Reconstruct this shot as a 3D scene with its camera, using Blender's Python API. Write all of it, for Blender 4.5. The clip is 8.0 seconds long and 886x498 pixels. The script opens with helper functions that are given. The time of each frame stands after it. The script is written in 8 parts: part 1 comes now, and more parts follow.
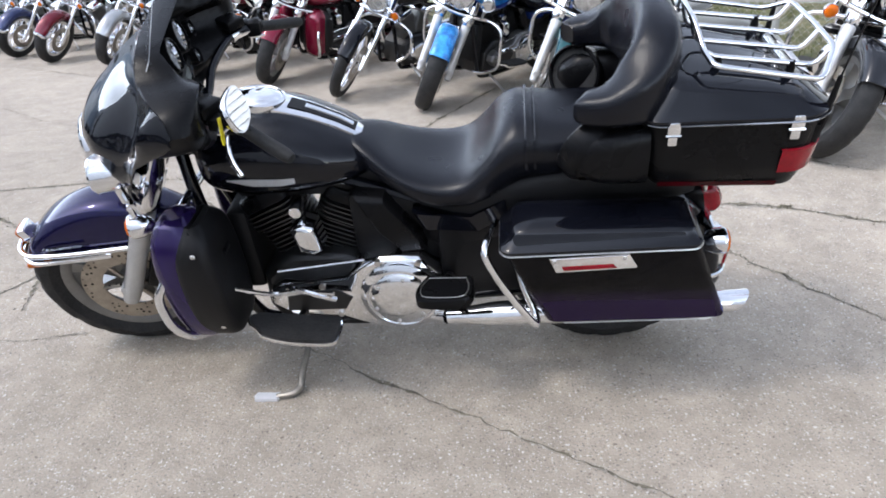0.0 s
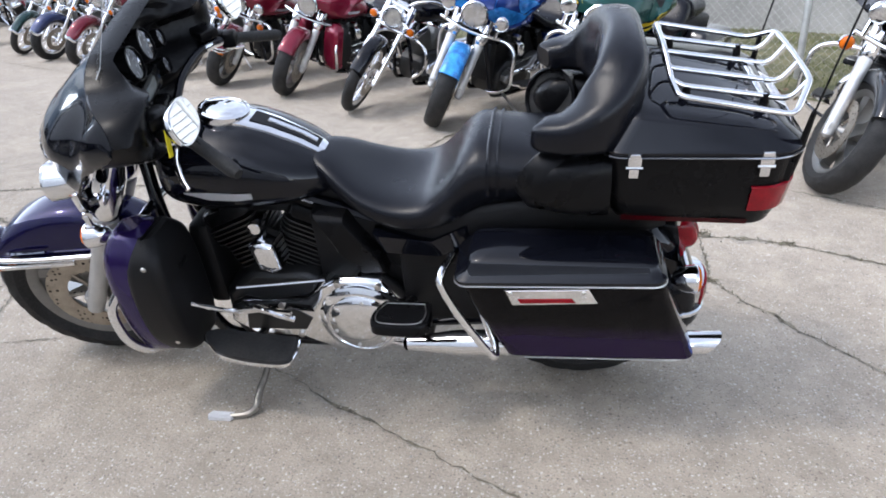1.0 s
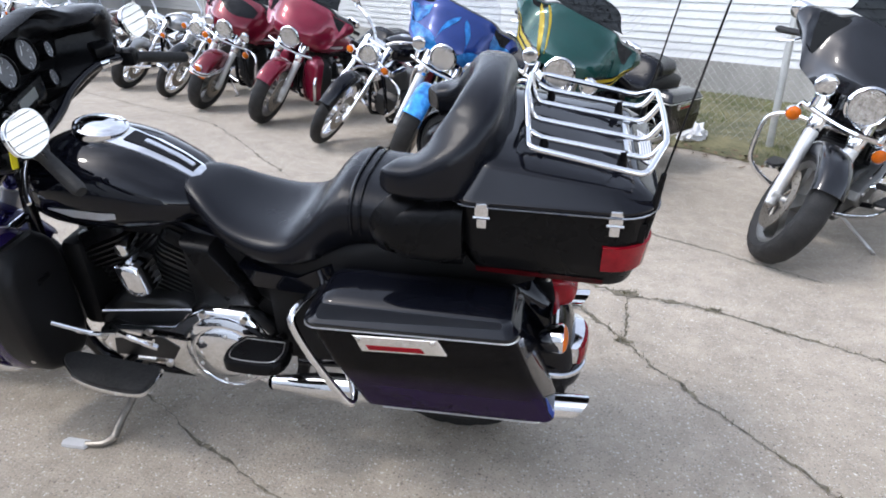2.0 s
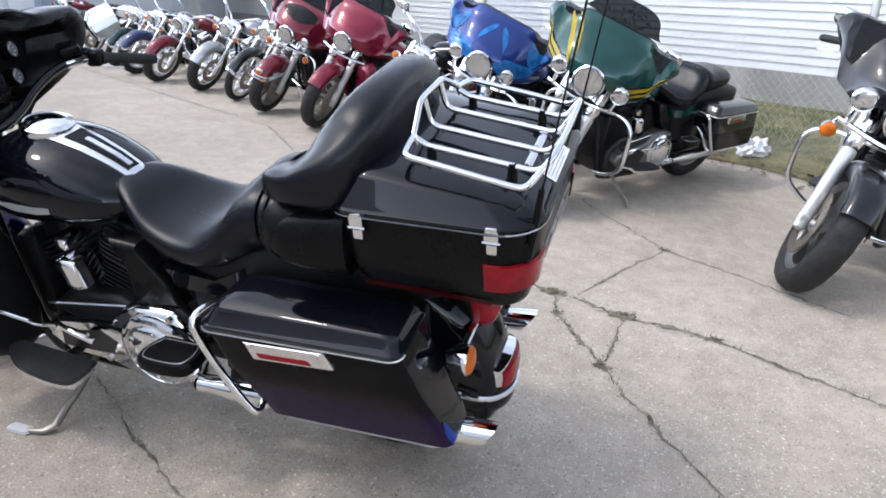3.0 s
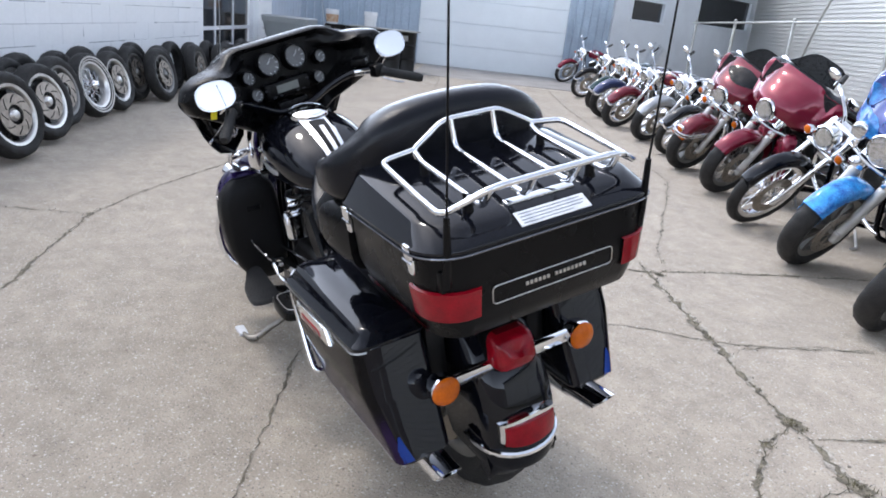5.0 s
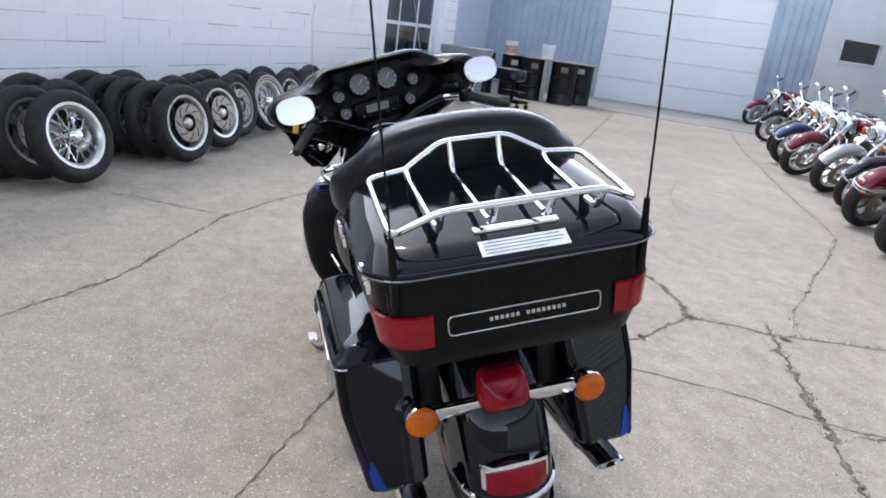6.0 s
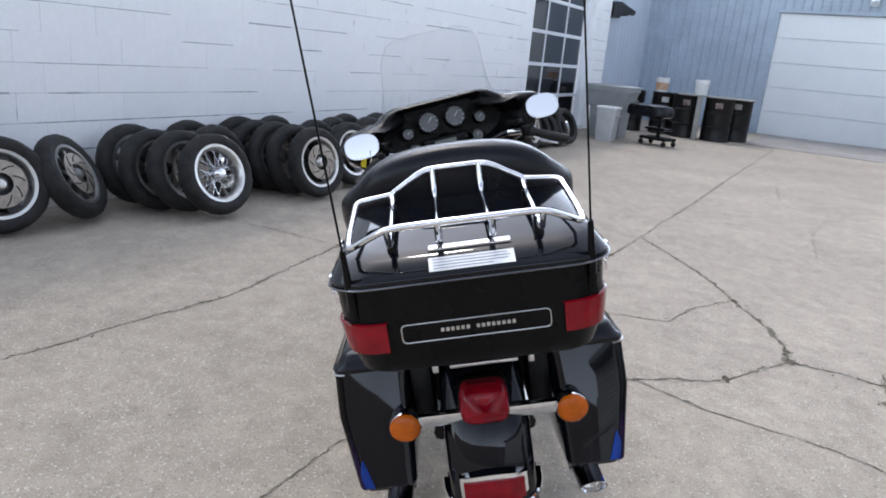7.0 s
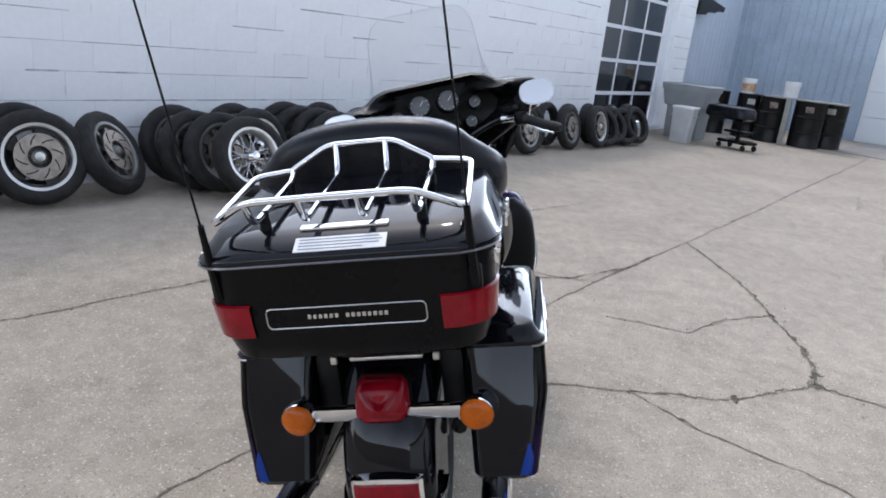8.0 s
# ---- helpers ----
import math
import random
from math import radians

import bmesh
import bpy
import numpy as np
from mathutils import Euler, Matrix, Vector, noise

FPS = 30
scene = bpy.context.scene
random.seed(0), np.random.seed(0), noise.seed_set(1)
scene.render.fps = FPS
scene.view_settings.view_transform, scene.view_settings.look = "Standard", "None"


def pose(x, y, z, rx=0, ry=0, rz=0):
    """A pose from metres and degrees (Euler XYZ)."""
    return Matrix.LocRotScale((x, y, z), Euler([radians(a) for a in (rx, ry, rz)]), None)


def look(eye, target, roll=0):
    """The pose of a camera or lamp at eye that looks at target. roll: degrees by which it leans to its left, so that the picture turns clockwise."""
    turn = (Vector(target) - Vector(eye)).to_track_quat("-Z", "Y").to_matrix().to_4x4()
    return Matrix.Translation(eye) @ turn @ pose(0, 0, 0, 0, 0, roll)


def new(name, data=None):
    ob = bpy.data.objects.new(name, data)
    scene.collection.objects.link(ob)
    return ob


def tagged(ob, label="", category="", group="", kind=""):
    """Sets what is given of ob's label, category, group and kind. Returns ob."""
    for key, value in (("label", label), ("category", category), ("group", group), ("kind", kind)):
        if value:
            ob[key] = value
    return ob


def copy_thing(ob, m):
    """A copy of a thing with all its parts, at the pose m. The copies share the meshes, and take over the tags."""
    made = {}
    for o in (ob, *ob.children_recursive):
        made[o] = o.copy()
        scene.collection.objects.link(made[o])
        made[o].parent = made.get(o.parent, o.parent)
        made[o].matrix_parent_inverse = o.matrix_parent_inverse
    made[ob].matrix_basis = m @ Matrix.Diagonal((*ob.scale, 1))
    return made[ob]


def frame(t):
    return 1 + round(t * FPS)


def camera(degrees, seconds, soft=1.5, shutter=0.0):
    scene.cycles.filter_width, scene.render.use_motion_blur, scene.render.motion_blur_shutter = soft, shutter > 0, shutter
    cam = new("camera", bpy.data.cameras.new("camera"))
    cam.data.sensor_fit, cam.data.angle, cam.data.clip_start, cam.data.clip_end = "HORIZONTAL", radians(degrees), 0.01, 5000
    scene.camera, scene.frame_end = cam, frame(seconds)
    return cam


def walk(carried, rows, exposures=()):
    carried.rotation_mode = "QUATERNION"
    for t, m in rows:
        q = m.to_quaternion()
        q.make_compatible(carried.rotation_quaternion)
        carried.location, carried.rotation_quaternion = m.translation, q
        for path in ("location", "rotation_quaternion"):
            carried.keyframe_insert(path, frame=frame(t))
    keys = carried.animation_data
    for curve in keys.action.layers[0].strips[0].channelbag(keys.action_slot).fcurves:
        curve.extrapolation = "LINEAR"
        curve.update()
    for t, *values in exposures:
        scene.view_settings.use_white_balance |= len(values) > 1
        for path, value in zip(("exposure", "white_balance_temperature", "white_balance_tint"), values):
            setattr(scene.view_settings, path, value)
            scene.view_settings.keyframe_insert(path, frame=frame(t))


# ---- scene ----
cam = camera(65.3, 8.0, soft=1.8)
PATH = [
    (0, (0.588, -2.082, 1.319), (0.363, -0.293, 0.455), -4.4),
    (0.5, (0.718, -2.083, 1.322), (0.39, -0.266, 0.552), -2.1),
    (1, (0.765, -1.984, 1.301), (0.46, -0.185, 0.483), -2.7),
    (1.5, (0.83, -1.816, 1.286), (0.579, 0.02, 0.534), 2.3),
    (2, (1.103, -1.863, 1.277), (0.786, -0.02, 0.567), 1.8),
    (2.2, (1.212, -1.876, 1.278), (0.84, -0.044, 0.567), 1.1),
    (3.3, (1.669, -1.614, 1.268), (0.907, 0.109, 0.596), 1.4),
    (3.5, (1.801, -1.595, 1.265), (0.864, 0.044, 0.603), 0.5),
    (4, (1.967, -1.467, 1.279), (0.808, 0.01, 0.589), 1.5),
    (4.5, (2.075, -1.22, 1.267), (0.716, 0.087, 0.6), 6.2),
    (5, (2.307, -1.072, 1.271), (0.698, -0.067, 0.638), 6.2),
    (5.2, (2.369, -1.021, 1.286), (0.705, -0.113, 0.646), 6.0),
    (6.3, (2.451, -0.548, 1.293), (0.574, -0.148, 0.728), 8.0),
    (6.5, (2.534, -0.469, 1.3), (0.629, -0.176, 0.767), 7.7),
    (7, (2.602, -0.312, 1.327), (0.681, -0.223, 0.779), 5.1),
    (7.5, (2.498, -0.121, 1.317), (0.579, -0.144, 0.752), 6.2),
    (8, (2.468, 0.084, 1.306), (0.559, -0.061, 0.726), 6.3),
]
walk(cam, [(t, look(eye, target, roll)) for t, eye, target, roll in PATH], [(0.0, 1.18), (2.0, 1.10), (5.0, 1.04), (8.0, 0.74)])

# ---- light ----
SUN_EL, SUN_AZ = 60.0, 205.0   # degrees above the horizon; direction the light comes from, counted from +x
world = bpy.data.worlds.new("overcast_sky")
scene.world = world
world.use_nodes = True
wn, wl = world.node_tree.nodes, world.node_tree.links
wn.clear()
sky = wn.new("ShaderNodeTexSky")
sky.sky_type = "NISHITA"
sky.sun_disc = False
sky.sun_elevation, sky.sun_rotation = radians(SUN_EL), radians(90 - SUN_AZ)
sky.dust_density = 1.0
hsv = wn.new("ShaderNodeHueSaturation")
hsv.inputs["Saturation"].default_value = 0.5
cloud_c = wn.new("ShaderNodeTexCoord")
cloud = wn.new("ShaderNodeTexNoise")
cloud.inputs["Scale"].default_value, cloud.inputs["Detail"].default_value = 2.2, 6.0
cloud_r = wn.new("ShaderNodeMapRange")
cloud_r.inputs["From Min"].default_value, cloud_r.inputs["From Max"].default_value = 0.35, 0.7
cloud_r.inputs["To Min"].default_value, cloud_r.inputs["To Max"].default_value = 0.75, 1.35
cloud_m = wn.new("ShaderNodeMix")
cloud_m.data_type, cloud_m.blend_type = "RGBA", "MULTIPLY"
cloud_m.inputs[0].default_value = 1.0
# hazy air: brighter towards the horizon, most of all on the sun's side
ce, se = math.cos(radians(SUN_EL)), math.sin(radians(SUN_EL))
SUN_DIR = Vector((ce * math.cos(radians(SUN_AZ)), ce * math.sin(radians(SUN_AZ)), se))
sun_dot = wn.new("ShaderNodeVectorMath")
sun_dot.operation = "DOT_PRODUCT"
sun_dot.inputs[1].default_value = Vector((SUN_DIR.x, SUN_DIR.y, 0)).normalized()
wl.new(cloud_c.outputs["Generated"], sun_dot.inputs[0])
near_sun = wn.new("ShaderNodeMath")
near_sun.operation, near_sun.use_clamp = "MAXIMUM", True
near_sun.inputs[1].default_value = 0.0
wl.new(sun_dot.outputs["Value"], near_sun.inputs[0])
veil = wn.new("ShaderNodeMath")
veil.operation = "POWER"
veil.inputs[1].default_value = 1.5
wl.new(near_sun.outputs[0], veil.inputs[0])
veil_g = wn.new("ShaderNodeMath")
veil_g.operation = "MULTIPLY_ADD"
veil_g.inputs[1].default_value, veil_g.inputs[2].default_value = 1.4, 1.0
wl.new(veil.outputs[0], veil_g.inputs[0])
sep = wn.new("ShaderNodeSeparateXYZ")
wl.new(cloud_c.outputs["Generated"], sep.inputs[0])
haze = wn.new("ShaderNodeMapRange")
haze.inputs["From Min"].default_value, haze.inputs["From Max"].default_value = 0.0, 0.5
haze.inputs["To Min"].default_value, haze.inputs["To Max"].default_value = 3.2, 1.12
wl.new(sep.outputs[2], haze.inputs["Value"])
veil_h = wn.new("ShaderNodeMath")
veil_h.operation = "MULTIPLY"
wl.new(veil_g.outputs[0], veil_h.inputs[0])
wl.new(haze.outputs[0], veil_h.inputs[1])
haze_m = wn.new("ShaderNodeMix")
haze_m.data_type, haze_m.blend_type = "RGBA", "MULTIPLY"
haze_m.inputs[0].default_value = 1.0
bg = wn.new("ShaderNodeBackground")
bg.inputs["Strength"].default_value = 0.15
wo = wn.new("ShaderNodeOutputWorld")
wl.new(sky.outputs[0], hsv.inputs["Color"])
wl.new(cloud_c.outputs["Generated"], cloud.inputs["Vector"])
wl.new(cloud.outputs[0], cloud_r.inputs["Value"])
wl.new(hsv.outputs[0], cloud_m.inputs[6])
wl.new(cloud_r.outputs[0], cloud_m.inputs[7])
wl.new(cloud_m.outputs[2], haze_m.inputs[6])
wl.new(veil_h.outputs[0], haze_m.inputs[7])
tint = wn.new("ShaderNodeMix")        # thin high cloud takes the yellow out of the haze
tint.data_type, tint.blend_type = "RGBA", "MULTIPLY"
tint.inputs[0].default_value = 1.0
tint.inputs[7].default_value = (0.985, 0.985, 1.005, 1)
wl.new(haze_m.outputs[2], tint.inputs[6])
wl.new(tint.outputs[2], bg.inputs["Color"])
wl.new(bg.outputs[0], wo.inputs["Surface"])

sun = new("sun", bpy.data.lights.new("sun", "SUN"))
sun.data.energy, sun.data.angle, sun.data.color = 0.46, radians(6), (1.0, 0.95, 0.89)
sun.matrix_world = look(tuple(SUN_DIR * 20), (0, 0, 0))


# ---- materials ----
def material(name, color, rough=0.5, metal=0.0, vary=0.15, scale=8.0, bump=0.0, bump_scale=60.0, coat=0.0, rough_vary=0.08, random_vary=0.0, second=None, stain=0.0, flake=0.0, spec=0.5):
    """Procedural surface: colour varied at two scales, roughness varied, fine relief."""
    m = bpy.data.materials.new(name)
    m.use_nodes = True
    n, l = m.node_tree.nodes, m.node_tree.links
    b = n["Principled BSDF"]
    b.inputs["Metallic"].default_value = metal
    b.inputs["Specular IOR Level"].default_value = spec
    if coat:
        b.inputs["Coat Weight"].default_value, b.inputs["Coat Roughness"].default_value = coat, 0.03
    tc = n.new("ShaderNodeTexCoord")
    big, fine = n.new("ShaderNodeTexNoise"), n.new("ShaderNodeTexNoise")
    big.inputs["Scale"].default_value, big.inputs["Detail"].default_value = scale, 4.0
    fine.inputs["Scale"].default_value, fine.inputs["Detail"].default_value = scale * 9, 3.0
    for t in (big, fine):
        l.new(tc.outputs["Object"], t.inputs["Vector"])
    mixf = n.new("ShaderNodeMix")
    mixf.inputs[0].default_value = 0.35
    l.new(big.outputs[0], mixf.inputs[2])
    l.new(fine.outputs[0], mixf.inputs[3])
    ramp = n.new("ShaderNodeValToRGB")
    lo = [max(0.0, c * (1 - vary)) for c in color]
    hi = [min(1.0, c * (1 + vary)) for c in (second or color)]
    ramp.color_ramp.elements[0].position, ramp.color_ramp.elements[1].position = 0.34, 0.66
    ramp.color_ramp.elements[0].color, ramp.color_ramp.elements[1].color = (*lo, 1), (*hi, 1)
    l.new(mixf.outputs[0], ramp.inputs[0])
    out = ramp.outputs[0]
    if random_vary:
        oi = n.new("ShaderNodeObjectInfo")
        mr = n.new("ShaderNodeMapRange")
        mr.inputs["To Min"].default_value, mr.inputs["To Max"].default_value = 1 - random_vary, 1 + random_vary
        l.new(oi.outputs["Random"], mr.inputs["Value"])
        mm = n.new("ShaderNodeMix")
        mm.data_type, mm.blend_type = "RGBA", "MULTIPLY"
        mm.inputs[0].default_value = 1.0
        l.new(out, mm.inputs[6])
        l.new(mr.outputs[0], mm.inputs[7])
        out = mm.outputs[2]
    if stain:
        st = n.new("ShaderNodeTexNoise")
        st.inputs["Scale"].default_value, st.inputs["Detail"].default_value = scale * 0.23, 8.0
        l.new(tc.outputs["Object"], st.inputs["Vector"])
        sr = n.new("ShaderNodeMapRange")
        sr.inputs["From Min"].default_value, sr.inputs["From Max"].default_value = 0.42, 0.72
        sr.inputs["To Min"].default_value, sr.inputs["To Max"].default_value = 1.0, 1 - stain
        l.new(st.outputs[0], sr.inputs["Value"])
        sm = n.new("ShaderNodeMix")
        sm.data_type, sm.blend_type = "RGBA", "MULTIPLY"
        sm.inputs[0].default_value = 1.0
        l.new(out, sm.inputs[6])
        l.new(sr.outputs[0], sm.inputs[7])
        out = sm.outputs[2]
    l.new(out, b.inputs["Base Color"])
    rr = n.new("ShaderNodeMapRange")
    rr.inputs["To Min"].default_value, rr.inputs["To Max"].default_value = max(0.0, rough - rough_vary), min(1.0, rough + rough_vary)
    l.new(big.outputs[0], rr.inputs["Value"])
    l.new(rr.outputs[0], b.inputs["Roughness"])
    if bump:
        bt = n.new("ShaderNodeTexNoise")
        bt.inputs["Scale"].default_value, bt.inputs["Detail"].default_value = bump_scale, 5.0
        l.new(tc.outputs["Object"], bt.inputs["Vector"])
        bn = n.new("ShaderNodeBump")
        bn.inputs["Strength"].default_value, bn.inputs["Distance"].default_value = bump, 0.01
        l.new(bt.outputs[0], bn.inputs["Height"])
        l.new(bn.outputs[0], b.inputs["Normal"])
    if flake:
        fl = n.new("ShaderNodeTexVoronoi")
        fl.inputs["Scale"].default_value = 900.0
        l.new(tc.outputs["Object"], fl.inputs["Vector"])
        fb = n.new("ShaderNodeBump")
        fb.inputs["Strength"].default_value, fb.inputs["Distance"].default_value = flake, 0.001
        l.new(fl.outputs["Distance"], fb.inputs["Height"])
        l.new(fb.outputs[0], b.inputs["Normal"])
    return m


def paint(name, color, metal=0.0, flake=0.0, rough=0.12):
    return material(name, color, rough, metal, 0.06, 3.0, coat=0.66, rough_vary=0.03, flake=flake, spec=0.02)


def glassy(name, color, ior=1.45, rough=0.02):
    m = bpy.data.materials.new(name)
    m.use_nodes = True
    b = m.node_tree.nodes["Principled BSDF"]
    b.inputs["Base Color"].default_value = (*color, 1)
    b.inputs["Transmission Weight"].default_value, b.inputs["IOR"].default_value, b.inputs["Roughness"].default_value = 1.0, ior, rough
    return m


def lens(name, color):
    """Moulded coloured lamp lens: ribbed, glossy, a little translucent."""
    m = material(name, color, 0.16, 0.0, 0.25, 25.0, coat=0.18, spec=0.22)
    b = m.node_tree.nodes["Principled BSDF"]
    b.inputs["Subsurface Weight"].default_value = 0.05
    b.inputs["Subsurface Radius"].default_value = (0.02, 0.01, 0.01)
    return m


M_CHROME = material("chrome", (0.82, 0.83, 0.85), 0.06, 1.0, 0.05, 20.0, rough_vary=0.04)
M_ZINC = material("bright_zinc", (0.70, 0.71, 0.73), 0.4, 0.3, 0.08, 25.0)
M_SEAM = material("dark_polished_seam", (0.20, 0.20, 0.21), 0.10, 1.0, 0.1, 20.0)
M_FORK = material("silver_fork_alloy", (0.50, 0.50, 0.49), 0.42, 0.55, 0.1, 20.0)
M_STEEL = material("brushed_steel", (0.62, 0.61, 0.59), 0.32, 1.0, 0.1, 15.0)
M_ALU = material("grey_cast_alloy", (0.21, 0.207, 0.20), 0.38, 0.75, 0.12, 20.0)
M_ALU_DARK = material("dull_disc_steel", (0.30, 0.28, 0.25), 0.45, 0.9, 0.25, 30.0)
def drilled(m):
    """Dark round holes over a steel disc."""
    n, l = m.node_tree.nodes, m.node_tree.links
    b = n["Principled BSDF"]
    src = b.inputs["Base Color"].links[0].from_socket
    tc, v, r, k = n.new("ShaderNodeTexCoord"), n.new("ShaderNodeTexVoronoi"), n.new("ShaderNodeMapRange"), n.new("ShaderNodeMix")
    v.inputs["Scale"].default_value, v.inputs["Randomness"].default_value = 48.0, 0.45
    l.new(tc.outputs["Object"], v.inputs["Vector"])
    r.inputs["From Min"].default_value, r.inputs["From Max"].default_value = 0.20, 0.26
    r.inputs["To Min"].default_value, r.inputs["To Max"].default_value = 0.05, 1.0
    l.new(v.outputs["Distance"], r.inputs["Value"])
    k.data_type, k.blend_type = "RGBA", "MULTIPLY"
    k.inputs[0].default_value = 1.0
    l.new(src, k.inputs[6])
    l.new(r.outputs[0], k.inputs[7])
    l.new(k.outputs[2], b.inputs["Base Color"])
    return m


M_DISC = drilled(material("drilled_disc_steel", (0.36, 0.32, 0.27), 0.38, 0.9, 0.2, 30.0))
M_BLACK = paint("gloss_black_paint", (0.0035, 0.004, 0.0065), flake=0.02, rough=0.08)
M_BLACK_SATIN = material("satin_black_plastic", (0.0045, 0.0045, 0.005), 0.28, 0.0, 0.2, 12.0, bump=0.05, bump_scale=300, spec=0.13)
M_BLACK_MATTE = material("matte_black_plastic", (0.005, 0.005, 0.0055), 0.5, 0.0, 0.25, 15.0, bump=0.1, bump_scale=250, spec=0.25)
M_ENGINE = material("black_engine_enamel", (0.010, 0.010, 0.010), 0.4, 0.0, 0.3, 25.0)
M_VINYL = material("black_vinyl", (0.0035, 0.0042, 0.007), 0.25, 0.0, 0.15, 10.0, bump=0.10, bump_scale=350, spec=0.28)
M_RUBBER = material("tyre_rubber", (0.013, 0.013, 0.0135), 0.65, 0.0, 0.35, 14.0, bump=0.25, bump_scale=120, second=(0.021, 0.0205, 0.020), spec=0.3)
M_PURPLE = paint("purple_metallic_paint", (0.035, 0.016, 0.078), 0.35, 0.02, 0.2)
def fade(m, black, z0, z1):
    """Sprayed fade: the paint's colour below z0 runs out into black at z1."""
    n, l = m.node_tree.nodes, m.node_tree.links
    b = n["Principled BSDF"]
    src = b.inputs["Base Color"].links[0].from_socket
    tc, sx, r, k = n.new("ShaderNodeTexCoord"), n.new("ShaderNodeSeparateXYZ"), n.new("ShaderNodeMapRange"), n.new("ShaderNodeMix")
    l.new(tc.outputs["Object"], sx.inputs[0])
    r.inputs["From Min"].default_value, r.inputs["From Max"].default_value = z0, z1
    l.new(sx.outputs[2], r.inputs["Value"])
    k.data_type = "RGBA"
    l.new(r.outputs[0], k.inputs[0])
    l.new(src, k.inputs[6])
    k.inputs[7].default_value = (*black, 1)
    l.new(k.outputs[2], b.inputs["Base Color"])
    return m


M_PURPLE_FADE = fade(paint("purple_fading_to_black_paint", (0.035, 0.016, 0.078), 0.35, 0.02, 0.2), (0.004, 0.004, 0.006), 0.425, 0.485)
M_INDIGO = paint("indigo_metallic_paint", (0.0075, 0.006, 0.046), 0.45, 0.02, 0.16)
M_VIOLET = paint("dark_violet_metallic_paint", (0.021, 0.011, 0.068), 0.4, 0.02, 0.18)
# blue that the colour-shift paint reflects at the bag corners, as a fixed colour
M_BLUE_SHEEN = paint("blue_sheen_paint", (0.025, 0.09, 0.50), 0.3, 0.02, 0.2)
M_RED_LENS = lens("red_lens", (0.23, 0.003, 0.010))
M_DARK_RED = lens("dark_red_lens", (0.07, 0.002, 0.005))
M_AMBER = lens("amber_lens", (0.50, 0.105, 0.004))
M_GLASS = glassy("clear_glass", (0.97, 0.98, 0.98))
def clear_sheet(name, tint, gloss):
    """Thin clear sheet: light passes straight through, with a faint gloss."""
    m = bpy.data.materials.new(name)
    m.use_nodes = True
    n, l = m.node_tree.nodes, m.node_tree.links
    n.clear()
    tr, gl, mx, out = n.new("ShaderNodeBsdfTransparent"), n.new("ShaderNodeBsdfGlossy"), n.new("ShaderNodeMixShader"), n.new("ShaderNodeOutputMaterial")
    tr.inputs["Color"].default_value = (*tint, 1)
    gl.inputs["Roughness"].default_value = 0.02
    mx.inputs[0].default_value = gloss
    l.new(tr.outputs[0], mx.inputs[1])
    l.new(gl.outputs[0], mx.inputs[2])
    l.new(mx.outputs[0], out.inputs["Surface"])
    return m


M_SHIELD = clear_sheet("clear_acrylic_shield", (0.985, 0.988, 0.99), 0.015)
M_HAZY = clear_sheet("scuffed_acrylic_shield", (0.93, 0.94, 0.95), 0.22)
M_TINTED = clear_sheet("lightly_tinted_shield", (0.975, 0.98, 0.982), 0.04)
M_SMOKE = clear_sheet("smoked_acrylic_shield", (0.045, 0.05, 0.055), 0.03)
M_MIRROR = material("mirror_glass", (0.93, 0.94, 0.95), 0.015, 1.0, 0.01, 5.0, rough_vary=0.01)
M_REFLECTOR = material("lamp_reflector", (0.62, 0.63, 0.65), 0.16, 1.0, 0.35, 60.0)
M_DIAL = material("gauge_dial", (0.12, 0.123, 0.126), 0.45, 0.0, 0.2, 40.0)
M_SCREEN = material("grey_lcd", (0.16, 0.17, 0.16), 0.25, 0.0, 0.1, 10.0)
M_YELLOW = material("yellow_tag_paper", (0.78, 0.66, 0.02), 0.6, 0.0, 0.1, 20.0)
M_WHITE_LABEL = material("white_sticker", (0.78, 0.79, 0.80), 0.4, 0.0, 0.05, 20.0)
M_PRINT = material("grey_print", (0.25, 0.27, 0.32), 0.5, 0.0, 0.1, 20.0)
M_WHITEWALL = material("whitewall_rubber", (0.55, 0.54, 0.51), 0.65, 0.0, 0.2, 14.0, bump=0.1, bump_scale=90)


# ---- mesh helpers ----
def part(name, bm, mat, parent=None, label="", sharp=38.0):
    """Links a bmesh as one mesh object under a thing or a part."""
    bmesh.ops.recalc_face_normals(bm, faces=bm.faces[:])
    lim = radians(sharp)
    for f in bm.faces:
        f.smooth = True
    for e in bm.edges:
        if len(e.link_faces) == 2:
            ang = e.calc_face_angle(0.0)
            a, b = (f.calc_area() for f in e.link_faces)
            if ang > lim or (ang > 0.2 and max(a, b) > 25 * min(a, b)):
                e.smooth = False
    me = bpy.data.meshes.new(name)
    bm.to_mesh(me)
    bm.free()
    me.materials.append(mat)
    ob = new(name, me)
    if parent is not None:
        ob.parent = parent
    if label:
        ob["label"] = label
    return ob


def thing(name, m, label, category, group="", kind=""):
    ob = new(name)
    ob.empty_display_size = 0.1
    ob.matrix_world = m
    return tagged(ob, label, category, group, kind)


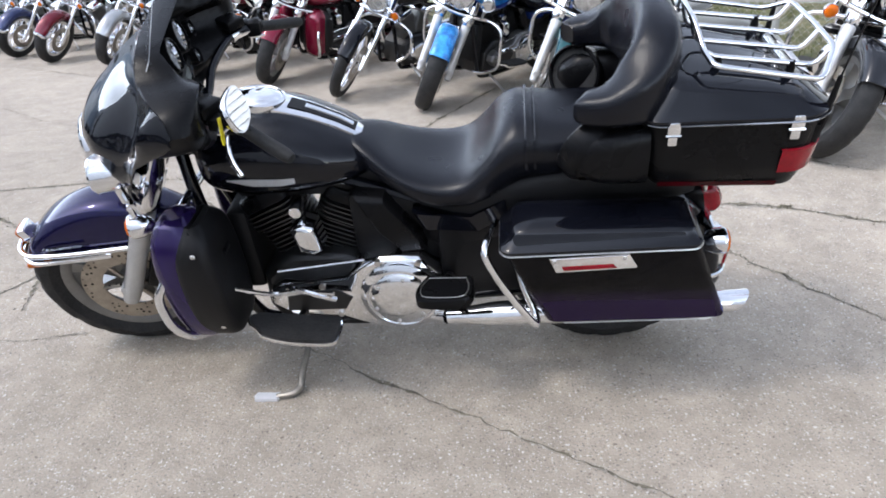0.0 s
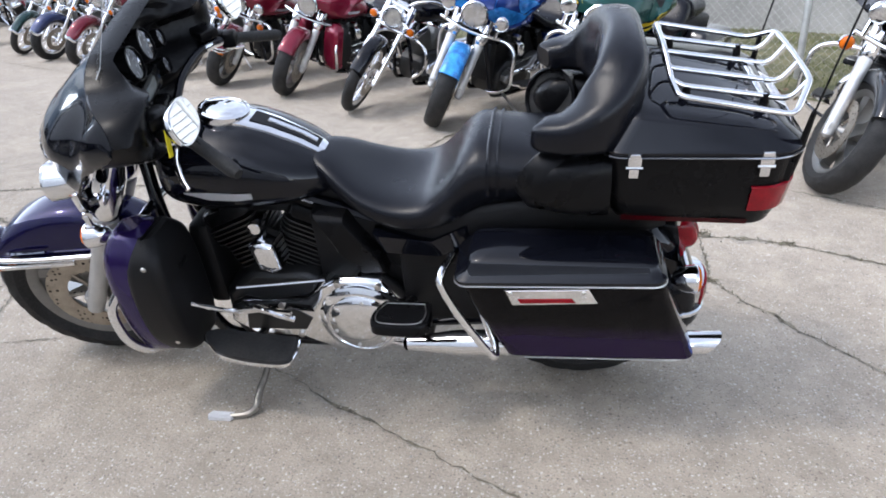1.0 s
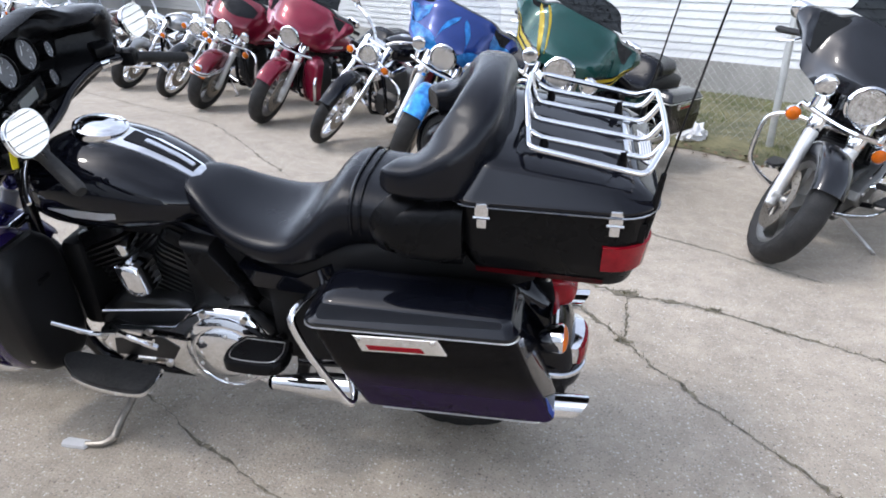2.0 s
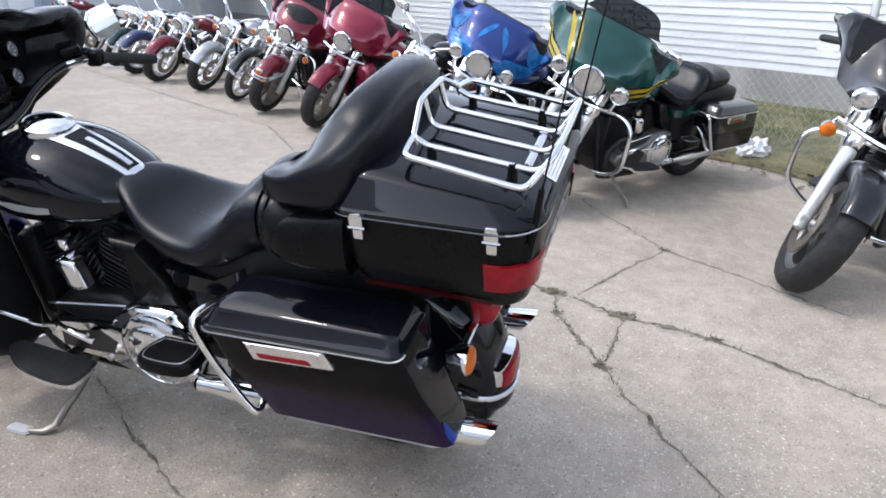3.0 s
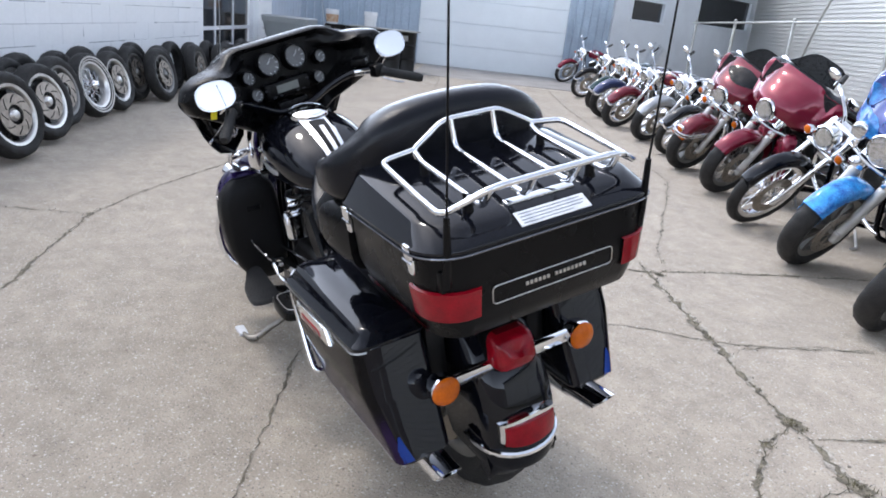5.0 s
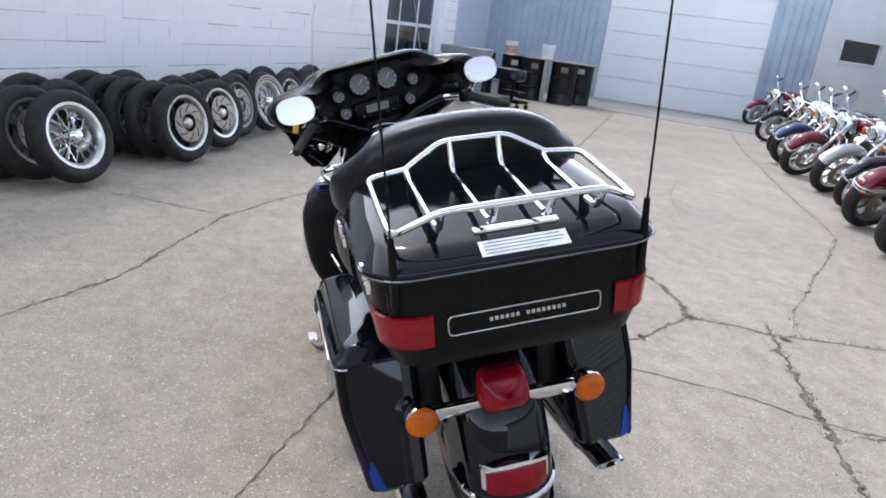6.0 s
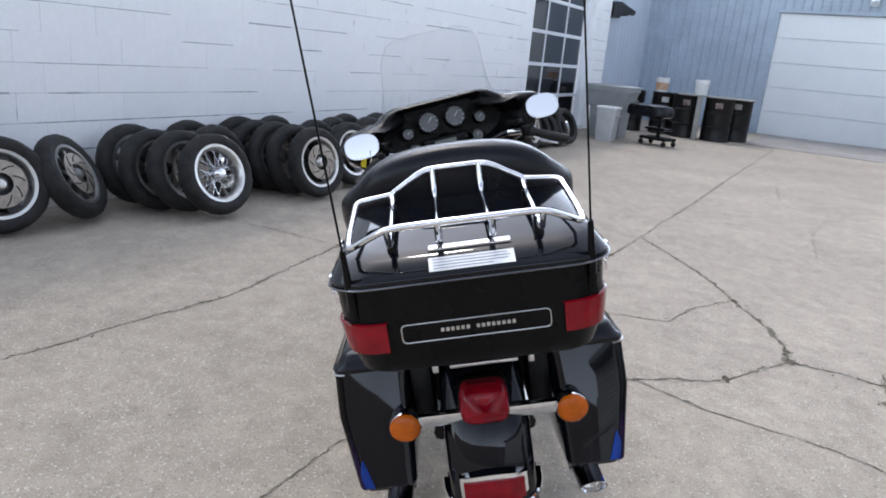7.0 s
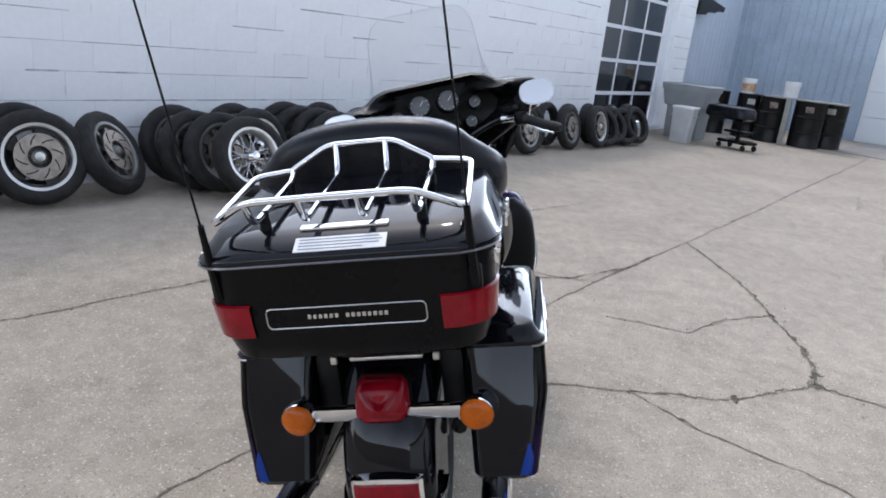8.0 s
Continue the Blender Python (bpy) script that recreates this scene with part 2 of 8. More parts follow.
def cr(keys, n):
    """Catmull-Rom through tuples, n steps between neighbours."""
    k = [np.array(q, float) for q in keys]
    k = [2 * k[0] - k[1]] + k + [2 * k[-1] - k[-2]]
    out = []
    for i in range(1, len(k) - 2):
        p0, p1, p2, p3 = k[i - 1:i + 3]
        for j in range(n):
            t = j / n
            out.append(0.5 * (2 * p1 + (p2 - p0) * t + (2 * p0 - 5 * p1 + 4 * p2 - p3) * t * t + (3 * p1 - p0 - 3 * p2 + p3) * t ** 3))
    out.append(k[-2])
    return out


def loft(bm, rings, cap=True, wrap=True):
    vs = [[bm.verts.new(Vector(p)) for p in r] for r in rings]
    n = len(vs[0])
    for a, b in zip(vs, vs[1:]):
        for i in range(n if wrap else n - 1):
            j = (i + 1) % n
            bm.faces.new((a[i], a[j], b[j], b[i]))
    if cap and wrap:
        bm.faces.new(vs[0])
        bm.faces.new(vs[-1])
    return vs


def tube(bm, pts, r, seg=8, n=0, closed=False, flat=1.0):
    pts = [Vector(p) for p in pts]
    if n:
        src = pts + [pts[0]] if closed else pts
        pts = [Vector(p) for p in cr(src, n)]
        if closed:
            pts.pop()
    m = len(pts)
    rings, nrm = [], None
    for i, p in enumerate(pts):
        a = pts[i - 1] if (i or closed) else p
        b = pts[(i + 1) % m] if (i < m - 1 or closed) else p
        d = (b - a).normalized()
        if nrm is None:
            nrm = d.orthogonal().normalized() if abs(d.z) > 0.95 else Vector((0, 0, 1)).cross(d).normalized()
        nrm = (nrm - d * nrm.dot(d)).normalized()
        bi = d.cross(nrm)
        rr = r[i] if isinstance(r, (list, tuple)) and len(r) == m else (r if not isinstance(r, (list, tuple)) else r[0] + (r[1] - r[0]) * i / (m - 1))
        rings.append([p + (nrm * math.cos(2 * math.pi * k / seg) + bi * (flat * math.sin(2 * math.pi * k / seg))) * rr for k in range(seg)])
    if closed:
        rings.append(rings[0])
        loft(bm, rings, False)
        bmesh.ops.remove_doubles(bm, verts=bm.verts[:], dist=1e-6)
    else:
        loft(bm, rings)


def lathe(bm, prof, o=(0, 0, 0), d=(0, 0, 1), seg=24):
    """Turns a profile of (radius, height along d) round the axis d."""
    o, d = Vector(o), Vector(d).normalized()
    u = d.orthogonal().normalized()
    w = d.cross(u)
    rings = [[o + d * h + (u * math.cos(2 * math.pi * k / seg) + w * math.sin(2 * math.pi * k / seg)) * max(r, 1e-4) for k in range(seg)] for r, h in prof]
    loft(bm, rings)


def rbox(bm, c, s, b=0.004, m=None, seg=2):
    geom = bmesh.ops.create_cube(bm, size=1.0)
    vs = geom["verts"]
    for v in vs:
        v.co = Vector((v.co.x * s[0], v.co.y * s[1], v.co.z * s[2]))
    if b:
        es = list({e for v in vs for e in v.link_edges})
        res = bmesh.ops.bevel(bm, geom=es, offset=b, segments=seg, profile=0.5, affect="EDGES")
        vs = list({v for v in res["verts"]} | {v for v in vs if v.is_valid})
    mm = Matrix.Translation(c) @ (m if m is not None else Matrix())
    for v in vs:
        v.co = mm @ v.co


def prism(bm, poly, y0, y1, bevel=0.0):
    """Extrudes an outline of (x, z) from y0 to y1, with a chamfer on the y1 side."""
    cx, cz = sum(p[0] for p in poly) / len(poly), sum(p[1] for p in poly) / len(poly)
    def ring(y, k):
        return [(p[0] + (cx - p[0]) * k, y, p[1] + (cz - p[1]) * k) for p in poly]
    if bevel:
        span = max(math.hypot(p[0] - cx, p[1] - cz) for p in poly)
        s = 1 if y1 > y0 else -1
        loft(bm, [ring(y0, 0), ring(y1 - s * bevel, 0), ring(y1 - s * bevel * 0.3, bevel * 0.5 / span), ring(y1, bevel * 1.3 / span)])
    else:
        loft(bm, [ring(y0, 0), ring(y1, 0)])


def rounded(x0, x1, w, r, per=6, r2=None):
    """Outline of a rounded rectangle, x0 to x1, half width w: list of (x, y), the same count for any size."""
    r2 = r if r2 is None else r2
    out = []
    for cx, cy, a, q in ((x1 - r2, w - r2, 0, r2), (x0 + r, w - r, 90, r), (x0 + r, -w + r, 180, r), (x1 - r2, -w + r2, 270, r2)):
        for i in range(per + 1):
            t = radians(a + 90 * i / per)
            out.append((cx + q * math.cos(t), cy + q * math.sin(t)))
    return out


def section(x, w, zt, zb, n=2.6, seg=28, dip=0.0, nb=None):
    """Closed cross-section at x, half width w, between zt and zb; dip hollows the top."""
    zc, h = (zt + zb) / 2, (zt - zb) / 2
    out = []
    for k in range(seg):
        a = 2 * math.pi * k / seg
        c, s = math.cos(a), math.sin(a)
        e = 2 / (n if s >= 0 else (nb or n))
        y = w * math.copysign(abs(c) ** e, c)
        z = zc + h * math.copysign(abs(s) ** e, s)
        if s > 0 and dip:
            z -= dip * (1 - (y / w) ** 2)
        out.append((x, y, z))
    return out


# ---- the yard ----
ROW = Vector((-0.82, 0.572, 0)).normalized()      # along the row of parked motorcycles
BACK = Vector((0.572, 0.82, 0)).normalized()      # from the row away from the yard's middle
WALL_P, WALL_D = Vector((-2.806, -2.671, 0)), Vector((-0.852, 0.523, 0)).normalized()
WALL_N = Vector((WALL_D.y, -WALL_D.x, 0)) * -1     # out of the block wall, into the yard
if WALL_N.dot(Vector((1, 1, 0))) < 0:
    WALL_N = -WALL_N


def concrete():
    m = material("weathered_concrete", (0.338, 0.292, 0.235), 0.88, 0.0, 0.08, 1.3, bump=0.5, bump_scale=110, second=(0.388, 0.338, 0.275), stain=0.12)
    n, l = m.node_tree.nodes, m.node_tree.links
    b = n["Principled BSDF"]
    src = b.inputs["Base Color"].links[0].from_socket
    tc = n.new("ShaderNodeTexCoord")
    # blotches a hand wide, then aggregate showing through: sparse pale and dark grains of uneven size
    blot = n.new("ShaderNodeTexNoise")
    blot.inputs["Scale"].default_value, blot.inputs["Detail"].default_value, blot.inputs["Roughness"].default_value = 7.0, 9.0, 0.75
    l.new(tc.outputs["Object"], blot.inputs["Vector"])
    br = n.new("ShaderNodeMapRange")
    br.inputs["From Min"].default_value, br.inputs["From Max"].default_value = 0.3, 0.7
    br.inputs["To Min"].default_value, br.inputs["To Max"].default_value = 0.79, 1.20
    l.new(blot.outputs[0], br.inputs["Value"])
    k = n.new("ShaderNodeMix")
    k.data_type, k.blend_type = "RGBA", "MULTIPLY"
    k.inputs[0].default_value = 1.0
    l.new(src, k.inputs[6])
    l.new(br.outputs[0], k.inputs[7])
    src = k.outputs[2]
    # grains are ragged, not round: bend the lookup a little
    bend, sub, add = n.new("ShaderNodeTexNoise"), n.new("ShaderNodeVectorMath"), n.new("ShaderNodeVectorMath")
    bend.inputs["Scale"].default_value, bend.inputs["Detail"].default_value = 130.0, 2.0
    l.new(tc.outputs["Object"], bend.inputs["Vector"])
    sub.operation = "MULTIPLY_ADD"
    sub.inputs[1].default_value, sub.inputs[2].default_value = (0.012, 0.012, 0.0), (-0.006, -0.006, 0.0)
    l.new(bend.outputs["Color"], sub.inputs[0])
    l.new(tc.outputs["Object"], add.inputs[0])
    l.new(sub.outputs[0], add.inputs[1])
    for scale, share, col in ((105.0, 0.76, (0.60, 0.57, 0.53)), (190.0, 0.62, (0.52, 0.49, 0.45)), (125.0, 0.70, (0.16, 0.14, 0.12)), (220.0, 0.56, (0.20, 0.185, 0.165)), (64.0, 0.93, (0.16, 0.13, 0.105)), (70.0, 0.93, (0.64, 0.62, 0.58))):
        v = n.new("ShaderNodeTexVoronoi")
        v.inputs["Scale"].default_value = scale
        l.new(add.outputs[0], v.inputs["Vector"])
        dot = n.new("ShaderNodeMapRange")
        dot.inputs["From Min"].default_value, dot.inputs["From Max"].default_value = 0.36, 0.22
        l.new(v.outputs["Distance"], dot.inputs["Value"])
        sc = n.new("ShaderNodeSeparateColor")
        l.new(v.outputs["Color"], sc.inputs[0])
        pick = n.new("ShaderNodeMapRange")
        pick.inputs["From Min"].default_value, pick.inputs["From Max"].default_value = share, share + 0.08
        l.new(sc.outputs[0], pick.inputs["Value"])
        both = n.new("ShaderNodeMath")
        both.operation = "MULTIPLY"
        l.new(dot.outputs[0], both.inputs[0])
        l.new(pick.outputs[0], both.inputs[1])
        k = n.new("ShaderNodeMix")
        k.data_type = "RGBA"
        k.inputs[7].default_value = (*col, 1)
        l.new(both.outputs[0], k.inputs[0])
        l.new(src, k.inputs[6])
        src = k.outputs[2]
    l.new(src, b.inputs["Base Color"])
    return m


M_CONCRETE = concrete()
M_CRACK = material("crack_dirt", (0.058, 0.050, 0.040), 0.95, 0.0, 0.5, 22.0, bump=0.8, bump_scale=80, second=(0.17, 0.15, 0.11))
M_CHIP = material("broken_concrete", (0.21, 0.185, 0.150), 0.95, 0.0, 0.35, 40.0, bump=0.8, bump_scale=120, second=(0.40, 0.365, 0.315))
M_GRASS = material("grass_blades", (0.045, 0.080, 0.018), 0.7, 0.0, 0.4, 3.0, second=(0.12, 0.13, 0.045), spec=0.2)
M_WEED = material("dry_weed_blades", (0.060, 0.062, 0.028), 0.8, 0.0, 0.4, 3.0, second=(0.12, 0.105, 0.06), spec=0.2)
M_SOIL = material("grassy_soil", (0.060, 0.075, 0.028), 0.95, 0.0, 0.4, 4.0, bump=0.8, bump_scale=30, second=(0.13, 0.115, 0.06))

bm = bmesh.new()
vs = {}
xs = [-400, -60, -30, -20, -14, -9, -5, -2, 0, 2, 4, 7, 12, 30, 60, 400]
for i, x in enumerate(xs):
    for j, y in enumerate(xs):
        vs[i, j] = bm.verts.new((x, y, 0))
for i in range(len(xs) - 1):
    for j in range(len(xs) - 1):
        bm.faces.new((vs[i, j], vs[i + 1, j], vs[i + 1, j + 1], vs[i, j + 1]))
ground = tagged(part("ground", bm, M_CONCRETE), "weathered grey concrete yard with cracks and stains", "ground", kind="structure")


def crack(pts, width, grass=False):
    """One ragged crack filled with dirt, along a rough line on the ground."""
    p = [Vector((*q, 0)) for q in pts]
    fine = []
    for a, b in zip(p, p[1:]):
        n = max(2, int((b - a).length / 0.024))
        side = Vector((-(b - a).y, (b - a).x, 0)).normalized()
        for i in range(n):
            t = i / n
            q = a.lerp(b, t)
            wob = noise.noise(q * 7.0) * 0.016 + noise.noise(q * 29.0) * 0.013 + random.uniform(-0.006, 0.006)
            fine.append(q + side * wob * min(1, 4 * t + 0.3, 4 * (1 - t) + 0.3))
    fine.append(p[-1])
    def strip(scale, lift, ragged, mat, name, least):
        bm = bmesh.new()
        prev = None
        for i, q in enumerate(fine):
            a, b = fine[max(0, i - 1)], fine[min(len(fine) - 1, i + 1)]
            side = Vector((-(b - a).y, (b - a).x, 0)).normalized()
            taper = min(1.0, (i + 1) / 5, (len(fine) - i) / 5)
            k = max(least, 0.15 + 1.5 * abs(noise.noise(q * 4.0 + Vector((3, 1, 0)))) + 0.8 * noise.noise(q * 17.0))
            w = scale * width * taper * k
            lo, hi = w * (1 + ragged * random.uniform(-1, 1)), w * (1 + ragged * random.uniform(-1, 1))
            pair = (bm.verts.new(q + side * lo + Vector((0, 0, lift))), bm.verts.new(q - side * hi + Vector((0, 0, lift))))
            if prev:
                bm.faces.new((prev[0], prev[1], pair[1], pair[0]))
            prev = pair
        return part(name, bm, mat, ground)
    strip(2.1, 0.0014, 0.95, M_CHIP, "chipped_edge", 0.12)
    ob = strip(1.1, 0.0028, 0.9, M_CRACK, "crack", 0.16)
    bm = bmesh.new()
    for q in fine:
        if random.random() < 0.7 * min(1.0, width / 0.007):
            c = q + Vector((random.gauss(0, 1), random.gauss(0, 1), 0)) * width * 2.4
            r = random.uniform(0.0018, 0.0060)
            vs = bmesh.ops.create_icosphere(bm, subdivisions=1, radius=r)["verts"]
            for v in vs:
                v.co = Vector((v.co.x * random.uniform(0.7, 1.4), v.co.y, v.co.z * 0.7)) + c + Vector((0, 0, r * 0.5))
    if bm.verts:
        part("crumbs", bm, M_CHIP, ground)["kind"] = "stuff"
    else:
        bm.free()
    if grass:
        bm = bmesh.new()
        for q in fine:
            for _ in range(3):
                if random.random() < 0.5:
                    continue
                c = q + Vector((random.uniform(-1, 1), random.uniform(-1, 1), 0)) * width
                d = Vector((random.uniform(-1, 1), random.uniform(-1, 1), 0)) * 0.012
                h = random.uniform(0.008, 0.025)
                bm.faces.new([bm.verts.new(v) for v in (c + Vector((0.0015, 0, 0)), c - Vector((0.0015, 0, 0)), c + d + Vector((0, 0, h)))])
        part("weeds", bm, M_WEED, ground)["kind"] = "stuff"
    return ob


for pts, w, gr in (
    (((-0.28, -0.05), (-0.03, -0.20), (0.16, -0.33), (0.41, -0.47), (0.63, -0.60), (0.94, -0.78), (1.5, -1.12)), 0.0042, False),
    (((-0.42, 2.02), (0.08, 1.76), (0.49, 1.55), (0.85, 1.36), (1.11, 1.24), (1.44, 1.10), (1.80, 1.01), (2.09, 0.84), (3.2, 0.25)), 0.013, True),
    (((1.12, 1.25), (1.17, 1.0), (1.30, 0.80), (1.40, 0.63), (1.52, 0.42), (1.71, 0.15), (2.1, -0.4)), 0.010, True),
    (((1.44, 1.10), (1.43, 0.88), (1.40, 0.63)), 0.008, True),
    (((1.22, 1.23), (1.39, 1.63), (1.59, 2.02)), 0.004, False),
    (((0.96, 2.95), (1.23, 2.52), (1.49, 2.18), (1.59, 2.02), (1.92, 1.80), (2.4, 1.45)), 0.006, False),
    (((0.62, 1.60), (0.72, 1.98), (0.90, 2.24)), 0.004, False),
    (((-0.17, 0.72), (0.08, 0.96), (0.31, 1.32), (0.51, 1.52), (0.70, 1.85), (0.86, 2.24)), 0.004, False),
    (((-0.12, 0.20), (-0.17, 0.71), (-0.23, 1.16), (-0.50, 1.59), (-0.28, 1.95), (-0.16, 2.36), (0.06, 2.92), (0.4, 3.7)), 0.009, True),
    (((-0.50, 1.59), (-0.71, 1.67), (-1.05, 1.70), (-1.37, 1.69), (-1.75, 1.70), (-2.18, 1.66), (-2.85, 1.55)), 0.010, True),
    (((-1.37, 1.69), (-1.22, 1.40), (-0.93, 1.13), (-0.99, 0.88), (-1.02, 0.70)), 0.007, False),
    (((-0.9, 0.30), (-1.63, 0.76), (-2.85, 1.55), (-4.31, 2.48), (-6.06, 3.57), (-10.7, 6.50), (-13.6, 8.1)), 0.007, False),
    (((-0.32, 2.14), (-0.60, 2.36), (-0.82, 2.64), (-1.12, 2.96), (-1.51, 3.44), (-2.20, 4.20), (-4.14, 5.27), (-7.14, 7.01), (-10.92, 9.45)), 0.006, False),
    (((0.6, -2.35), (-0.15, -1.76), (-0.34, -1.64), (-0.86, -1.24), (-1.52, -0.98), (-1.94, -0.81), (-2.40, -0.48), (-3.17, 0.25), (-3.9, 0.9)), 0.007, False),
    (((-2.6, -2.1), (-2.19, -1.25), (-1.94, -0.81)), 0.004, False),
    (((-2.4, 1.25), (-1.95, 0.97), (-1.58, 0.57), (-1.43, 0.16)), 0.009, False),
    (((-1.5, -0.09), (-1.21, -0.05), (-0.9, 0.03)), 0.004, False),
    (((-1.7, 0.1), (-1.56, 0.47), (-1.56, 0.72)), 0.004, False),
    (((-7.0, 6.2), (-6.4, 5.2), (-6.3, 4.4), (-5.2, 3.9)), 0.005, False),
    (((-4.2, 3.9), (-3.4, 3.3), (-2.6, 2.9)), 0.003, False),
):
    crack(pts, w, gr)

# broken-out spots where cracks meet, with soil and weeds
for x, y, r in ((1.12, 1.245, 0.055), (1.44, 1.10, 0.06), (1.40, 0.63, 0.035), (1.17, 1.02, 0.025), (1.59, 2.02, 0.03), (1.80, 1.01, 0.035), (-0.50, 1.59, 0.045), (-0.62, 1.64, 0.03), (-0.24, 1.16, 0.03), (-0.22, 1.98, 0.035), (-1.37, 1.69, 0.03), (-1.05, 1.70, 0.025), (-1.94, -0.81, 0.03), (0.49, 1.55, 0.03)):
    bm = bmesh.new()
    ring = []
    for k in range(22):
        a = 2 * math.pi * k / 22
        q = r * (0.45 + 0.9 * abs(noise.noise(Vector((x * 3 + math.cos(a) * 1.7, y * 3 + math.sin(a) * 1.7, 0.5)))) + 0.25 * random.random())
        ring.append(bm.verts.new((x + 1.3 * q * math.cos(a), y + 0.8 * q * math.sin(a), 0.0032)))
    bm.faces.new(ring)
    part("soil_patch", bm, M_CRACK, ground)
    bm = bmesh.new()
    for _ in range(int(600 * r)):
        c = Vector((x + random.gauss(0, r * 0.5), y + random.gauss(0, r * 0.35), 0.003))
        d = Vector((random.uniform(-1, 1), random.uniform(-1, 1), 0)) * 0.014
        h = random.uniform(0.006, 0.02)
        bm.faces.new([bm.verts.new(v) for v in (c + Vector((0.0016, 0, 0)), c - Vector((0.0016, 0, 0)), c + d + Vector((0, 0, h)))])
    part("weeds", bm, M_WEED, ground)["kind"] = "stuff"

# small stones and crumbs on the concrete
bm = bmesh.new()
for _ in range(700):
    x, y = random.uniform(-3, 3), random.uniform(-2, 3)
    s = random.uniform(0.0015, 0.005)
    q = bmesh.ops.create_icosphere(bm, subdivisions=1, radius=s)["verts"]
    for v in q:
        v.co = Vector((v.co.x * random.uniform(0.7, 1.3) + x, v.co.y + y, v.co.z * 0.6 + s * 0.4))
part("gravel", bm, material("pale_grit", (0.33, 0.31, 0.28), 0.9, 0, 0.4, 40.0), ground)["kind"] = "stuff"

# dead leaves and bark blown along the edge of the grass
bm = bmesh.new()
for _ in range(700):
    a, b = random.uniform(-3.5, 7.0), -0.52 + random.gauss(0, 0.13)
    c = Vector((2.87, 4.54, 0)) + ROW * a + BACK * b
    u = Vector((random.uniform(-1, 1), random.uniform(-1, 1), random.uniform(-0.3, 0.3))).normalized() * random.uniform(0.012, 0.04)
    w = Vector((-u.y, u.x, random.uniform(-0.02, 0.02))) * random.uniform(0.3, 0.7)
    z = Vector((0, 0, random.uniform(0.012, 0.05)))
    bm.faces.new([bm.verts.new(c + z + v) for v in (u, w, -u, -w)])
part("leaf_litter", bm, material("dead_leaves", (0.055, 0.036, 0.022), 0.85, 0, 0.5, 9.0, second=(0.17, 0.115, 0.07)), ground)["kind"] = "stuff"

# ---- white block wall with window ----
M_BLOCK = material("white_painted_block", (0.86, 0.875, 0.895), 0.6, 0.0, 0.04, 2.5, bump=0.3, bump_scale=45, random_vary=0.010, stain=0.06)
M_MORTAR = material("white_painted_mortar", (0.84, 0.855, 0.875), 0.75, 0.0, 0.05, 5.0, bump=0.3, bump_scale=60)
M_JOINT = material("open_joint_dirt", (0.20, 0.21, 0.235), 0.9, 0.0, 0.5, 12.0, second=(0.45, 0.47, 0.51))
M_WOOD_WHITE = material("white_window_paint", (0.72, 0.745, 0.79), 0.45, 0.0, 0.06, 6.0)
M_DARK_PANE = material("dark_window_glass", (0.012, 0.014, 0.018), 0.06, 0.0, 0.3, 1.0, spec=0.8)
BLK_L, BLK_H = 0.406, 0.203
wall_m = Matrix.Translation(WALL_P) @ Matrix(((WALL_D.x, WALL_N.x, 0, 0), (WALL_D.y, WALL_N.y, 0, 0), (0, 0, 1, 0), (0, 0, 0, 1)))   # s along, n out, z up
WIN0, WIN1, WZ0, WZ1 = 7.80, 10.90, 0.10, 2.97
WALL0, WALL1, WALL_H = -7.0, 11.90, 3.248


def wall_box(bm, s0, s1, z0, z1, n0=-0.2, n1=-0.004):
    rbox(bm, ((s0 + s1) / 2, (n0 + n1) / 2, (z0 + z1) / 2), (s1 - s0, n1 - n0, z1 - z0), 0)


bm = bmesh.new()
wall_box(bm, WALL0, WIN0, 0, WALL_H)
wall_box(bm, WIN1, WALL1, 0, WALL_H)
wall_box(bm, WIN0, WIN1, 0, WZ0)
wall_box(bm, WIN0, WIN1, WZ1, WALL_H)
wall = tagged(part("wall_block", bm, M_MORTAR), "white painted concrete block wall with open joints", "wall", kind="structure")
wall.matrix_world = wall_m


def block_mesh():
    bm = bmesh.new()
    x, z = BLK_L / 2 - 0.0008, BLK_H / 2 - 0.0008
    loft(bm, [[(-x, -0.02, -z), (x, -0.02, -z), (x, -0.02, z), (-x, -0.02, z)], [(-x, -0.0012, -z), (x, -0.0012, -z), (x, -0.0012, z), (-x, -0.0012, z)],
              [(-x + 0.002, 0, -z + 0.002), (x - 0.002, 0, -z + 0.002), (x - 0.002, 0, z - 0.002), (-x + 0.002, 0, z - 0.002)]], cap=True)
    bmesh.ops.recalc_face_normals(bm, faces=bm.faces[:])
    me = bpy.data.meshes.new("block")
    bm.to_mesh(me)
    bm.free()
    me.materials.append(M_BLOCK)
    return me


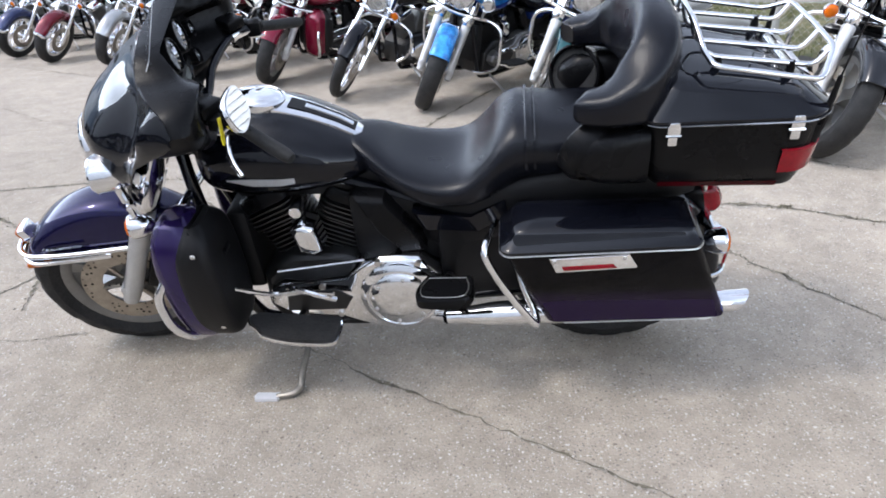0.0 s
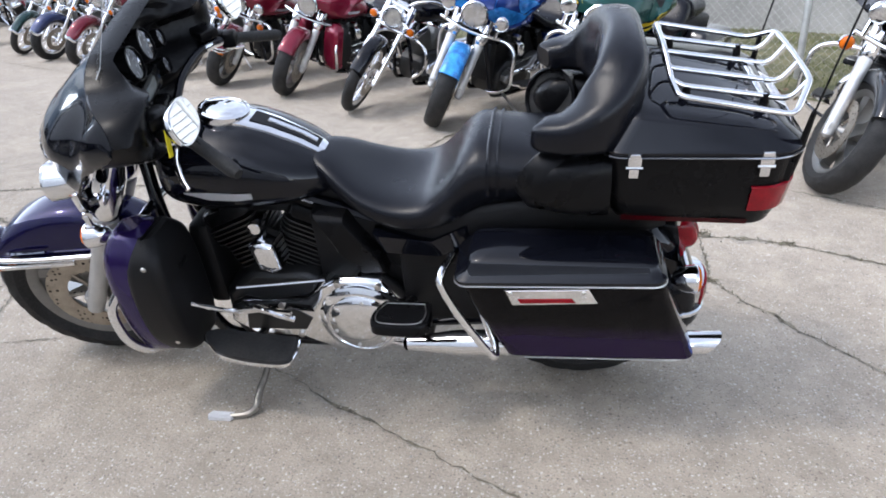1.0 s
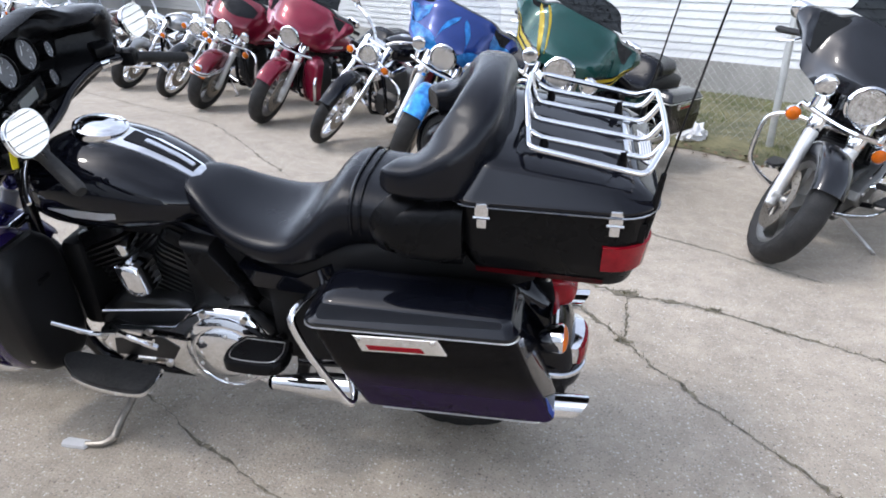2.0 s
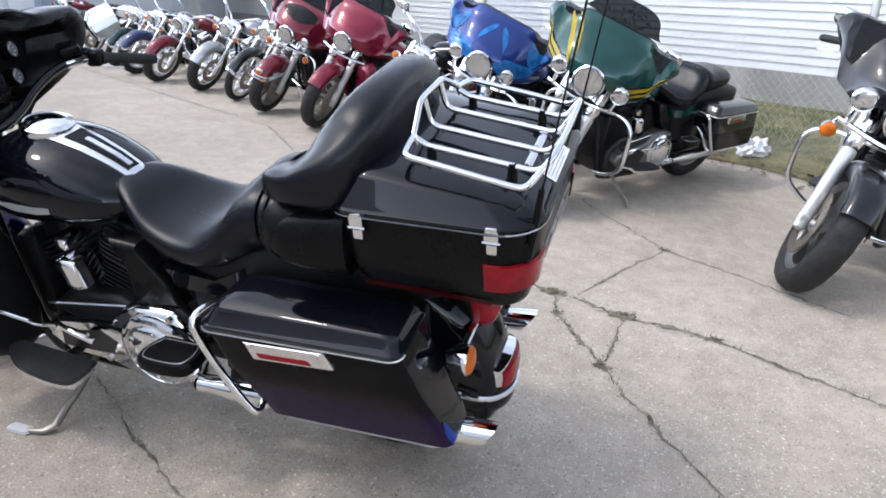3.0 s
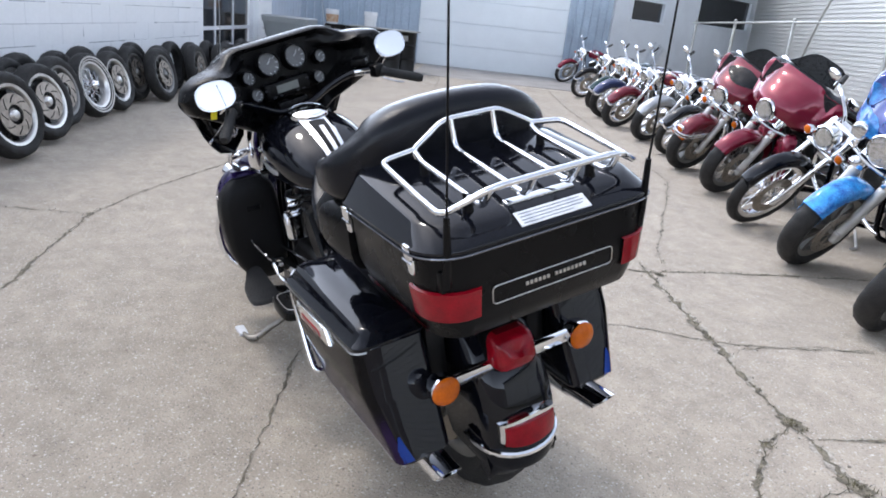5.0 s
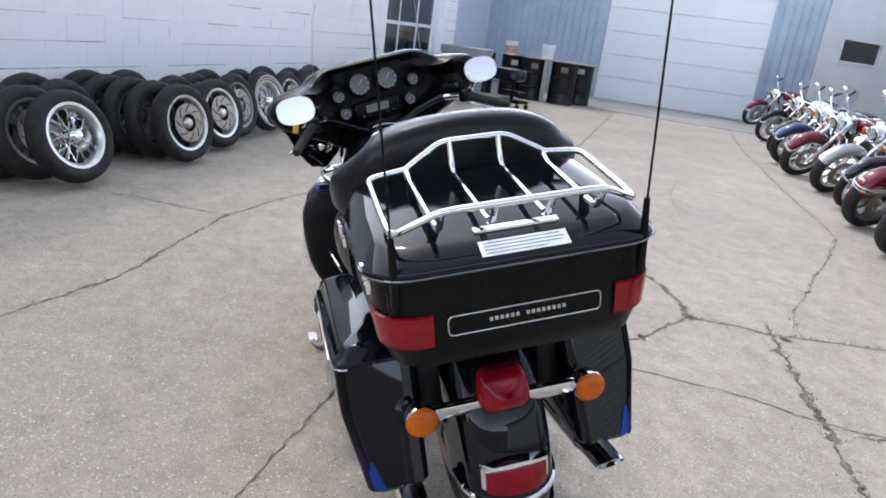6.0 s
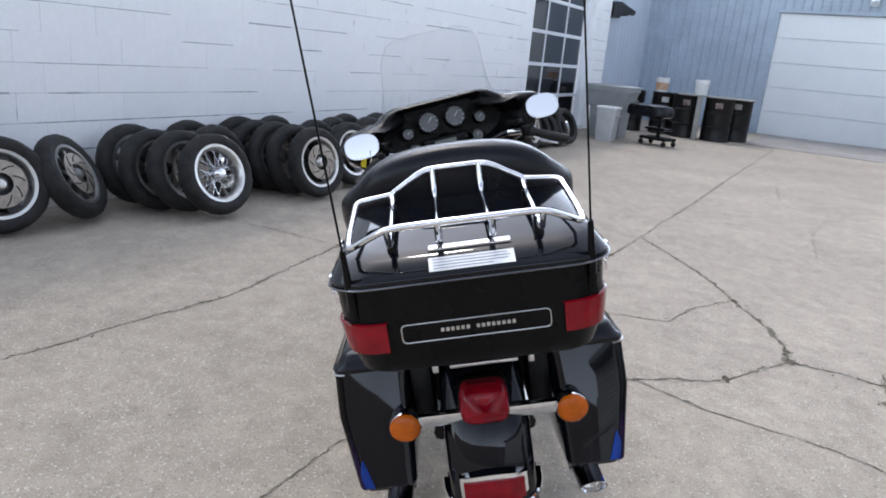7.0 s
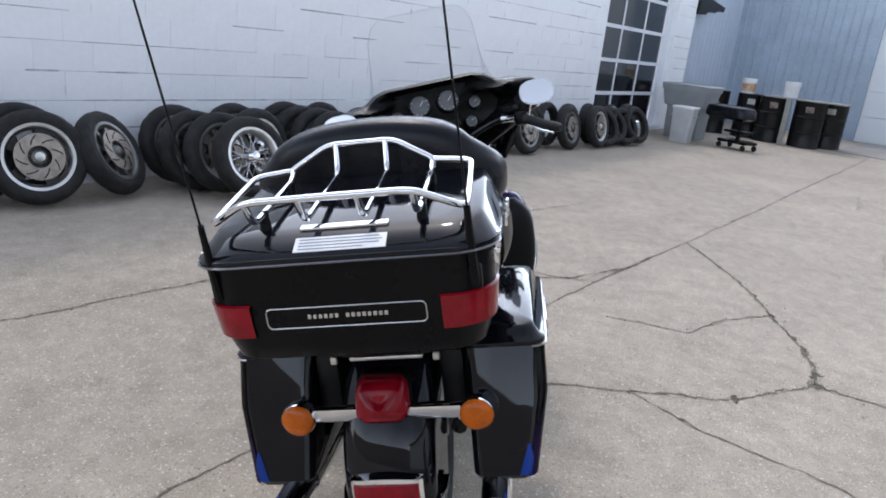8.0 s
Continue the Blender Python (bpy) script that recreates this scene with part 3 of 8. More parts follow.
BLOCKS = []   # laid at the end of the file
rest = bmesh.new()
for row in range(int(WALL_H / BLK_H)):
    z = (row + 0.5) * BLK_H
    s = WALL0 + (0.5 if row % 2 else 0) * BLK_L
    while s + BLK_L <= WALL1 + 0.25:
        a, b = s, min(s + BLK_L, WALL1)
        s += BLK_L
        if b > WIN0 - 0.01 and a < WIN1 + 0.01 and WZ0 - 0.05 < z < WZ1 + 0.05:
            if a < WIN0 - 0.06:
                wall_box(rest, a + 0.003, WIN0 - 0.003, z - BLK_H / 2 + 0.003, z + BLK_H / 2 - 0.003, -0.02, 0)
            elif b > WIN1 + 0.06:
                wall_box(rest, WIN1 + 0.003, b - 0.003, z - BLK_H / 2 + 0.003, z + BLK_H / 2 - 0.003, -0.02, 0)
            continue
        if b - a > BLK_L - 0.01 and -1.2 < a < 6.6 and row < 15:
            BLOCKS.append((a + BLK_L / 2, random.uniform(-0.001, 0.001), z))
        else:
            wall_box(rest, a + 0.0015, b - 0.0015, z - BLK_H / 2 + 0.0015, z + BLK_H / 2 - 0.0015, -0.02, random.uniform(-0.001, 0.001))
part("blocks", rest, M_BLOCK, wall)["kind"] = "stuff"

# where mortar has fallen out: thin dark slits along the courses
bm = bmesh.new()
for row in range(1, 17):
    s = WALL0
    while s < WALL1:
        ln = random.uniform(0.06, 0.6)
        if random.random() < 0.68 and not (s + ln > WIN0 and s < WIN1 and WZ0 < row * BLK_H < WZ1):
            t = random.uniform(0.0010, 0.0032) if random.random() < 0.75 else random.uniform(0.0035, 0.0065)
            wall_box(bm, s, min(s + ln, WALL1), row * BLK_H - t, row * BLK_H + t, -0.012, 0.0018)
        s += ln
    for _ in range(7):
        s = WALL0 + BLK_L * (random.randrange(44) + (0.5 if row % 2 else 0))
        if not (s > WIN0 - 0.1 and s < WIN1 + 0.1):
            z0 = row * BLK_H + random.uniform(0.01, 0.1)
            wall_box(bm, s - 0.0015, s + 0.0015, z0, z0 + random.uniform(0.04, 0.09), -0.012, 0.0018)
part("open_joints", bm, M_JOINT, wall)["kind"] = "stuff"

window = thing("window_1", wall_m, "white steel-framed window with dark divided panes in block wall", "window", kind="structure")
bm = bmesh.new()
for s0, s1, z0, z1 in ((WIN0, WIN0 + 0.05, WZ0, WZ1), (WIN1 - 0.28, WIN1, WZ0, WZ1), (WIN0 + 0.05, WIN1 - 0.28, WZ0, WZ0 + 0.05), (WIN0 + 0.05, WIN1 - 0.28, WZ1 - 0.05, WZ1)):
    wall_box(bm, s0, s1, z0, z1, -0.17, -0.10)
part("window_frame", bm, M_WOOD_WHITE, window)
bm = bmesh.new()
wall_box(bm, WIN0 - 0.06, WIN1 + 0.06, WZ0 - 0.07, WZ0, -0.19, 0.04)
part("window_sill", bm, M_WOOD_WHITE, window)
win_s, win_z = [7.85, 8.71, 9.67, 10.62], [0.15, 0.70, 1.255, 1.81, 2.365, 2.92]
for q in win_s[1:-1]:
    bm = bmesh.new()
    wall_box(bm, q - 0.02, q + 0.02, WZ0 + 0.05, WZ1 - 0.05, -0.155, -0.115)
    part("mullion", bm, M_WOOD_WHITE, window)
for q in win_z[1:-1]:
    bm = bmesh.new()
    wall_box(bm, win_s[0], win_s[-1], q - 0.030, q + 0.030, -0.160, -0.108)
    part("transom", bm, M_WOOD_WHITE, window)
for s0, s1 in zip(win_s, win_s[1:]):
    for z0, z1 in zip(win_z, win_z[1:]):
        bm = bmesh.new()
        wall_box(bm, s0 + 0.02, s1 - 0.02, z0 + 0.03, z1 - 0.03, -0.140, -0.134)
        part("pane", bm, M_DARK_PANE, window)

# ---- metal-clad garage across the yard's end ----
GAR_P, GAR_D = Vector((-15.0, 8.2, 0)), Vector((0.57, 0.82, 0)).normalized()
GAR_N = Vector((GAR_D.y, -GAR_D.x, 0))
if GAR_N.dot(Vector((1, -0.5, 0))) < 0:
    GAR_N = -GAR_N
gar_m = Matrix.Translation(GAR_P) @ Matrix(((GAR_D.x, GAR_N.x, 0, 0), (GAR_D.y, GAR_N.y, 0, 0), (0, 0, 1, 0), (0, 0, 0, 1)))
M_CLAD = material("pale_blue_steel_cladding", (0.35, 0.42, 0.505), 0.5, 0.1, 0.14, 1.6, stain=0.28)
M_DOOR = material("white_sectional_door_paint", (0.68, 0.71, 0.73), 0.45, 0.0, 0.03, 2.0, stain=0.06)
M_TRIM = material("white_metal_trim", (0.62, 0.66, 0.71), 0.45, 0.0, 0.06, 5.0)
M_ROOF = material("grey_roof_metal", (0.25, 0.27, 0.30), 0.5, 0.2, 0.15, 3.0)
DOOR_W, DOOR_H, GAR_S0, GAR_S1, GAR_H = 3.95, 2.93, -4.2, 5.06, 3.46


def ribbed(bm, s0, s1, z0, z1, pitch=0.2, depth=0.028, n0=-0.12):
    """Sheet cladding with upright ribs, closed behind."""
    prof = [(s0, 0.0)]
    s = s0
    while s < s1 - pitch:
        prof += [(s + pitch * 0.42, 0.0), (s + pitch * 0.5, depth), (s + pitch * 0.62, depth), (s + pitch * 0.70, 0.0)]
        s += pitch
    prof.append((s1, 0.0))
    ring = prof + [(s1, n0), (s0, n0)]
    loft(bm, [[(a, b, z0) for a, b in ring], [(a, b, z1) for a, b in ring]])


bm = bmesh.new()
ribbed(bm, GAR_S0, -0.06, 0, GAR_H)
ribbed(bm, DOOR_W + 0.06, GAR_S1, 0, GAR_H)
ribbed(bm, -0.06, DOOR_W + 0.06, DOOR_H + 0.08, GAR_H)
garage = tagged(part("wall_garage", bm, M_CLAD, sharp=20), "pale blue ribbed steel cladding of a garage", "wall", kind="structure")
garage.matrix_world = gar_m
gd = thing("door_1", gar_m, "closed white sectional garage door in pale blue metal wall", "garage door", kind="structure")
sec = DOOR_H / 5
for i in range(5):
    bm = bmesh.new()
    rbox(bm, (DOOR_W / 2, -0.07, (i + 0.5) * sec), (DOOR_W, 0.05, sec - 0.008), 0.006)
    part("door_panel", bm, M_DOOR, gd)
bm = bmesh.new()
rbox(bm, (DOOR_W / 2, -0.112, DOOR_H / 2), (DOOR_W + 0.1, 0.02, DOOR_H + 0.06), 0)
part("door_backing", bm, M_TRIM, gd)
bm = bmesh.new()
rbox(bm, ((GAR_S0 + GAR_S1) / 2, 0.06, 3.53), (GAR_S1 - GAR_S0 + 0.1, 0.08, 0.13), 0.008)
fas = tagged(part("trim_fascia", bm, M_TRIM), "white metal fascia board under the garage roof", "fascia", kind="structure")
fas.matrix_world = gar_m
for s in (-0.03, DOOR_W + 0.03):
    bm = bmesh.new()
    rbox(bm, (s, -0.02, DOOR_H / 2), (0.06, 0.12, DOOR_H), 0.004)
    part("jamb", bm, M_CLAD, gd)
bm = bmesh.new()
rbox(bm, (DOOR_W / 2, -0.02, DOOR_H + 0.04), (DOOR_W + 0.12, 0.13, 0.08), 0.004)
part("lintel", bm, M_CLAD, gd)
apron = bmesh.new()
rbox(apron, (DOOR_W / 2 + 0.4, 1.82, -0.015), (DOOR_W + 0.2, 3.64, 0.05), 0.004)
ap = tagged(part("pavement_apron", apron, material("darker_apron_concrete", (0.30, 0.285, 0.27), 0.9, 0, 0.2, 2.0, bump=0.4, bump_scale=60, stain=0.3)), "darker concrete apron before the garage door", "apron", kind="structure")
ap.matrix_world = gar_m
bm = bmesh.new()
rbox(bm, ((GAR_S0 + GAR_S1) / 2, -2.98, GAR_H + 0.20), (GAR_S1 - GAR_S0 + 0.3, 6.2, 0.10), 0.02)
rf = tagged(part("roof_garage", bm, M_ROOF), "grey metal roof edge of the garage", "roof", kind="structure")
rf.matrix_world = gar_m
lamp = thing("wall_lamp", gar_m @ pose(1.95, 0.03, 3.33), "white outdoor flood lamp above garage door", "lamp")
bm = bmesh.new()
lathe(bm, [(0.07, 0), (0.085, 0.01), (0.085, 0.04), (0.03, 0.07)], (0, 0, 0), (0, 1, 0), 16)
part("base", bm, M_TRIM, lamp)
bm = bmesh.new()
lathe(bm, [(0.045, 0), (0.085, 0.06), (0.095, 0.19), (0.08, 0.195)], (0, 0.08, 0.0), (0, 0.6, -0.8), 16)
part("shade", bm, M_TRIM, lamp)

# set-back strip between block wall and garage
bm = bmesh.new()
ribbed(bm, WALL1 + 0.01, WALL1 + 5.4, 0, 4.0, 0.3, 0.012)
strip = tagged(part("wall_strip", bm, material("pale_blue_board", (0.47, 0.53, 0.62), 0.5, 0, 0.08, 2.0), sharp=20), "flat pale blue wall strip beside the block building", "wall", kind="structure")
strip.matrix_world = wall_m @ pose(0, -0.35, 0)
bm = bmesh.new()
prism(bm, [(WALL1 - 0.004 + a, b) for a, b in ((0, 2.36), (0, 2.66), (0.5, 2.70), (1.7, 2.60), (1.6, 2.50), (1.25, 2.53), (1.05, 2.44), (0.7, 2.47), (0.45, 2.35), (0.2, 2.40))], -0.3, 0.05)
eave = tagged(part("torn_eave", bm, M_BLACK_MATTE), "dark torn eave piece at the building corner", "eave", kind="structure")
eave.matrix_world = wall_m

# ---- fence, grass strip and white clapboard building ----
FEN_P = Vector((2.87, 4.54, 0))
def row_m(p):
    return Matrix.Translation(p) @ Matrix(((ROW.x, BACK.x, 0, 0), (ROW.y, BACK.y, 0, 0), (0, 0, 1, 0), (0, 0, 0, 1)))


fen_m = row_m(FEN_P)
bm = bmesh.new()
nx, ny = 70, 14
L0, L1 = -9.0, 13.0
grid = {}
for i in range(nx + 1):
    for j in range(ny + 1):
        a = L0 + (L1 - L0) * i / nx
        b = -0.55 + 4.3 * j / ny + (0.12 * noise.noise(Vector((a * 1.3, 0, 0))) if j == 0 else 0)
        z = 0.006 if j == 0 else 0.05 + 0.04 * noise.noise(Vector((a * 1.2, b * 1.7, 3)))
        grid[i, j] = bm.verts.new((a, b, z))
for i in range(nx):
    for j in range(ny):
        bm.faces.new((grid[i, j], grid[i + 1, j], grid[i + 1, j + 1], grid[i, j + 1]))
soil = tagged(part("ground_verge", bm, M_SOIL), "patchy grass verge below the fence", "verge", kind="structure")
soil.matrix_world = fen_m
bm = bmesh.new()
for _ in range(26000):
    a, b = random.uniform(L0, 5.0), random.uniform(-0.35, 3.6)
    if noise.noise(Vector((a * 1.1, b * 1.1, 7))) < -0.18:
        continue
    h, yaw = random.uniform(0.03, 0.10), random.uniform(0, 6.28)
    c = Vector((a, b, 0.03))
    d = Vector((math.cos(yaw), math.sin(yaw), 0))
    bm.faces.new([bm.verts.new(v) for v in (c + d * 0.004, c - d * 0.004, c + Vector((random.uniform(-1, 1), random.uniform(-1, 1), 0)) * 0.04 + Vector((0, 0, h)))])
gr = tagged(part("grass", bm, M_GRASS), "short dull green and straw-coloured grass along the fence", "grass", kind="stuff")
gr.matrix_world = fen_m
# dead leaves and bits at the verge's edge
bm = bmesh.new()
for _ in range(500):
    a, b = random.uniform(L0, 6), random.gauss(-0.55, 0.12)
    s, yaw = random.uniform(0.012, 0.04), random.uniform(0, 6.28)
    d, e = Vector((math.cos(yaw), math.sin(yaw), random.uniform(-0.3, 0.3))) * s, Vector((-math.sin(yaw), math.cos(yaw), random.uniform(-0.3, 0.3))) * s * 0.6
    c = Vector((a, b, 0.018))
    bm.faces.new([bm.verts.new(v) for v in (c - d, c + e, c + d, c - e)])
lv = tagged(part("dead_leaves", bm, material("dead_leaf_brown", (0.12, 0.075, 0.04), 0.9, 0, 0.5, 15.0)), "brown dead leaves along the verge edge", "leaves", kind="stuff")
lv.matrix_world = fen_m

M_GALV = material("galvanised_steel", (0.42, 0.42, 0.40), 0.5, 0.7, 0.2, 12.0)
fence = thing("chain_link_fence", fen_m, "galvanised chain-link fence with round posts and top rail", "fence")
F_H = 1.82
for a in (-6.6, -3.3, 0.0, 4.55, 6.95, 10.2, 13.4, 16.6):
    bm = bmesh.new()
    lathe(bm, [(0.03, 0), (0.03, F_H), (0.034, F_H + 0.005), (0.034, F_H + 0.03), (0.01, F_H + 0.05)], (a, 0, 0), (0, 0, 1), 12)
    part("post", bm, M_GALV, fence)
bm = bmesh.new()
tube(bm, [(-7.5, 0, F_H - 0.02), (17.0, 0, F_H - 0.02)], 0.021, 10)
part("top_rail", bm, M_GALV, fence)
bm = bmesh.new()
tube(bm, [(9.2, -0.01, F_H), (10.15, -0.01, 0.1)], 0.018, 8)
tube(bm, [(9.2, -0.01, F_H), (8.4, -0.01, F_H + 1.1)], 0.018, 8)
part("brace", bm, M_GALV, fence)
bm = bmesh.new()
pitch = 0.075
a = -7.5
while a < 10.0:
    for sgn in (1, -1):
        p0, p1 = Vector((a, 0.006 * sgn, 0.03)), Vector((a + sgn * (F_H - 0.05), 0.006 * sgn, F_H - 0.02))
        tube(bm, [p0, p1], 0.0012, 3)
    a += pitch
part("wire_mesh", bm, M_GALV, fence)["kind"] = "stuff"

SID_P = FEN_P + BACK * 3.05
sid_m = row_m(SID_P)
M_SIDING = material("white_clapboard_paint", (0.41, 0.41, 0.40), 0.5, 0.0, 0.05, 2.0, stain=0.08)
M_FOUND = material("grey_foundation", (0.24, 0.23, 0.21), 0.9, 0, 0.2, 3.0, bump=0.4, bump_scale=40, stain=0.3)
house = thing("clapboard_building", sid_m, "white clapboard building on a grey foundation", "building", kind="structure")
S0, S1 = -9.0, 21.75
bm = bmesh.new()
rbox(bm, ((S0 + S1) / 2, 0.12, 0.22), (S1 - S0, 0.24, 0.46), 0)
part("foundation", bm, M_FOUND, house)
bm = bmesh.new()
rbox(bm, ((S0 + S1) / 2, 0.16, 2.25), (S1 - S0, 0.2, 3.6), 0)
part("wall", bm, M_SIDING, house)
sp = 0.105
for i in range(34):
    z = 0.45 + i * sp
    bm = bmesh.new()
    loft(bm, [[(x, 0.055, z + sp + 0.01), (x, 0.028, z + 0.0), (x, 0.050, z - 0.003), (x, 0.062, z + sp)] for x in (S0, S1)])
    part("clapboard", bm, M_SIDING, house)
bm = bmesh.new()
rbox(bm, ((S0 + S1) / 2, 0.0, 4.1), (S1 - S0 + 0.4, 0.9, 0.12), 0.01)
part("roof", bm, M_ROOF, house)
# pale grey wing with dark windows, between the clapboards and the garage
M_GREYWALL = material("pale_grey_boards", (0.62, 0.65, 0.69), 0.7, 0, 0.06, 2.0, bump=0.3, bump_scale=50, stain=0.1)
WING_A, WING_B = Vector((-13.2, 19.45, 0)), Vector((-12.1, 12.42, 0))
wing_d = (WING_B - WING_A).normalized()
wing_n = Vector((-wing_d.y, wing_d.x, 0))
wing_l = (WING_B - WING_A).length
wing_m = Matrix.Translation(WING_A) @ Matrix(((wing_d.x, wing_n.x, 0, 0), (wing_d.y, wing_n.y, 0, 0), (0, 0, 1, 0), (0, 0, 0, 1)))
far = thing("grey_building", wing_m, "pale grey building wing with dark windows", "building", kind="structure")
W1, W2 = (0.15, 3.2, 1.80, 2.75), (4.85, 6.4, 1.68, 2.3)
bm = bmesh.new()
for a0, a1, z0, z1 in ((-0.3, wing_l, 0, 1.68), (-0.3, wing_l, 2.75, 4.2), (-0.3, W1[0], 1.68, 2.75), (W1[0], W1[1], 1.68, W1[2]), (W1[1], W2[0], 1.68, 2.75), (W2[1], wing_l, 1.68, 2.75), (W2[0], W2[1], W2[3], 2.75)):
    rbox(bm, ((a0 + a1) / 2, -0.15, (z0 + z1) / 2), (a1 - a0, 0.3, z1 - z0), 0)
part("wall", bm, M_GREYWALL, far)
bm = bmesh.new()
rbox(bm, (wing_l / 2, -0.3, 4.27), (wing_l, 1.2, 0.14), 0.01)
part("roof", bm, M_ROOF, far)
for a0, a1, z0, z1 in (W1, W2):
    win = bmesh.new()
    rbox(win, ((a0 + a1) / 2, -0.10, (z0 + z1) / 2), (a1 - a0 - 0.1, 0.02, z1 - z0 - 0.1), 0)
    wob = part("window", win, M_DARK_PANE, far)
    bm = bmesh.new()
    for c, q in ((((a0 + a1) / 2, -0.06, z1 - 0.03), (a1 - a0, 0.13, 0.06)), (((a0 + a1) / 2, -0.05, z0 + 0.03), (a1 - a0, 0.16, 0.06)), ((a0 + 0.03, -0.06, (z0 + z1) / 2), (0.06, 0.12, z1 - z0 - 0.12)), ((a1 - 0.03, -0.06, (z0 + z1) / 2), (0.06, 0.12, z1 - z0 - 0.12))):
        rbox(bm, c, q, 0.004)
    part("frame", bm, M_TRIM, wob)
# unseen brown wall added behind the camera: closes the yard, darkens the bike's reflections
M_UNSEEN_WALL = material("unseen_wall_brown", (0.15, 0.125, 0.11), 0.85, 0, 0.2, 3.0, bump=0.4, bump_scale=40, stain=0.2)
bm = bmesh.new()
rbox(bm, (13.0, -6.0, 1.7), (0.4, 30.0, 3.4), 0.01)
tagged(part("wall_unseen", bm, M_UNSEEN_WALL), "unseen plain brown wall added to darken reflections", "wall", kind="structure")

# ---- motorcycles: shared pieces; local x to the rear, y to the rider's right, z up ----
def steer_matrix(deg, o=(-0.40, 0, 0.85), rake=26.0):
    ax = Vector((math.sin(radians(rake)), 0, math.cos(radians(rake))))
    return Matrix.Translation(o) @ Matrix.Rotation(radians(deg), 4, ax) @ Matrix.Translation(-Vector(o))


def tyre_ring(bm, prof, c, r, h, seg):
    """Tyre with slanting tread grooves cut into its crown, one connected skin."""
    n = seg * 2
    rings = []
    for q, y in prof:
        ring = []
        for k in range(n):
            a = 2 * math.pi * k / n
            groove = 0.0045 if q > r - 0.03 and abs(y) > 0.1 * h and k % 4 == (0 if y > 0 else 2) else 0.0
            twist = 0.5 * abs(y) / h * 2 * math.pi / seg if q > r - 0.03 else 0.0
            ring.append(Vector(c) + Vector((math.cos(a + twist) * (q - groove), y, math.sin(a + twist) * (q - groove))))
        rings.append(ring)
    loft(bm, rings, cap=False)
    bmesh.ops.remove_doubles(bm, verts=bm.verts[:], dist=1e-6)


def wheel_parts(root, c, r, width, rim_r, style, steer, name, mats, disc_sides=(-1, 1), seg=40):
    """A wheel as a part with tyre, rim, hub, spokes and brake discs under it."""
    S = steer
    tyre_m, rim_m = mats
    bm = bmesh.new()
    h = width / 2
    prof = [(rim_r, -h * 0.72), (rim_r + (r - rim_r) * 0.35, -h), (r - 0.028, -h * 0.93), (r - 0.008, -h * 0.6), (r, 0), (r - 0.008, h * 0.6), (r - 0.028, h * 0.93), (rim_r + (r - rim_r) * 0.35, h), (rim_r, h * 0.72), (rim_r - 0.012, h * 0.5), (rim_r - 0.012, -h * 0.5), (rim_r, -h * 0.72)]
    tyre_ring(bm, prof, c, r, h, seg)
    bm.transform(S)
    tyre = part(name, bm, tyre_m, root, "")
    bm = bmesh.new()
    lathe_open(bm, [(rim_r + 0.006, -h * 0.74), (rim_r - 0.012, -h * 0.70), (rim_r - 0.03, -h * 0.45), (rim_r - 0.035, 0), (rim_r - 0.03, h * 0.45), (rim_r - 0.012, h * 0.70), (rim_r + 0.006, h * 0.74), (rim_r - 0.005, h * 0.5), (rim_r - 0.008, 0), (rim_r - 0.005, -h * 0.5), (rim_r + 0.006, -h * 0.74)], c, (0, 1, 0), seg)
    bm.transform(S)
    part("rim", bm, rim_m, tyre)
    bm = bmesh.new()
    lathe(bm, [(0.02, -h - 0.02), (0.035, -h), (0.05, -h * 0.7), (0.032, -h * 0.4), (0.032, h * 0.4), (0.05, h * 0.7), (0.035, h), (0.02, h + 0.02)], c, (0, 1, 0), 20)
    bm.transform(S)
    part("hub", bm, rim_m, tyre)
    bm = bmesh.new()
    if style == "wire":
        for k in range(28):
            a, sg = 2 * math.pi * k / 28, (-1) ** k
            a0 = a + (0.5 if k % 4 < 2 else -0.5)
            p0 = Vector(c) + Vector((math.cos(a0) * 0.045, sg * h * 0.6, math.sin(a0) * 0.045))
            p1 = Vector(c) + Vector((math.cos(a) * (rim_r - 0.02), sg * 0.008, math.sin(a) * (rim_r - 0.02)))
            tube(bm, [p0, p1], 0.0028, 5)
    else:
        n = 9 if style == "cast" else 5
        for k in range(n):
            a = 2 * math.pi * k / n
            d, e = Vector((math.cos(a), 0, math.sin(a))), Vector((-math.sin(a), 0, math.cos(a)))
            ww = 0.016 if style == "cast" else 0.03
            rings = []
            for q, w, t in ((0.035, ww * 1.5, 0.035), (rim_r * 0.55, ww, 0.026), (rim_r - 0.02, ww * 1.3, 0.03)):
                o = Vector(c) + d * q
                rings.append([o + e * w + Vector((0, t, 0)), o - e * w + Vector((0, t, 0)), o - e * w - Vector((0, t, 0)), o + e * w - Vector((0, t, 0))])
            loft(bm, rings)
    bm.transform(S)
    part("spokes", bm, rim_m, tyre)
    for sg in disc_sides:
        bm = bmesh.new()
        y = sg * (h + 0.012)
        lathe_open(bm, [(0.160, -0.003), (0.161, 0.003), (0.095, 0.003), (0.094, -0.003), (0.160, -0.003)], (c[0], c[1] + y, c[2]), (0, 1, 0), 32)
        for k in range(6):
            a = 2 * math.pi * k / 6
            d = Vector((math.cos(a), 0, math.sin(a)))
            tube(bm, [Vector(c) + Vector((0, y, 0)) + d * 0.04, Vector(c) + Vector((0, y, 0)) + d * 0.1], 0.007, 6)
        bm.transform(S)
        part("brake_disc", bm, M_DISC, tyre)
    return tyre


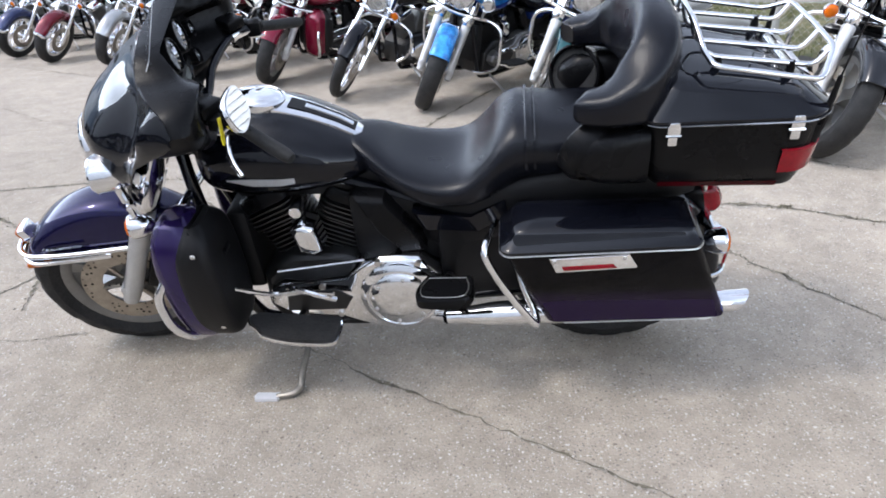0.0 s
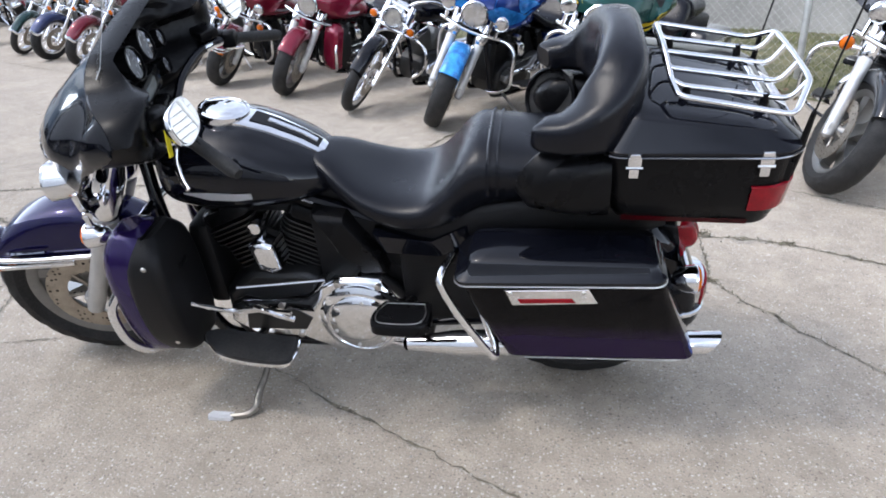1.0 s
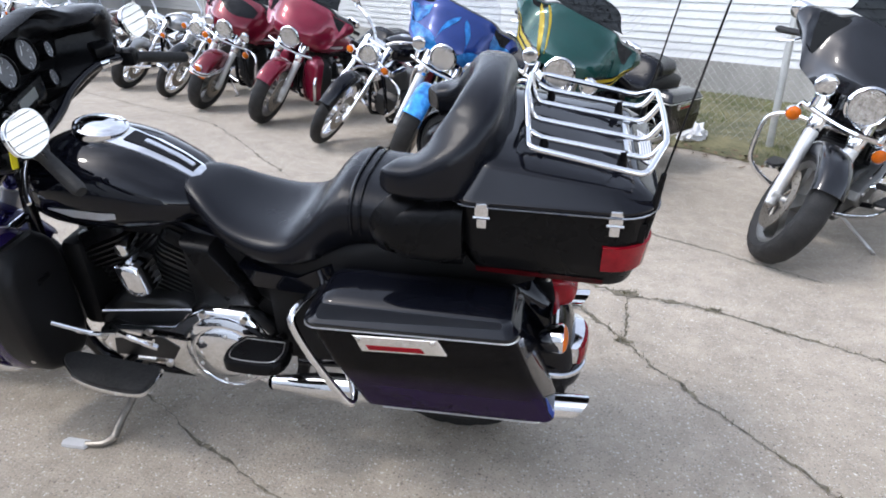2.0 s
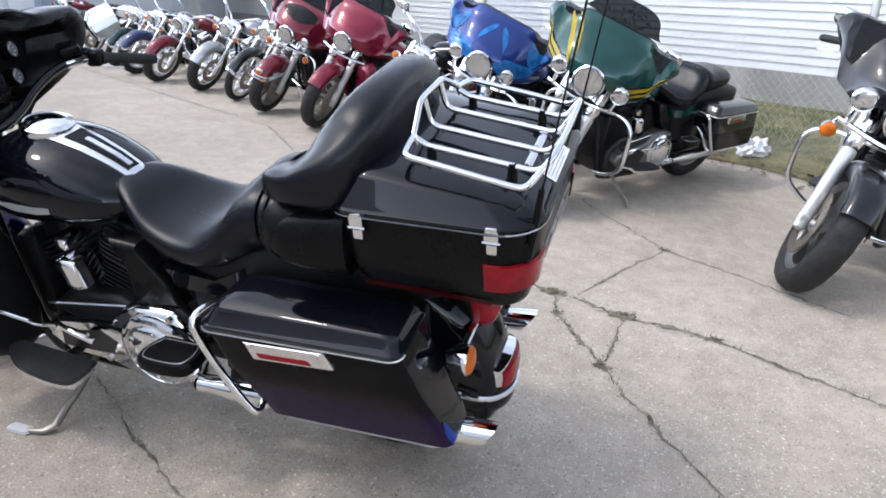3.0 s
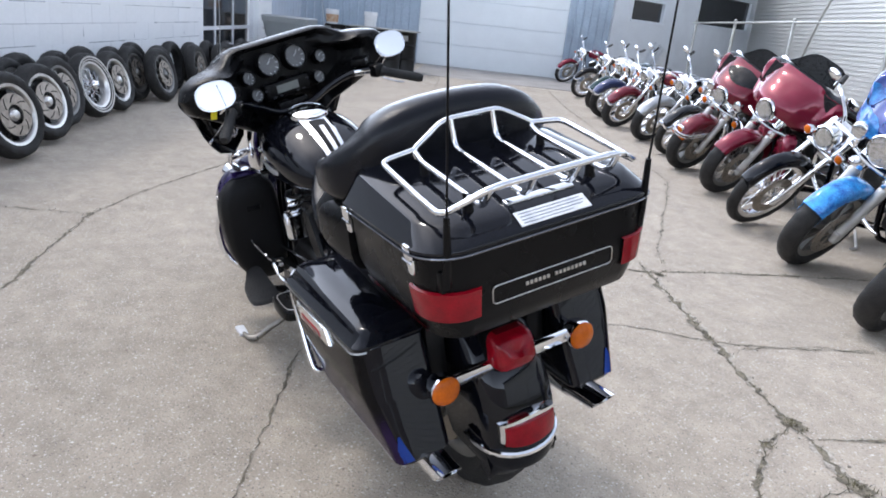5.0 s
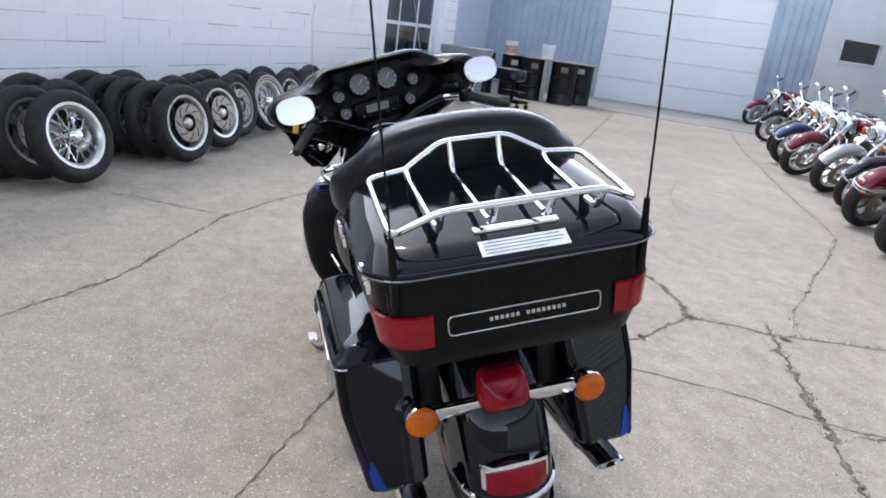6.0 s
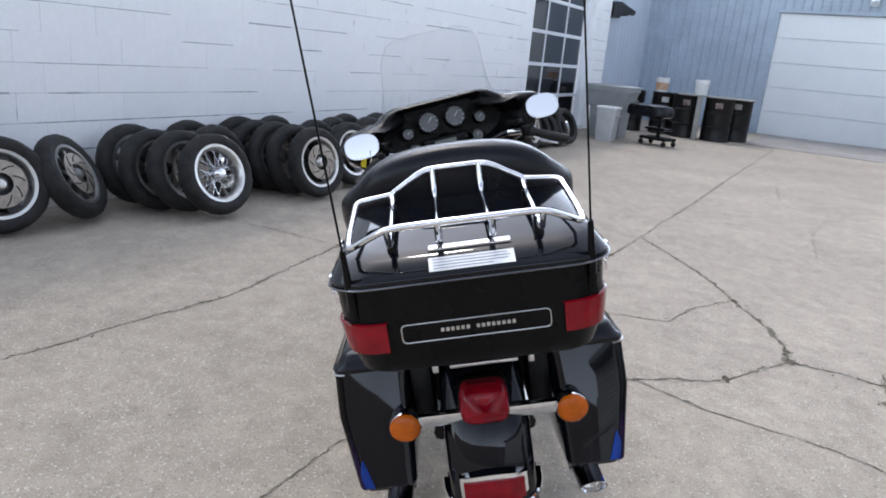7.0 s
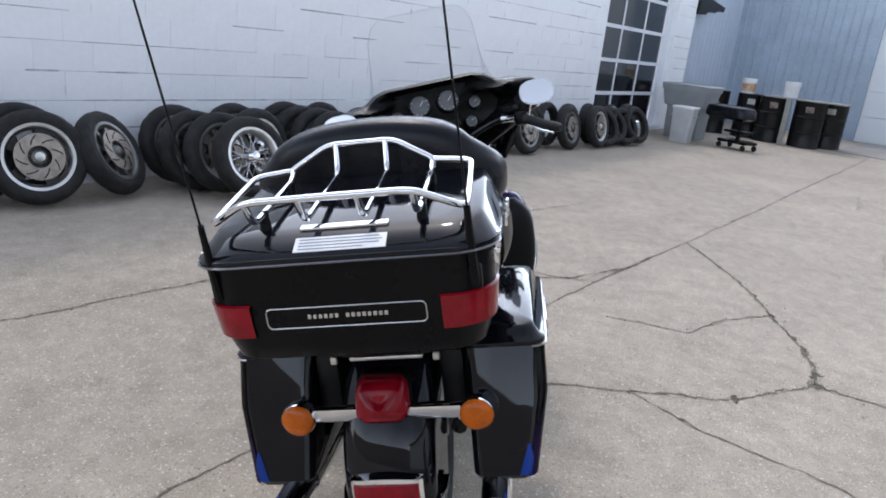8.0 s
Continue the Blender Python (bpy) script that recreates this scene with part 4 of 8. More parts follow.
def lathe_open(bm, prof, o, d, seg):
    """Turns a closed profile into a ring with no caps."""
    o, d = Vector(o), Vector(d).normalized()
    u = d.orthogonal().normalized()
    w = d.cross(u)
    rings = [[o + d * h + (u * math.cos(2 * math.pi * k / seg) + w * math.sin(2 * math.pi * k / seg)) * r for k in range(seg)] for r, h in prof]
    loft(bm, rings, cap=False)
    bmesh.ops.remove_doubles(bm, verts=bm.verts[:], dist=1e-6)


def arc_fender(bm, c, R, a0, a1, w, low, n=26, lip=0.0):
    """Fender sheet over a wheel, between angles (0 to the rear, 90 up); low(x) is the skirt's lower edge."""
    rings = []
    for i in range(n + 1):
        a = radians(a0 + (a1 - a0) * i / n)
        x, z = c[0] + R * math.cos(a), c[2] + R * math.sin(a)
        zl = min(low(x, z), z - 0.01)
        ring = []
        for k in range(13):
            t = math.pi * k / 12
            yy = math.copysign(abs(math.cos(t)) ** 0.7, math.cos(t)) * w
            k2 = 1 - abs(math.sin(t)) ** 0.75
            # crown, pulled in towards the wheel at its shoulders
            ring.append((c[0] + (R - 0.055 * k2) * math.cos(a), c[1] + yy, c[2] + (R - 0.055 * k2) * math.sin(a)))
        xl = c[0] + (x - c[0]) * 0.93
        out = [(xl, c[1] + w * 0.97, min(zl, ring[0][2] - 0.002))] + ring + [(xl, c[1] - w * 0.97, min(zl, ring[-1][2] - 0.002))]
        inner = [(q[0] - (q[0] - c[0]) * 0.012, c[1] + (q[1] - c[1]) * 0.96, q[2] - 0.004) for q in reversed(out)]
        rings.append(out + inner)
    loft(bm, rings)


def bullet(bm, o, d, r, ln, seg=20):
    lathe(bm, [(0.004, -ln), (r * 0.45, -ln * 0.92), (r * 0.75, -ln * 0.7), (r * 0.95, -ln * 0.35), (r, 0), (r * 1.04, 0.006), (r * 0.98, 0.012), (r * 0.9, 0.010)], o, d, seg)


def dome(bm, o, d, r, h, seg=20):
    lathe(bm, [(r, 0), (r * 0.97, h * 0.3), (r * 0.8, h * 0.7), (r * 0.4, h * 0.96), (0.001, h)], o, d, seg)


def v_twin(root, mat_fin, mat_case, mat_cover, x0=-0.05):
    """Two finned cylinders on a crankcase with rocker boxes and pushrod tubes."""
    eng = bmesh.new()
    prism(eng, [(x0 - 0.19, 0.24), (x0 - 0.16, 0.18), (x0 + 0.18, 0.17), (x0 + 0.22, 0.25), (x0 + 0.20, 0.38), (x0 + 0.10, 0.44), (x0 - 0.08, 0.44), (x0 - 0.18, 0.36)], 0.13, -0.13, 0.02)
    engine = part("engine", eng, mat_case, root, "black V-twin engine with finned cylinders")
    for tilt, zt in ((-24, 0.62), (24, 0.62)):
        m = Matrix.Translation((x0, 0, 0.30)) @ Matrix.Rotation(radians(tilt), 4, "Y")
        bm = bmesh.new()
        rings = []
        for i in range(12):
            h = 0.125 + i * 0.0165
            wide = 0.082 if i < 8 else 0.092
            for z, q in ((h - 0.001, 0.062), (h, wide), (h + 0.0055, wide), (h + 0.0065, 0.062)):
                rings.append([m @ Vector((x, y, z)) for x, y in rounded(-q, q, q * 0.98, q * 0.43, 4)])
        loft(bm, rings)
        part("cylinder", bm, mat_fin, engine)
        bm = bmesh.new()
        top = rounded(-0.085, 0.085, 0.085, 0.03, 4)
        loft(bm, [[m @ Vector((x, y, h)) for x, y in [(x * k, y * k) for x, y in top]] for h, k in ((0.322, 1.0), (0.345, 1.0), (0.362, 0.9), (0.366, 0.75))])
        part("rocker_box", bm, mat_cover, engine)
    return engine


FAIR_W = 0.440
FAIR_CHIN = [0.745]     # lowest edge of the fairing beside the fork
def fairing_edges(a):
    """Lower and upper edge of the batwing fairing at a = y / half width, as heights."""
    q = abs(a)
    zt = float(np.interp(q, [0, 0.40, 0.50, 0.62, 0.78, 0.90, 0.97, 1.0], [1.166, 1.166, 1.156, 1.122, 1.116, 1.105, 1.085, 1.06]))
    zb = float(np.interp(q, [0, 0.16, 0.30, 0.5, 0.64, 0.74, 0.82, 0.9, 0.97, 1.0], [0.875, 0.872, FAIR_CHIN[0] + 0.05, FAIR_CHIN[0] + 0.012, FAIR_CHIN[0] + 0.035, 0.862, 0.945, 0.985, 1.018, 1.038]))
    return zb, zt


def on_fairing(a, s, off=0.002):
    """Point of the fairing's outer skin; s runs from the lower to the upper edge."""
    zb, zt = fairing_edges(a)
    z = zb + (zt - zb) * s
    nose = float(np.interp(z, [0.70, 0.80, 0.86, 0.937, 0.99, 1.064, 1.12, 1.166], [-0.46, -0.585, -0.640, -0.640, -0.598, -0.500, -0.420, -0.380]))
    rim = float(np.interp(z, [0.72, 0.85, 1.0, 1.06, 1.10, 1.166], [-0.42, -0.355, -0.305, -0.285, -0.275, -0.33]))
    q = abs(a)
    k = (1 - min(1.0, q) ** 2.1) ** 1.05
    brow = 0.012 * math.exp(-((s - 0.62 - 0.12 * q) / 0.07) ** 2) * (1 - q) * min(1, q * 4)
    x = rim + (nose - rim) * k - brow
    win = math.sin(math.pi * max(0.0, min(1.0, s))) ** 0.6
    x += 0.036 * math.exp(-((q - 0.66) / 0.13) ** 2) * win - 0.045 * math.exp(-((q - 0.90) / 0.075) ** 2) * win
    return Vector((x - off, a * FAIR_W + math.copysign(off * q * q, a), z))


def fairing_shell(bm, S, n=48, m=16):
    rows = []
    for i in range(n + 1):
        a = -1 + 2 * i / n
        a = math.copysign(abs(a) ** 0.85, a)
        rows.append([on_fairing(a, j / m, 0.0) for j in range(m + 1)])
    loft(bm, rows, cap=False, wrap=False)
    bmesh.ops.recalc_face_normals(bm, faces=bm.faces[:])
    bmesh.ops.solidify(bm, geom=bm.faces[:], thickness=0.005)
    bm.transform(S)


def fairing_inside(bm, S, n=36):
    """Rear cap of the fairing: rim rolled round the ears, then the hollow that holds the instruments."""
    loop = []
    for s, rng in ((1.0, range(n + 1)), (0.0, range(n - 1, 0, -1))):
        for i in rng:
            a = math.copysign(abs(-1 + 2 * i / n) ** 0.85, -1 + 2 * i / n)
            p = on_fairing(a, s, 0.0)
            if s == 0.0:
                p.z = max(p.z, float(np.interp(abs(a), [0.35, 0.55, 0.75, 0.9], [0.835, 0.895, 0.95, 0.99])))
                p.x = max(p.x, -0.46)
            loop.append(p)
    def ring(k, kz, dx, xt, mix):
        out = []
        for p in loop:
            q = abs(p.y) / FAIR_W
            ear = max(0.0, min(1.0, (q - 0.45) / 0.3))
            tgt = xt[0] + (xt[1] - xt[0]) * ear
            low = max(0.0, min(1.0, (0.93 - p.z) / 0.08)) * (1 - ear)
            tgt -= 0.03 * low
            out.append(Vector((p.x + (tgt - p.x) * mix + dx, p.y * k, 1.01 + (p.z - 1.01) * kz)))
        return out
    steps = ((1.004, 1.004, -0.350, -0.275, 0.6), (0.99, 0.985, -0.325, -0.250, 1.0), (0.96, 0.95, -0.317, -0.236, 1.0), (0.90, 0.90, -0.328, -0.226, 1.0), (0.83, 0.85, -0.358, -0.226, 1.0),
             (0.76, 0.80, -0.366, -0.236, 1.0), (0.71, 0.75, -0.366, -0.262, 1.0), (0.66, 0.70, -0.366, -0.315, 1.0), (0.60, 0.64, -0.366, -0.350, 1.0), (0.4, 0.45, -0.362, -0.362, 1.0), (0.05, 0.05, -0.360, -0.360, 1.0))
    loft(bm, [ring(1.0, 1.0, 0.002, (-0.34, -0.27), 0.0)] + [ring(k, kz, 0, (mid, ear), mix) for k, kz, mid, ear, mix in steps])
    bm.transform(S)


def tank_top(x):
    return float(np.interp(x, [-0.34, -0.30, -0.22, -0.12, 0.0, 0.08, 0.14, 0.18], [0.80, 0.865, 0.900, 0.905, 0.865, 0.828, 0.79, 0.755]))


def fuel_tank(root, mat, label=""):
    bm = bmesh.new()
    keys = [(-0.35, 0.05, 0.815, 0.70), (-0.33, 0.11, 0.85, 0.68), (-0.28, 0.155, 0.88, 0.665), (-0.18, 0.180, 0.905, 0.655), (-0.06, 0.180, 0.890, 0.66), (0.06, 0.155, 0.838, 0.675), (0.13, 0.118, 0.797, 0.69), (0.17, 0.07, 0.765, 0.70), (0.18, 0.03, 0.75, 0.71)]
    loft(bm, [section(k[0], k[1], k[2], k[3], 2.3, 36, nb=2.8) for k in cr(keys, 5)])
    return part("fuel_tank", bm, mat, root, label)


def seat_parts(root, two_up=True):
    bm = bmesh.new()
    keys = [(0.10, 0.05, 0.800, 0.765, 0.0), (0.125, 0.085, 0.806, 0.745, 0.0), (0.18, 0.125, 0.790, 0.700, 0.004), (0.26, 0.165, 0.752, 0.648, 0.016), (0.35, 0.185, 0.732, 0.618, 0.022), (0.43, 0.192, 0.742, 0.615, 0.022), (0.49, 0.190, 0.795, 0.625, 0.016), (0.53, 0.182, 0.842, 0.64, 0.008), (0.565, 0.174, 0.868, 0.655, 0.006)]
    if two_up:
        keys += [(0.60, 0.170, 0.872, 0.672, 0.006), (0.70, 0.168, 0.862, 0.69, 0.008), (0.80, 0.165, 0.858, 0.71, 0.004), (0.88, 0.15, 0.855, 0.73, 0.0), (0.91, 0.11, 0.845, 0.75, 0.0)]
    else:
        keys = keys[:7] + [(0.56, 0.17, 0.80, 0.66, 0.004), (0.66, 0.15, 0.79, 0.69, 0.006), (0.78, 0.125, 0.78, 0.71, 0.0), (0.85, 0.08, 0.765, 0.73, 0.0)]
    loft(bm, [section(k[0], k[1], k[2], k[3], 2.7, 36, k[4]) for k in cr(keys, 5)])
    seat = part("seat", bm, M_VINYL, root, "black vinyl two-up seat" if two_up else "black vinyl seat")
    if two_up:
        for x, w, r in ((0.606, 0.1728, 0.006), (0.63, 0.1722, 0.004)):
            bm = bmesh.new()
            ring = [q for q in section(x, w, 0.876, 0.67, 2.7, 48, 0.006) if q[2] > 0.74]
            ring.sort(key=lambda q: -q[1])
            tube(bm, ring, r, 6, flat=0.5)
            part("strap" if r > 0.004 else "piping", bm, M_VINYL, seat)
    return seat


def saddlebag(root, side, m_up, m_low, m_lid=None, reflector=True):
    """Hard pannier on one side (-1 left): body in two colours, lid, hinge side trim, reflector plate."""
    def ring(x0, x1, y0, y1, z, r=0.035, tilt=0.0):
        w, cy = (y1 - y0) / 2, (y0 + y1) / 2
        return [(x, side * (cy + y), z + tilt * (x - x0)) for x, y in rounded(x0, x1, w, r, 5)]
    def ring2(x0, x1, y0, y1, r):
        q = [(x1 - r + (r + 0.0015) * math.sin(radians(t)), y1 - r + r * math.cos(radians(t))) for t in (75, 55, 35, 15, 0)]
        return q + [(x1 - r + (x0 + 2 * r - x1) * k / 8, y1) for k in range(1, 9)] + [(x0 + r - r * math.sin(radians(t)), y1 - r + r * math.cos(radians(t))) for t in (20, 45, 70)]
    def at(z):
        t = (z - 0.335) / (0.606 - 0.335)
        return (0.655 + (0.545 - 0.655) * t, 1.142 + (1.035 - 1.142) * t, 0.185 - 0.008 * t, 0.324 + 0.034 * min(1, t * 1.6))
    bm = bmesh.new()
    zs = [0.606, 0.57, 0.53, 0.485]
    loft(bm, [ring(*at(z), z, 0.028, 0.03) for z in zs])
    bag = part("saddlebag", bm, m_up, root, "")
    bm = bmesh.new()
    x0, x1, y0, y1 = at(0.335)
    loft(bm, [ring(x0 + 0.03, x1 - 0.03, y0 + 0.02, y1 - 0.025, 0.327, 0.03, 0.03), ring(x0 + 0.008, x1 - 0.008, y0 + 0.004, y1 - 0.006, 0.333, 0.028, 0.03)] + [ring(*at(z), z, 0.028, 0.03) for z in (0.343, 0.39, 0.43, 0.485)])
    part("lower_body", bm, m_up, bag)
    bm = bmesh.new()
    rows = []
    for i in range(9):
        z = 0.341 + ((0.598 if m_low is M_PURPLE else 0.478) - 0.341) * i / 8
        a0, a1, b0, b1 = at(z)
        pts = [(x, y) for x, y in ring2(a0, a1, b0, b1, 0.028)]
        rows.append([(x, side * (y + 0.0032), z + 0.03 * (x - a0)) for x, y in pts])
    loft(bm, rows, cap=False, wrap=False)
    bmesh.ops.solidify(bm, geom=bm.faces[:], thickness=0.0016)
    part("side_panel", bm, M_PURPLE_FADE if m_low is M_PURPLE else m_low, bag)
    # rear corner patch; on purple bags the paint's blue sheen is put in as colour
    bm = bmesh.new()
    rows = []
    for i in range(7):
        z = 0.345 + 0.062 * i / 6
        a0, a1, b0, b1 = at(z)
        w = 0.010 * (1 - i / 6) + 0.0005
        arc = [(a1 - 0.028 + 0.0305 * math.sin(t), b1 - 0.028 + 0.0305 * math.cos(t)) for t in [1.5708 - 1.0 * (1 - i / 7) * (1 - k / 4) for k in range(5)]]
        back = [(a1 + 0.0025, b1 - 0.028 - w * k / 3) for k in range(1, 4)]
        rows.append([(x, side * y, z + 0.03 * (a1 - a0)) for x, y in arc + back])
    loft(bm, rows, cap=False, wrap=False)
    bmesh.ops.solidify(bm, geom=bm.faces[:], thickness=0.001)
    part("corner_patch", bm, M_BLUE_SHEEN if m_low is M_PURPLE else m_low, bag, "lower corner patch, blue for the paint's sheen")
    # thin steel line along the bag's outer bottom edge
    bm = bmesh.new()
    a0, a1, b0, b1 = at(0.337)
    tube(bm, [(a0 + 0.05 + (a1 - a0 - 0.06) * k / 10, side * (b1 - 0.002 - (0.012 if k == 10 else 0)), 0.331 + 0.03 * (0.05 + (a1 - a0 - 0.06) * k / 10)) for k in range(11)], 0.0026, 6)
    part("bottom_edge_line", bm, M_STEEL, bag)
    bm = bmesh.new()
    loft(bm, [ring(0.534, 1.041, 0.174, 0.361, 0.607, 0.032, 0.03), ring(0.531, 1.043, 0.172, 0.3635, 0.611, 0.032, 0.03), ring(0.531, 1.043, 0.172, 0.3635, 0.617, 0.032, 0.03), ring(0.535, 1.040, 0.174, 0.360, 0.621, 0.032, 0.03), ring(0.543, 1.034, 0.178, 0.352, 0.626, 0.032, 0.028),
              ring(0.562, 1.026, 0.182, 0.341, 0.652, 0.030, 0.012), ring(0.566, 1.023, 0.185, 0.338, 0.659, 0.030, 0.008), ring(0.574, 1.016, 0.190, 0.330, 0.665, 0.030, 0.002), ring(0.60, 0.99, 0.205, 0.305, 0.673, 0.028, -0.006), ring(0.64, 0.95, 0.225, 0.275, 0.677, 0.02, -0.01)])
    part("lid", bm, m_lid or m_up, bag)
    bm = bmesh.new()
    tube(bm, [(x, side * abs(y) if abs(y) > 0.2 else y, z) for x, y, z in ring(0.5315, 1.0425, 0.1715, 0.3645, 0.606, 0.032, 0.03)][0:14], 0.0025, 5)
    part("seam_trim", bm, M_STEEL, bag)
    if reflector:
        bm = bmesh.new()
        poly = [(0.655, 0.602), (0.860, 0.613), (0.884, 0.570), (0.674, 0.556)]
        prism(bm, poly, side * 0.350, side * 0.371, 0.006)
        pl = part("reflector_plate", bm, M_CHROME, bag, "chrome latch plate")
        bm = bmesh.new()
        prism(bm, [(0.690, 0.577), (0.820, 0.584), (0.830, 0.572), (0.697, 0.565)], side * 0.369, side * 0.3725)
        part("reflector", bm, M_RED_LENS, pl)
        for x, z in ((0.672, 0.594), (0.848, 0.603)):
            bm = bmesh.new()
            dome(bm, (x, side * 0.370, z), (0, side, 0), 0.006, 0.004, 10)
            part("screw", bm, M_STEEL, pl)
    return bag


def touring_bike(root, top, low, accent, fender, steer, trunk=True, lowers=True, shield=M_SHIELD, lower_mat=None, wheel="cast", fairing=None, front_trim=True, shield_h=0.275, bag=None, rake=0.46, nose=0.0, passing=True, signals=True, square=3.2):
    S = steer_matrix(steer)
    I = Matrix()
    fairing = fairing or top
    AX, RX = (-0.725, 0, 0.318), (0.853, 0, 0.318)
    # wheels
    wheel_parts(root, AX, 0.318, 0.13, 0.228, wheel, S, "front_wheel", (M_RUBBER, M_ALU))
    wheel_parts(root, RX, 0.318, 0.15, 0.222, wheel, I, "rear_wheel", (M_RUBBER, M_ALU), (-1,))
    # fork
    up = Vector((0.4384, 0, 0.8988))
    for sg in (-1, 1):
        y = sg * 0.108
        a = Vector((AX[0] + 0.005, y, AX[2]))
        bm = bmesh.new()
        lathe(bm, [(0.012, -0.055), (0.026, -0.045), (0.030, 0.0), (0.031, 0.20), (0.034, 0.33), (0.036, 0.345), (0.034, 0.36)], a, up, 18)
        rbox(bm, a + Vector((-0.005, 0, 0)), (0.05, 0.045, 0.06), 0.01)
        bm.transform(S)
        part("fork_leg", bm, M_FORK, root, "grey cast fork leg")
        bm = bmesh.new()
        lathe(bm, [(0.022, 0.35), (0.036, 0.37), (0.044, 0.40), (0.044, 0.52), (0.03, 0.62), (0.025, 0.72)], a, up, 18)
        bm.transform(S)
        part("fork_cover", bm, M_CHROME, root)
        bm = bmesh.new()
        rbox(bm, (AX[0] + 0.105, sg * 0.085, 0.36), (0.07, 0.045, 0.12), 0.015, Matrix.Rotation(radians(25), 4, "Y"))
        bm.transform(S)
        part("brake_caliper", bm, M_BLACK_SATIN, root)
    bm = bmesh.new()
    rbox(bm, (-0.545, 0, 0.72), (0.05, 0.27, 0.035), 0.01, Matrix.Rotation(radians(26), 4, "Y"))
    rbox(bm, (-0.44, 0, 0.92), (0.06, 0.25, 0.03), 0.01, Matrix.Rotation(radians(26), 4, "Y"))
    bm.transform(S)
    part("triple_clamp", bm, M_BLACK, root)
    # front fender with trim
    def lowf(x, z):
        return 0.474 + (AX[0] + 0.16 - x) * 0.085 if x < AX[0] + 0.16 else 0.474 + (x - AX[0] - 0.16) * 0.2
    bm = bmesh.new()
    if front_trim:
        arc_fender(bm, AX, 0.330, 147, 34, 0.088, lowf)
    else:
        arc_fender(bm, AX, 0.343, 142, 40, 0.078, lambda x, z: z - 0.085, 22)
    bm.transform(S)
    fn = part("front_fender", bm, fender, root, "")
    if front_trim:
        bm = bmesh.new()
        for sg in (-1, 1):
            tube(bm, [(-1.020, 0.0, 0.508), (-1.012, sg * 0.05, 0.508), (-0.972, sg * 0.088, 0.505), (-0.890, sg * 0.097, 0.500), (-0.770, sg * 0.10, 0.494), (-0.670, sg * 0.10, 0.490)], 0.009, 8, 5)
            tube(bm, [(-1.022, 0.0, 0.480), (-1.013, sg * 0.045, 0.480), (-0.970, sg * 0.092, 0.478), (-0.870, sg * 0.099, 0.474), (-0.730, sg * 0.10, 0.470)], 0.008, 8, 5)
            tube(bm, [(-0.920, sg * 0.094, 0.528), (-0.885, sg * 0.098, 0.530), (-0.800, sg * 0.099, 0.526)], 0.005, 6, 3)
        bm.transform(S)
        part("fender_trim", bm, M_CHROME, fn)
        bm = bmesh.new()
        rbox(bm, (-0.986, 0, 0.540), (0.030, 0.07, 0.062), 0.01, Matrix.Rotation(radians(-18), 4, "Y"))
        bm.transform(S)
        part("fender_lamp", bm, M_CHROME, fn)
        bm = bmesh.new()
        rbox(bm, (-1.003, 0, 0.536), (0.014, 0.055, 0.052), 0.006, Matrix.Rotation(radians(-18), 4, "Y"))
        bm.transform(S)
        part("lamp_lens", bm, M_AMBER, fn)
        bm = bmesh.new()
        rbox(bm, (-0.970, 0, 0.462), (0.07, 0.17, 0.018), 0.006)
        bm.transform(S)
        part("reflector", bm, M_AMBER, fn)
    # batwing fairing
    bm = bmesh.new()
    fairing_shell(bm, S)
    fair = part("fairing", bm, fairing, root, "")
    bm = bmesh.new()
    fairing_inside(bm, S)
    dash = part("inner_fairing", bm, M_BLACK_SATIN, root, "matte black instrument panel", 34.0)
    for y, z, r, x in ((-0.054, 1.075, 0.041, -0.352), (0.062, 1.075, 0.041, -0.352), (-0.150, 1.048, 0.0225, -0.346), (0.165, 1.048, 0.0225, -0.346), (-0.135, 0.980, 0.0225, -0.346), (0.140, 0.975, 0.0225, -0.346)):
        d = Vector((0.97, 0, 0.22)).normalized()
        bm = bmesh.new()
        lathe_open(bm, [(r * 1.02, -0.01), (r * 1.2, -0.008), (r * 1.12, 0.030), (r * 1.04, 0.0305), (r * 1.02, -0.01)], (x, y, z), d, 24)
        bm.transform(S)
        bez = part("gauge_cowl", bm, M_BLACK_SATIN, dash)
        bm = bmesh.new()
        lathe_open(bm, [(r * 0.93, 0.012), (r * 1.02, 0.012), (r * 1.03, 0.020), (r * 0.98, 0.023), (r * 0.93, 0.012)], (x, y, z), d, 24)
        bm.transform(S)
        part("gauge_bezel", bm, M_CHROME, bez)
        bm = bmesh.new()
        lathe(bm, [(r * 1.0, -0.008), (r * 1.0, 0.011)], (x, y, z), d, 24)
        bm.transform(S)
        part("gauge_face", bm, M_DIAL, bez)
        bm = bmesh.new()
        tube(bm, [Vector((x, y, z)) + d * 0.0125, Vector((x, y, z)) + d * 0.0125 + Vector((-0.2, 0.6, 0.6)).normalized() * r * 0.7], 0.0012, 4)
        for k in range(9):
            a = radians(-30 + k * 30)
            u, w = Vector((0, 1, 0)), d.cross(Vector((0, 1, 0)))
            q = Vector((x, y, z)) + d * 0.0117 + (u * math.cos(a) - w * math.sin(a)) * r * 0.78
            tube(bm, [q, q + (u * math.cos(a) - w * math.sin(a)) * r * 0.12], 0.001, 4)
        bm.transform(S)
        part("needle", bm, M_WHITE_LABEL, bez)
    bm = bmesh.new()
    rbox(bm, (-0.348, 0.005, 0.976), (0.03, 0.20, 0.062), 0.008)
    bm.transform(S)
    radio = part("radio", bm, M_BLACK_SATIN, dash)
    bm = bmesh.new()
